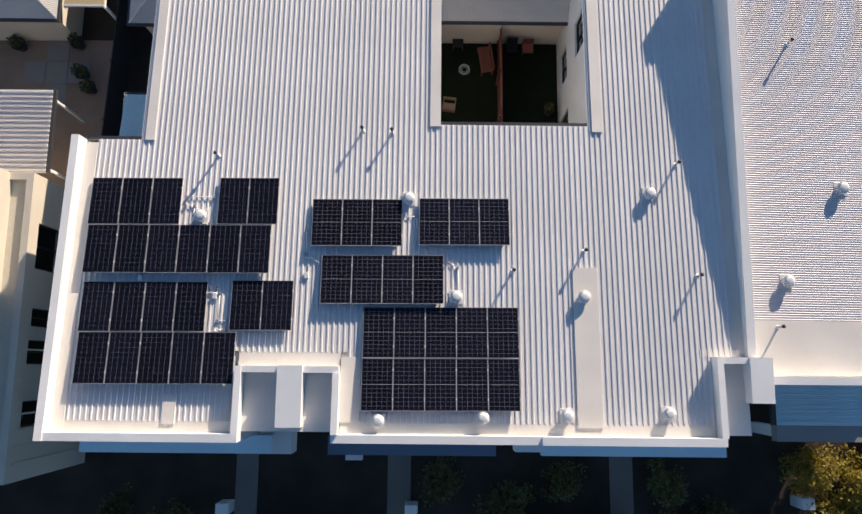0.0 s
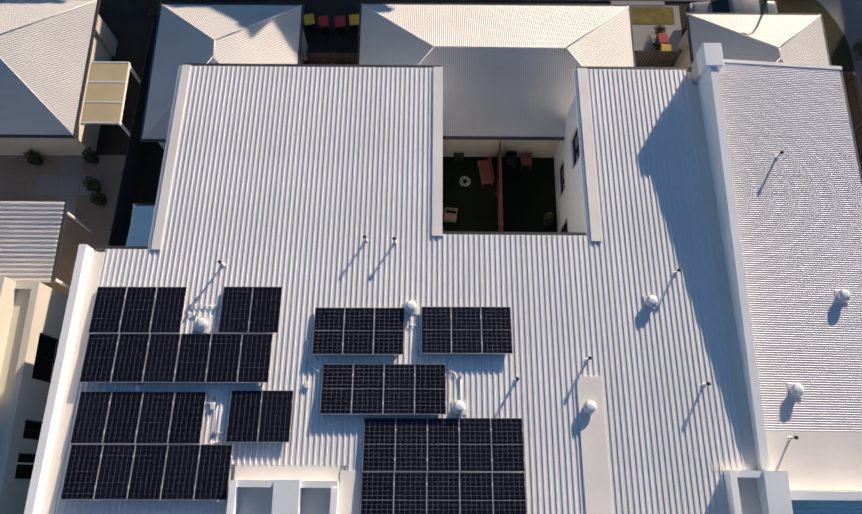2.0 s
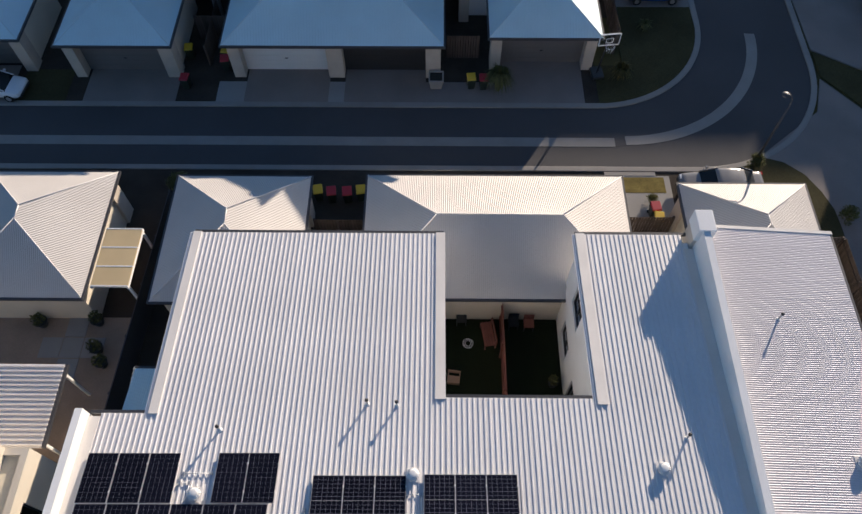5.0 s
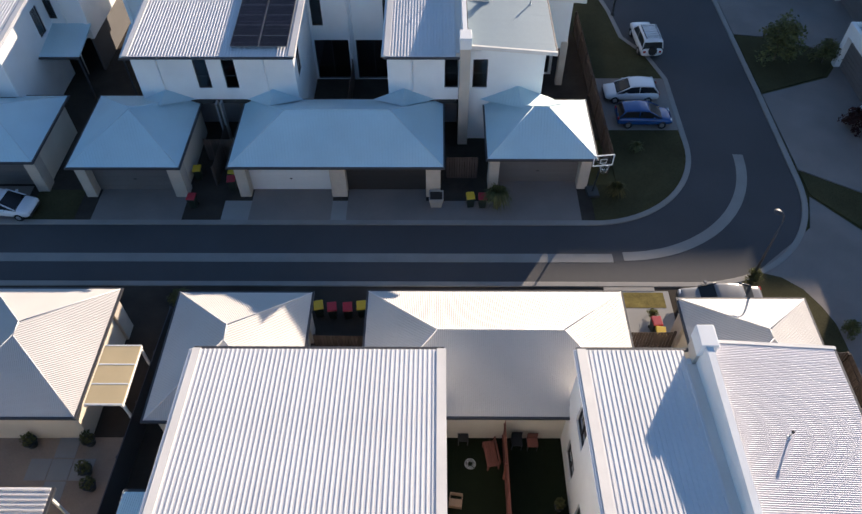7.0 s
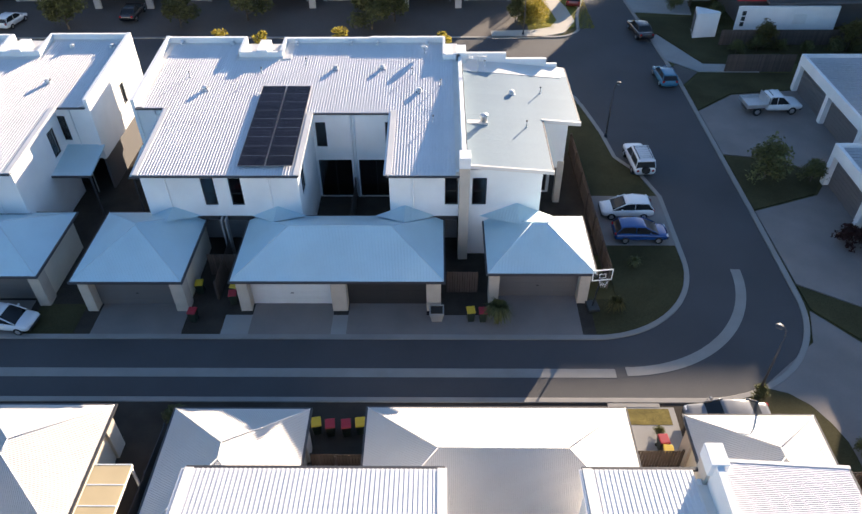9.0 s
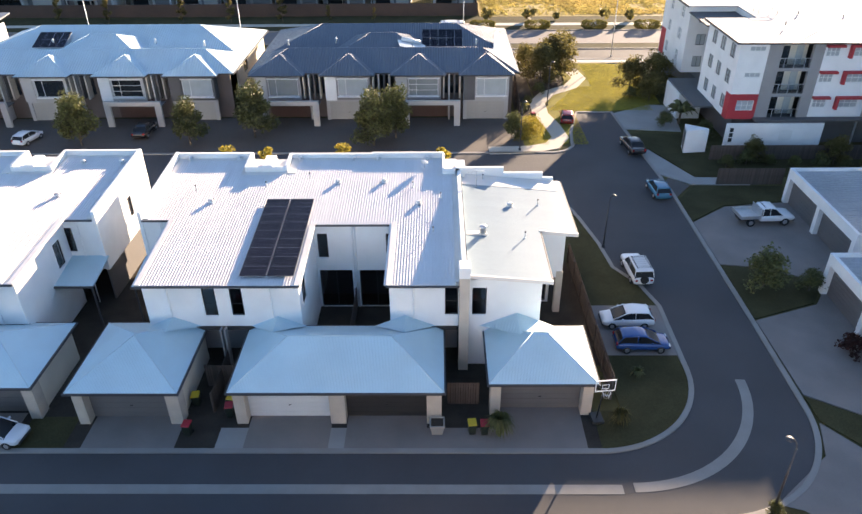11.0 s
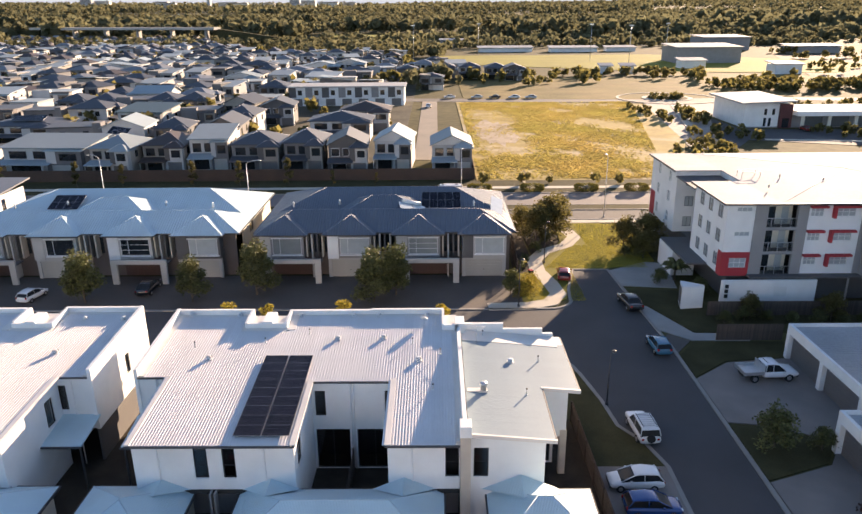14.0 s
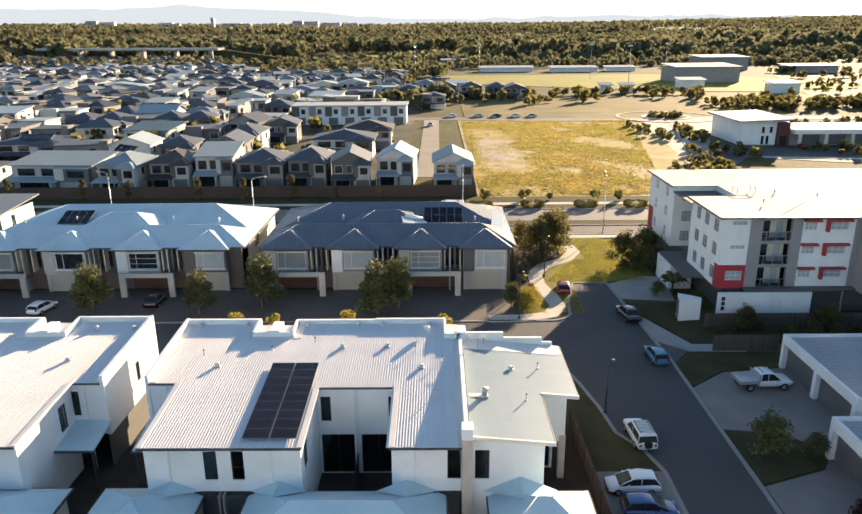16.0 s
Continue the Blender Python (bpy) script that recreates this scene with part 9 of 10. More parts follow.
def far_master(wall, roof, form):
    """A distant house of one metre's width, depth and height, to be stretched. form: 0 plain hip, 1 stepped box, 2 bay with a porch."""
    rm, word = FAR_ROOFS[roof]
    o = thing("suburb_house", (0, 0, 0), "distant suburban house with a " + word + " roof", "house", "suburban houses")
    wm, other, trim = FAR_WALLS[wall], FAR_WALLS[(wall + 2) % 4], FAR_WALLS[(wall + 1) % 4]
    part("wall", boxed((-0.5, 0.5, -0.5, 0.5, 0, 1)), wm, o)
    front = -0.5
    if form == 1:
        part("front_block", boxed((-0.48, -0.05, -0.62, 0.1, 0.5, 1.16)), other, o)
        part("front_block", boxed((0.02, 0.52, -0.56, -0.5, 0.44, 1.02)), trim, o)
        part("parapet", boxed((-0.5, -0.03, -0.64, 0.12, 1.16, 1.2)), trim, o)
        front = -0.62
    elif form == 2:
        part("front_block", boxed((-0.5, -0.02, -0.66, -0.5, 0.02, 0.98)), trim, o)
        part("side_panel", boxed((0.2, 0.5, -0.53, -0.5, 0.46, 1.0)), other, o)
        front = -0.66
    else:
        part("front_block", boxed((0.1, 0.46, -0.56, -0.5, 0.02, 0.9)), trim, o)
        part("side_panel", boxed((-0.5, -0.3, -0.52, -0.5, 0.48, 1.0)), other, o)
    part("patio_roof", boxed((-0.54, 0.54, -0.76, -0.5, 0.46, 0.5)), rm, o)
    part("garage_door", boxed((0.08, 0.46, -0.575, -0.56, 0.0, 0.4)), DOOR_GREY if wall else DOOR_WHITE, o)
    for px in (-0.5, 0.5):
        part("patio_post", boxed((px - 0.015, px + 0.015, -0.75, -0.72, 0, 0.46)), wm, o)
    bm = bmesh.new()
    if roof == 5:
        hexa(bm, [(-0.55, -0.55, 1), (0.55, -0.55, 1), (0.55, 0.55, 1.2), (-0.55, 0.55, 1.2), (-0.55, -0.55, 1.04), (0.55, -0.55, 1.04), (0.55, 0.55, 1.24), (-0.55, 0.55, 1.24)])
        part("upper_wall", boxed((-0.48, 0.48, 0.1, 0.48, 1.0, 1.12)), wm, o)
    else:
        v = [bm.verts.new(c) for c in ((-0.56, -0.56, 1), (0.56, -0.56, 1), (0.56, 0.56, 1), (-0.56, 0.56, 1), (0, -0.14, 1.3), (0, 0.14, 1.3))]
        for f in ((0, 1, 4), (2, 3, 5), (1, 2, 5, 4), (3, 0, 4, 5), (3, 2, 1, 0)):
            bm.faces.new([v[q] for q in f])
    rf = part("roof", bm, rm, o)
    if form == 2 and roof != 5:
        bm = bmesh.new()
        v = [bm.verts.new(c) for c in ((-0.55, -0.72, 0.98), (0.03, -0.72, 0.98), (-0.26, -0.46, 1.18), (-0.26, 0.0, 1.18), (-0.55, 0.0, 0.98), (0.03, 0.0, 0.98))]
        for f in ((0, 1, 2), (1, 5, 3, 2), (0, 2, 3, 4), (4, 3, 5), (0, 4, 5, 1)):
            bm.faces.new([v[q] for q in f])
        part("bay_roof", bm, rm, rf)
    for a, b, lo, hi, y in ((0.17, 0.42, 0.6, 0.86, -0.57 if form != 2 else -0.54), (-0.42, -0.12, 0.04, 0.4, front - 0.01), (-0.4, -0.12, 0.6, 0.86, front - 0.01)):
        w = part("window", boxed((a - 0.012, b + 0.012, y, y + 0.008, lo - 0.02, hi + 0.02)), FRAME_DARK if wall < 2 else FRAME_WHITE, o)
        part("pane", boxed((a, b, y - 0.004, y + 0.002, lo, hi)), DARK_GLASS, w)
    for s in (-1, 1):
        part("window", boxed((min(s * 0.506, s * 0.49), max(s * 0.506, s * 0.49), -0.3, -0.12, 0.6, 0.84)), DARK_GLASS, o)
    return o


def far_houses(places):
    """Distant houses, each a thing of its own."""
    for x, y, turn, w, d, h, wall, roof in places:
        key = (wall, roof, int(x * 7) % 3)
        m = Matrix.Translation((x, y, far_z(x, y))) @ Matrix.Rotation(radians(turn), 4, "Z") @ Matrix.Diagonal((w, d, h, 1))
        if key not in FAR:
            FAR[key] = far_master(*key)
            ob = FAR[key]
        else:
            ob = copy_thing(FAR[key], Matrix.Identity(4))
        ob.matrix_basis = m


def farthest_houses(places):
    """Houses too far off to tell apart, as one body: walls, roofs and windows."""
    bm = bmesh.new()
    for x, y, turn, w, d, h, wall_slot, roof_slot in places:
        z = far_z(x, y)
        m = Matrix.Translation((x, y, z)) @ Matrix.Rotation(radians(turn), 4, "Z")
        before = len(bm.verts)
        box(bm, -w / 2, w / 2, -d / 2, d / 2, 0, h, wall_slot)
        if int(x * 7) % 3 == 0 and h > 4:
            box(bm, -w * 0.48, -w * 0.05, -d / 2 - 1.0, d * 0.1, 2.7, h + 1.1, (wall_slot + 2) % 4)
        box(bm, w * 0.1, w / 2 - 0.3, -d / 2 - 0.6, -d / 2, 0.1, h - 0.5, (wall_slot + 1) % 4)
        box(bm, -w / 2 - 0.2, w * 0.1, -d / 2 - 3, -d / 2, 2.6, 2.8, roof_slot)
        for a, b, lo, hi, yy in ((-w * 0.4, -w * 0.15, 3.3, 4.7, -d / 2), (w * 0.17, w * 0.42, 3.2, 4.7, -d / 2 - 0.6), (-w * 0.42, -w * 0.1, 0.2, 2.3, -d / 2), (w * 0.17, w * 0.42, 0.3, 2.3, -d / 2 - 0.6)):
            box(bm, a, b, yy - 0.06, yy + 0.02, lo, hi, 9)
        for sx in (-1, 1):
            box(bm, sx * w / 2 - 0.05, sx * w / 2 + 0.05, -d * 0.3, -d * 0.1, 3.3, 4.6, 9)
            box(bm, sx * w / 2 - 0.05, sx * w / 2 + 0.05, d * 0.1, d * 0.25, 3.3, 4.6, 9)
        W, D = w / 2 + 0.5, d / 2 + 0.5
        if roof_slot == 5:
            hexa(bm, [(-W, -D, h), (W, -D, h), (W, D, h + 1.2), (-W, D, h + 1.2), (-W, -D, h + 0.2), (W, -D, h + 0.2), (W, D, h + 1.4), (-W, D, h + 1.4)], roof_slot)
        else:
            r = min(W, D) * 0.95
            q = ((-W + r, 0), (W - r, 0)) if W > D else ((0, -D + r), (0, D - r))
            v = [bm.verts.new(c) for c in ((-W, -D, h), (W, -D, h), (W, D, h), (-W, D, h), (*q[0], h + 2.1), (*q[1], h + 2.1))]
            fs = ((0, 1, 5, 4), (2, 3, 4, 5), (1, 2, 5), (3, 0, 4)) if W > D else ((0, 1, 4), (2, 3, 5), (1, 2, 5, 4), (3, 0, 4, 5))
            for f in (*fs, (3, 2, 1, 0)):
                bm.faces.new([v[i] for i in f]).material_index = roof_slot
        bm.verts.ensure_lookup_table()
        for v in bm.verts[before:]:
            v.co = m @ v.co
    me = bpy.data.meshes.new("far_houses")
    bm.to_mesh(me)
    bm.free()
    for mm in (SUBURB_WHITE, SUBURB_CREAM, SUBURB_GREY, RENDER_DARK, ROOF_SLATE, ROOF_SUBURB, ROOF_BROWN, ROOF_MID, ROOF_DARK_X, DARK_GLASS):
        me.materials.append(mm)
    return tagged(new("far_houses", me), "crowded distant two-storey suburban houses with grey roofs", "houses", kind="stuff")


spread = []
for row in range(26):
    y = 168 + row * (17 + row * 0.25)
    x = -16.0
    if y > 520:
        x = -120 - 0.5 * (y - 520)
    elif y > 262:
        x = 10 if y < 400 and row % 2 else -14
    limit = -0.66 * y - 14
    while x > limit:
        x -= rs.uniform(10.5, 14.0)
        hx, hy, turn = x + 1, y + rs.uniform(-2.5, 2.5), rs.choice((0, 0, 0, 180, 90, -90)) + rs.uniform(-5, 5) + 9 * math.sin(y * 0.02 + x * 0.01)
        if rs.random() < 0.12 or (y < 252 and x > -46) or (235 < y < 268 and x > -66) or any(abs(hx - q[1]) < 5.5 + 4.5 * q[4] and abs(hy - q[2]) < 12 for q in PLACED):
            continue
        if y < 245:
            suburb(rs.choice((0, 1, 2, 2, 0, 3, 10, 4, 3, 10, 7, 11, 8, 5, 7)), hx, hy, turn, rs.uniform(0.85, 1.15), rs.uniform(0.85, 1.1), rs.uniform(0.92, 1.08))
        else:
            spread.append((hx, hy, turn, rs.uniform(7.5, 10.5), rs.uniform(9, 12.5), rs.uniform(4.7, 6.3) if rs.random() < 0.78 else 3.2, rs.choice((0, 0, 0, 1, 0, 2, 3)), rs.choice((4, 4, 7, 8, 5, 5, 5, 7, 8, 6))))
spread.sort(key=lambda q: q[1])
far_houses(spread[:78])
farthest_houses(spread[78:])
for x, y, k in ((4, 352, 1), (16, 350, 0), (28, 344, 1), (-6, 372, 8), (36, 338, 7), (10, 372, 3)):
    suburb(k, x, y, 0, 1.1, 1.0, 1.0)
b = thing("long_apartments", (-30, 250, 0), "long white two-storey apartment row with a flat pale roof", "apartments")
part("wall", boxed((-49.7, -10.8, 244, 256, 0, 6.2)), RENDER_WHITE, b)
part("roof", boxed((-50.3, -10.2, 243.2, 256.6, 6.2, 6.6)), ROOF_PALE, b)
for k in range(7):
    x = -48.8 + 5.6 * k
    part("panel", boxed((x - 1.0, x + 1.4, 243.86, 244, 2.8, 6.1)), RENDER_GREY if k % 2 else RENDER_DARK, b)
    part("window", boxed((x + 2, x + 3.4, 243.93, 244, 3.6, 5.2)), DARK_GLASS, b)
    part("garage_door", boxed((x + 0.2, x + 3.4, 243.92, 244, 0.1, 2.4)), DOOR_GREY, b)

# ---- shops, sheds, masts and overpass ----
sh = thing("shop_building", (88, 200, 0), "white two-storey shop building with a maroon entry panel", "shop")
part("wall", boxed((82, 94, 190.5, 212, 0, 6.4)), RENDER_WHITE, sh)
bm = bmesh.new()
hexa(bm, [(80.5, 188.8, 6.4), (95, 188.8, 6.9), (95, 213, 6.9), (80.5, 213, 6.4), (80.5, 188.8, 6.8), (95, 188.8, 7.3), (95, 213, 7.3), (80.5, 213, 6.8)])
part("roof", bm, ROOF_PALE, sh)
part("red_panel", boxed((91.2, 94.4, 189.6, 190.5, 0, 6.3)), material("maroon_cladding", (0.10, 0.03, 0.03), 0.7), sh, "dark maroon entry panel")
for a, lo, hi in ((87.3, 3.4, 5.0), (89.4, 3.4, 5.0), (87.3, 0.4, 2.6), (88.6, 0.4, 2.6)):
    part("window", boxed((a, a + 0.7, 190.43, 190.5, lo, hi)), DARK_GLASS, sh)
part("shopfront", boxed((91.9, 93.6, 189.5, 189.6, 0.2, 2.6)), DARK_GLASS, sh)
part("base_band", boxed((81.96, 91.2, 190.44, 190.5, 0.0, 0.3)), RENDER_GREY, sh)
SHOP_GLASS = material("grey_shop_glass", (0.13, 0.135, 0.14), 0.2, 0.0, 0.1, 3.0, 0.0)
lw = thing("low_shops", (135, 192, 0), "long low white shop row with grey glazed fronts", "shop")
part("wall", boxed((95.0, 190, 190.5, 202, 0, 3.4)), RENDER_GREY, lw)
part("roof", boxed((94.8, 190.5, 187.5, 202.5, 3.4, 4.6)), RENDER_WHITE, lw)
for k in range(12):
    part("shopfront", boxed((98 + 7 * k, 103 + 7 * k, 190.4, 190.5, 0.2, 2.9)), SHOP_GLASS, lw)
    part("pier", boxed((96.2 + 7 * k, 97.0 + 7 * k, 187.9, 188.4, 0.0, 3.4)), RENDER_CREAM, lw)
for x0, x1, y0, y1, h, lab in ((142, 180, 433, 462, 9, "large pale metal sports shed"), (203, 238, 560, 590, 10, "large pale metal shed behind another one"), (87, 122, 556, 568, 3.4, "low club building with a pale roof"), (33, 74, 563, 575, 3.4, "low grandstand with a striped pale roof"), (4, 25, 660, 668, 6, "small pavilion under a pale roof"), (132, 145, 393, 402, 4, "small white pavilion beside the oval"), (82.8, 88, 366, 370, 3.6, "white clubhouse box beside the oval"), (93, 99, 365, 369, 3.6, "white storage box beside the oval"), (165, 178, 355, 365, 4.5, "grey-walled house beyond the shops"), (130, 152, 560, 570, 3.2, "low pale club shed by trees"), (250, 285, 520, 535, 5, "low pale shed among trees")):
    s = thing("shed", ((x0 + x1) / 2, (y0 + y1) / 2, 0), lab, "shed", "distant sheds")
    part("wall", boxed((x0, x1, y0, y1, 0, h)), RENDER_GREY if h > 4.5 else RENDER_WHITE, s)
    bm = bmesh.new()
    hexa(bm, [(x0 - 1, y0 - 1, h), (x1 + 1, y0 - 1, h), (x1 + 1, y1 + 1, h + 1), (x0 - 1, y1 + 1, h + 1), (x0 - 1, y0 - 1, h + 0.4), (x1 + 1, y0 - 1, h + 0.4), (x1 + 1, y1 + 1, h + 1.4), (x0 - 1, y1 + 1, h + 1.4)])
    part("roof", bm, ROOF_PALE, s)
for x, y in ((31, 536), (98, 466), (112, 425), (-14.5, 480), (150, 480)):
    s = thing("light_mast", (x, y, 0), "tall thin sports ground light mast", "light mast", "light masts")
    part("pole", tube(bmesh.new(), (x, y, 0), (x, y, 22), 0.17, 0.1), METAL, s)
    part("lamp_bar", boxed((x - 1.3, x + 1.3, y - 0.2, y + 0.2, 21.4, 22.2)), METAL, s)
br = thing("overpass", (-312, 746, 0), "long pale concrete overpass above dark trees", "bridge")
bm = bmesh.new()
hexa(bm, [(-430, 782, 15.2), (-215, 718, 15.2), (-212, 730, 15.2), (-427, 794, 15.2), (-430, 782, 17.6), (-215, 718, 17.6), (-212, 730, 17.6), (-427, 794, 17.6)])
part("deck", bm, material("pale_concrete", (0.42, 0.40, 0.37), 0.9, 0, 0.1, 10, 0.05, 2), br)
for k in range(6):
    x, y = -415 + 38 * k, 779 - 11.3 * k
    part("pier", boxed((x - 1.2, x + 1.2, y + 1, y + 9, -1, 15.2)), CONCRETE, br)
for x0, x1, y in ((-520, -425, 788), (-218, -130, 722)):
    bm = bmesh.new()
    hi, lo = (x1, x0) if x0 < -400 else (x0, x1)
    pts = [(hi, y, 0), (lo, y, 0), (lo, y + 20, 0), (hi, y + 20, 0), (hi, y + 4, 16.5), (lo, y + 6, 4), (lo, y + 12, 4), (hi, y + 14, 16.5)]
    hexa(bm, pts)
    part("embankment", bm, GRASS, br)
for x, y, w, h in ((-1075, 2300, 34, 21), (-1040, 2330, 48, 17), (-860, 2350, 40, 15), (-815, 2300, 30, 12), (-697, 2300, 9, 30), (-655, 2360, 60, 13), (-600, 2300, 44, 12), (-520, 2250, 70, 10), (-428, 2280, 30, 20), (-395, 2330, 44, 18), (-330, 2300, 60, 14), (-270, 2350, 40, 12)):
    z = far_z(x, y)
    s = thing("distant_block", (x, y, z), "distant pale building above the tree line", "building", "distant buildings")
    h += 8
    part("wall", boxed((x - w / 2, x + w / 2, y, y + 20, z - 3, z + h)), RENDER_CREAM if w > 35 else ROOF_PALE, s)
    part("roof", boxed((x - w / 2 - 0.5, x + w / 2 + 0.5, y - 0.5, y + 20.5, z + h, z + h + 0.8)), ROOF_MID, s)
    for q in range(3):
        part("window_band", boxed((x - w / 2 + 1.2, x + w / 2 - 1.2, y - 0.2, y, z + h - 2.6 - 3.4 * q, z + h - 1.2 - 3.4 * q)), DARK_GLASS, s)


# ---- woods and hills ----
def woods(name, boxes, count, size, mat, label, seed, leaves=15, open_land=0.9):
    """Many small trees as one body: each a bunch of leaf faces round a crown."""
    r = np.random.RandomState(seed)
    pts = []
    tot = sum((x1 - x0) * (y1 - y0) for x0, x1, y0, y1 in boxes)
    for x0, x1, y0, y1 in boxes:
        k = max(1, int(count * (x1 - x0) * (y1 - y0) / tot))
        pts.append(np.stack([r.uniform(x0, x1, k), r.uniform(y0, y1, k)], 1))
    pts = np.concatenate(pts)
    pts = np.array([q for q in pts if noise.noise((q[0] / 380, q[1] / 130, seed)) < open_land and not (-1250 < q[0] < -520 and 1060 < q[1] < 1420) and not (-150 < q[0] < 30 and 760 < q[1] < 900)])
    n = len(pts)
    h = size * r.uniform(0.6, 1.35, n)
    z = np.array([far_z(x, y) for x, y in pts])
    d = r.normal(size=(n, leaves, 3))
    d /= np.linalg.norm(d, axis=2, keepdims=True)
    d *= r.uniform(0.5, 1.0, (n, leaves, 1))
    c = np.stack([pts[:, 0], pts[:, 1], z + h * 0.55], 1)[:, None, :] + d * (h[:, None, None] * np.array([0.42, 0.42, 0.45]))
    u = r.normal(size=(n, leaves, 3))
    u /= np.linalg.norm(u, axis=2, keepdims=True)
    v = np.cross(u, r.normal(size=(n, leaves, 3)))
    v /= np.linalg.norm(v, axis=2, keepdims=True)
    s = (h[:, None] * r.uniform(0.13, 0.27, (n, leaves)))[:, :, None]
    quads = np.stack([c + u * s, c + v * s, c - u * s, c - v * s], 2).reshape(-1, 3)
    me = bpy.data.meshes.new(name)
    me.from_pydata(quads.tolist(), [], [tuple(range(4 * i, 4 * i + 4)) for i in range(len(quads) // 4)])
    me.materials.append(mat)
    return tagged(new(name, me), label, "trees", kind="stuff")


woods("woods", [(-900, -130, 800, 1000), (-130, 1100, 680, 1000), (-1400, 1600, 1000, 1500), (330, 900, 560, 720)], 14500, 9, LEAF_FAR, "olive-brown woodland beyond the suburb", 3, 24, 0.13)
woods("woods", [(-900, -130, 800, 1050), (-130, 600, 690, 1000), (-600, -380, 640, 800)], 1500, 16, LEAF_FAR, "tall dark trees standing above the woodland", 31, 40, 0.1)
woods("woods", [(-2000, 2300, 1500, 3000)], 9500, 15, LEAF_FAR, "hazy woodland towards the horizon", 4, 18, 0.16)
woods("garden_trees", [(-420, -12, 155, 600), (-70, -14, 262, 430), (10, 80, 300, 360), (100, 170, 318, 345)], 1150, 4.4, LEAF_OLIVE, "small garden trees among the houses", 5, 30)
woods("scrub", [(52, 66, 136, 165), (64, 80, 168, 186), (62, 68, 200, 240), (8, 44, 126.5, 130), (100, 160, 226, 236), (71, 79, 195, 225), (95, 200, 172, 182)], 230, 2.2, LEAF_OLIVE, "low scrub round the vacant lot and car park", 6, 34)
woods("car_park_trees", [(185, 330, 352, 357), (195, 350, 384, 389), (205, 370, 420, 426), (225, 400, 466, 472), (240, 420, 520, 528)], 150, 4.2, LEAF_OLIVE, "rows of small trees between parking bays", 33, 28)
woods("hedge_belt", [(30, 130, 350, 358), (112, 300, 276, 306)], 420, 3.6, LEAF_OLIVE, "dark hedge belt before the sports oval", 12, 26)
woods("edge_trees", [(-460, -130, 610, 760), (-120, 10, 500, 690), (10, 250, 610, 690), (190, 330, 610, 700), (-12, 10, 290, 345)], 1100, 7, LEAF_FAR, "dark tree belts between houses and fields", 8, 24)
woods("woods", [(215, 1000, 720, 1080)], 3300, 10, LEAF_FAR, "dense dark woodland beyond the sheds", 21, 26)
woods("scrub", [(77, 89, 254, 264), (70.5, 72.5, 200, 208), (73.5, 75, 214, 222)], 46, 1.6, LEAF_OLIVE, "low planting on the roundabout island and median", 22, 30)
# long grass of the vacant lot
r = np.random.RandomState(9)
def tufts(gx, gy, wide, high, mat, label):
    """Upright tufts of grass blades over a piece of land, as one body."""
    n = len(gx)
    a = r.uniform(0, 6.28, n)
    w, hgt = r.uniform(wide * 0.5, wide, n), r.uniform(high * 0.4, high, n)
    lx, ly = np.cos(a) * w, np.sin(a) * w
    tx, ty = gx + r.normal(size=n) * wide * 0.5, gy + r.normal(size=n) * wide * 0.5
    z0 = np.full(n, 0.035)
    quads = np.stack([np.stack([gx - lx, gy - ly, z0], 1), np.stack([gx + lx, gy + ly, z0], 1), np.stack([tx + lx * 0.9, ty + ly * 0.9, hgt], 1), np.stack([tx - lx * 0.9, ty - ly * 0.9, hgt], 1)], 1).reshape(-1, 3)
    me = bpy.data.meshes.new("long_grass")
    me.from_pydata(quads.tolist(), [], [tuple(range(4 * i, 4 * i + 4)) for i in range(n)])
    me.materials.append(mat)
    return tagged(new("long_grass", me), label, "grass", kind="stuff")


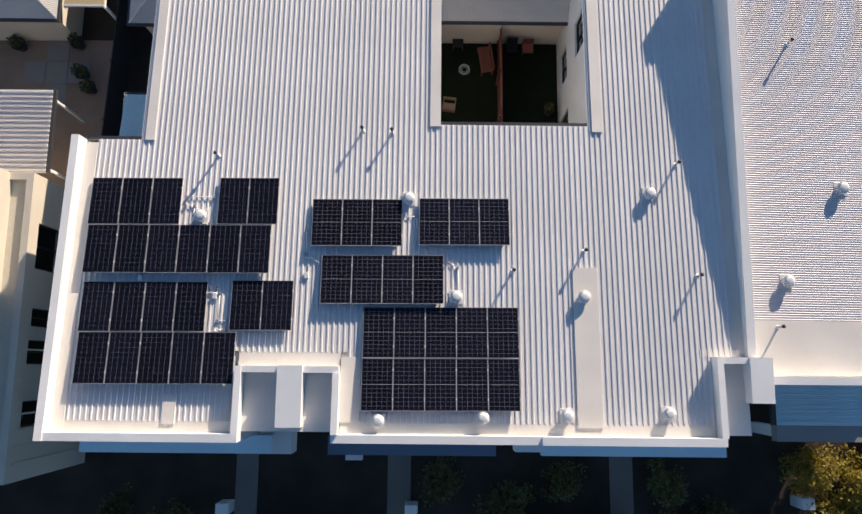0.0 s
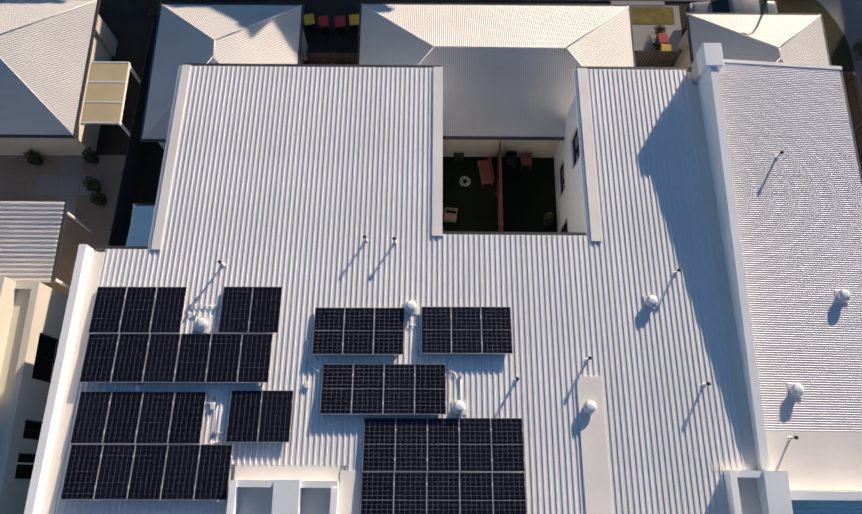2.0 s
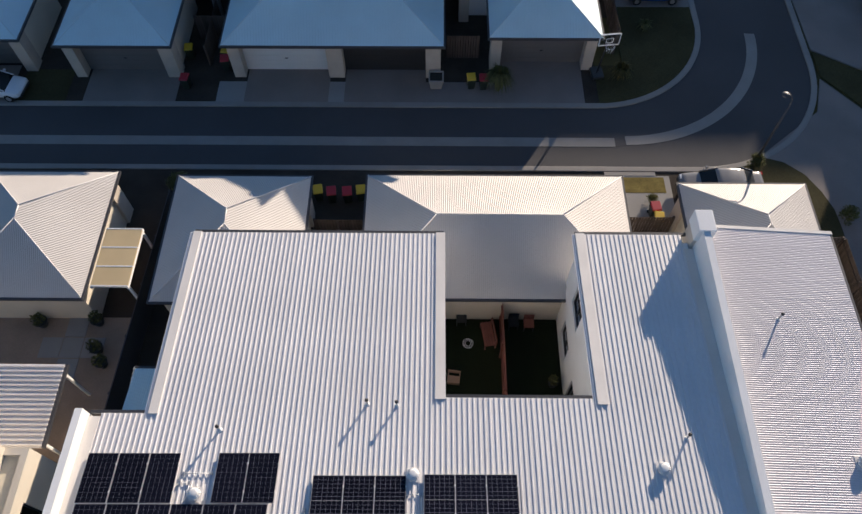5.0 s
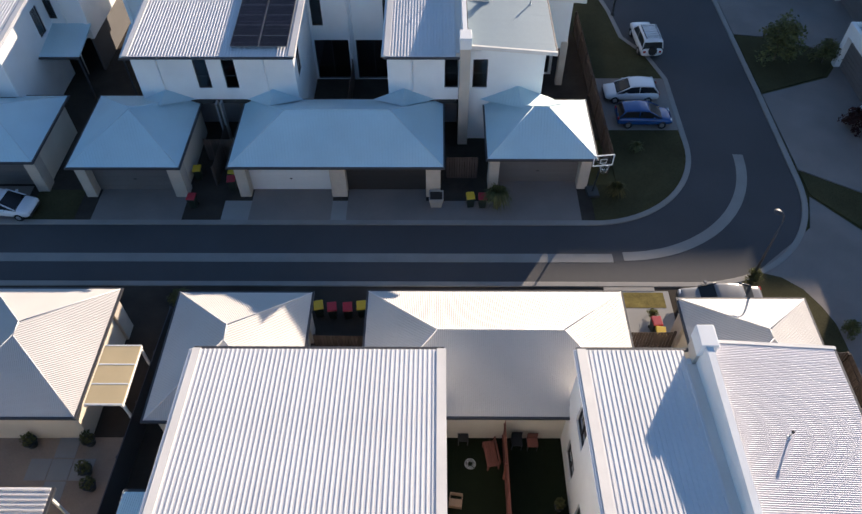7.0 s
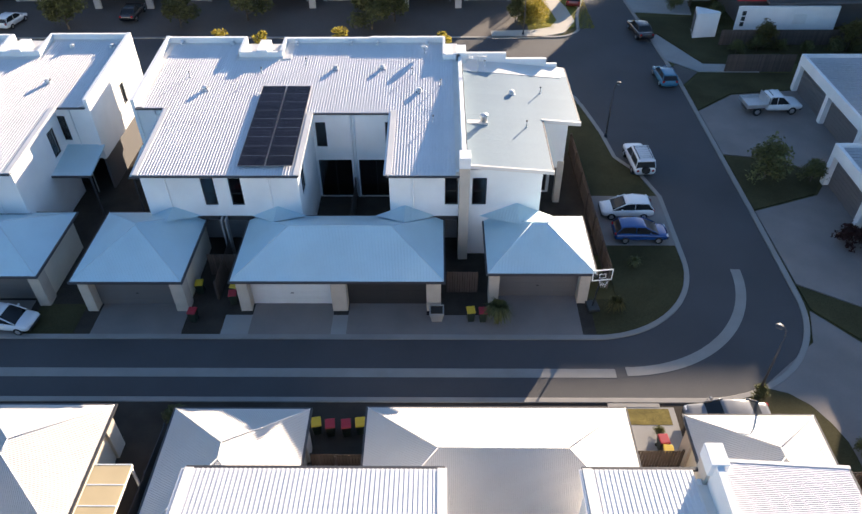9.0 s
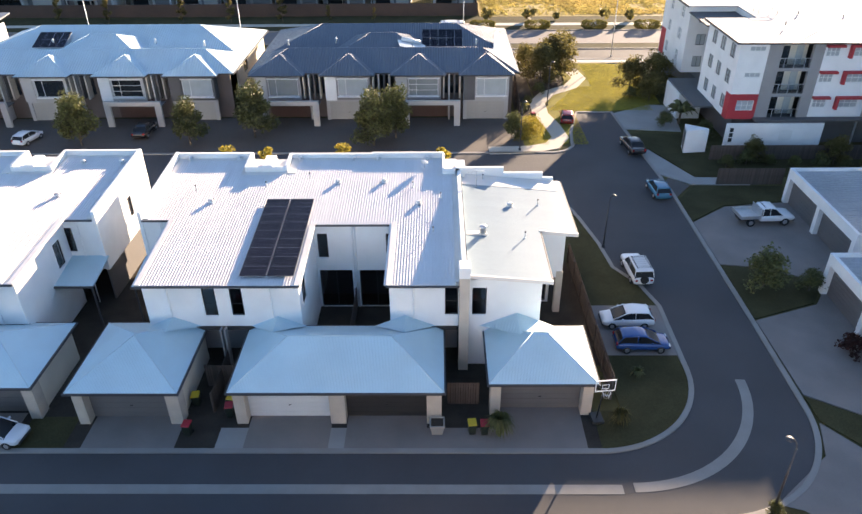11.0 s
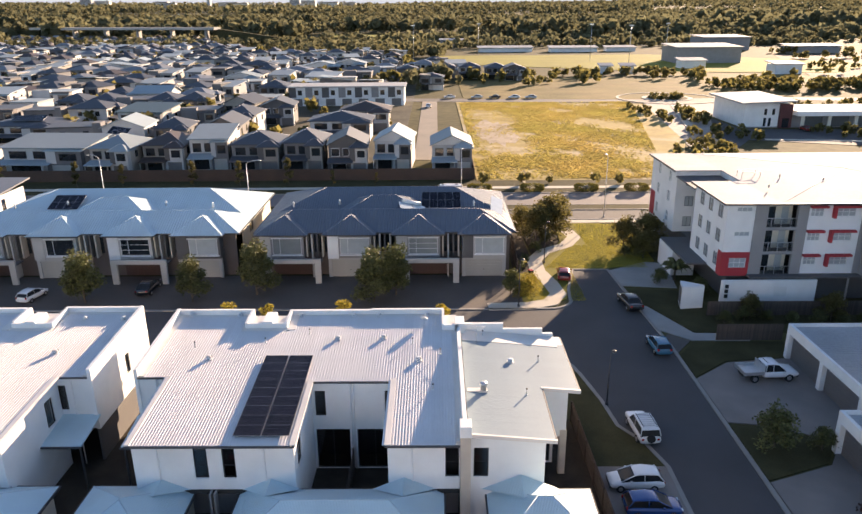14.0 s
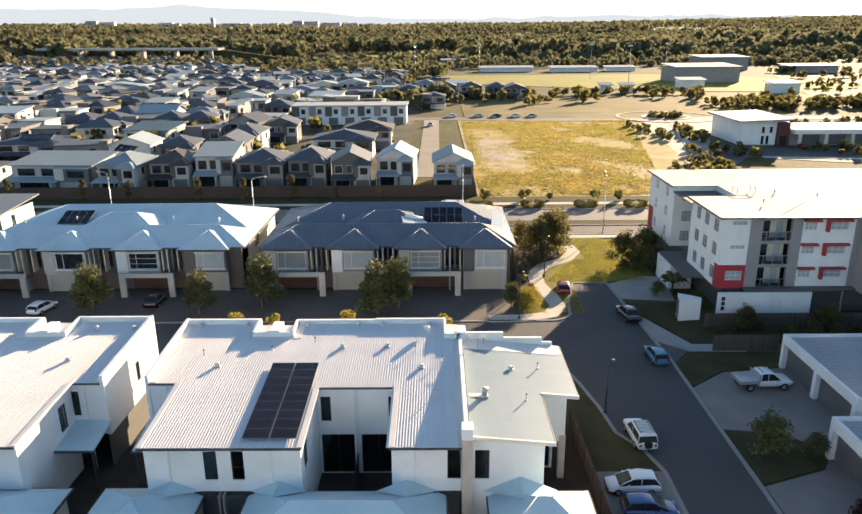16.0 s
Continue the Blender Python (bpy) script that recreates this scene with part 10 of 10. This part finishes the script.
GOLD_BLADES = material("golden_grass_blades", (0.45, 0.34, 0.12), 0.95, 0, 0.25, 8, 0.06, 2, island=0.05, through_light=0.55)
two_tone(GOLD_BLADES, (0.35, 0.315, 0.095), 22, 0.3, 0.7)
n = 130000
gx, gy = r.uniform(8.2, 66, n), r.uniform(131, 250, n)
bare = np.array([noise.noise((a / 9, b / 15, 3.3)) + 0.4 * noise.noise((a / 3, b / 5, 8)) for a, b in zip(gx, gy)])
keep = (gx < 44 + (gy - 130) * 0.195) & (np.sin(gx * 0.21 + 1.3) + np.sin(gy * 0.13 + gx * 0.08) + r.normal(size=n) * 0.7 > -0.9) & (bare + 0.16 * r.normal(size=n) < 0.34) & ~((np.abs(gx - 16 - r.normal(size=n)) < 6) & (np.abs(gy - 185 - 4 * r.normal(size=n)) < 28) & (r.uniform(size=n) < 0.8))
tufts(gx[keep], gy[keep], 0.28, 0.22, GOLD_BLADES, "tufts of golden long grass in the vacant lot")
# Blades carry the backlit glow of the lawn in their colour.
GREEN_BLADES = material("lawn_blades_toned_sunlit", (0.40, 0.35, 0.06), 0.95, 0, 0.25, 3, 0.2, 4, island=0.2, through_light=0.55)
n = 110000
gx, gy = r.uniform(9.6, 27.6, n), r.uniform(71.5, 101, n)
keep = ((gy < 80) & (gx < 12.6 - np.abs(gy - 74) * 0.2) & (gx > 10.0)) | (gx > np.where(gy < 82, 14.9 + (gy - 73) * 0.16, np.where(gy < 91, 13.4 + (gy - 82) * 0.53, 20.2))) & ~((gx > 16.4) & (gy < 82)) & ~((gx > 26) & (gy < 86))
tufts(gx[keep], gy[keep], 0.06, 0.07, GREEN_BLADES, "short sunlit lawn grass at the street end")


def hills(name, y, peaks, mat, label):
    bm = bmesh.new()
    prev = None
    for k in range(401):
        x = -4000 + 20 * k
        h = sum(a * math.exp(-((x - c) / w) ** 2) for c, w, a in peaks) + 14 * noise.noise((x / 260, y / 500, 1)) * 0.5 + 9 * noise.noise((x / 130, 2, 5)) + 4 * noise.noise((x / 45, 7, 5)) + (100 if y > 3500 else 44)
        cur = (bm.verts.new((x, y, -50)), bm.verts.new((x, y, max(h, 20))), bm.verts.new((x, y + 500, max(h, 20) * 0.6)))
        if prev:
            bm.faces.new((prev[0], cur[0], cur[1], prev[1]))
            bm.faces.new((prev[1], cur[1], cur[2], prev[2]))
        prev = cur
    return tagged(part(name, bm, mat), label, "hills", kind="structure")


# Distance haze is put into both ridges as pale colour and glow.
hills("backdrop", 4000, ((-2450, 850, 75), (-1400, 500, 52), (-1360, 90, 14), (-780, 420, 40), (1000, 600, 12)), glow("hill_haze_glow_blue", (0.45, 0.49, 0.53), 0.36), "pale blue hazy hills on the horizon")
hills("backdrop", 3200, ((-1700, 700, 10), (900, 900, 10)), glow("hill_haze_glow_olive", (0.26, 0.27, 0.22), 0.35), "low hazy wooded ridge before the hills")
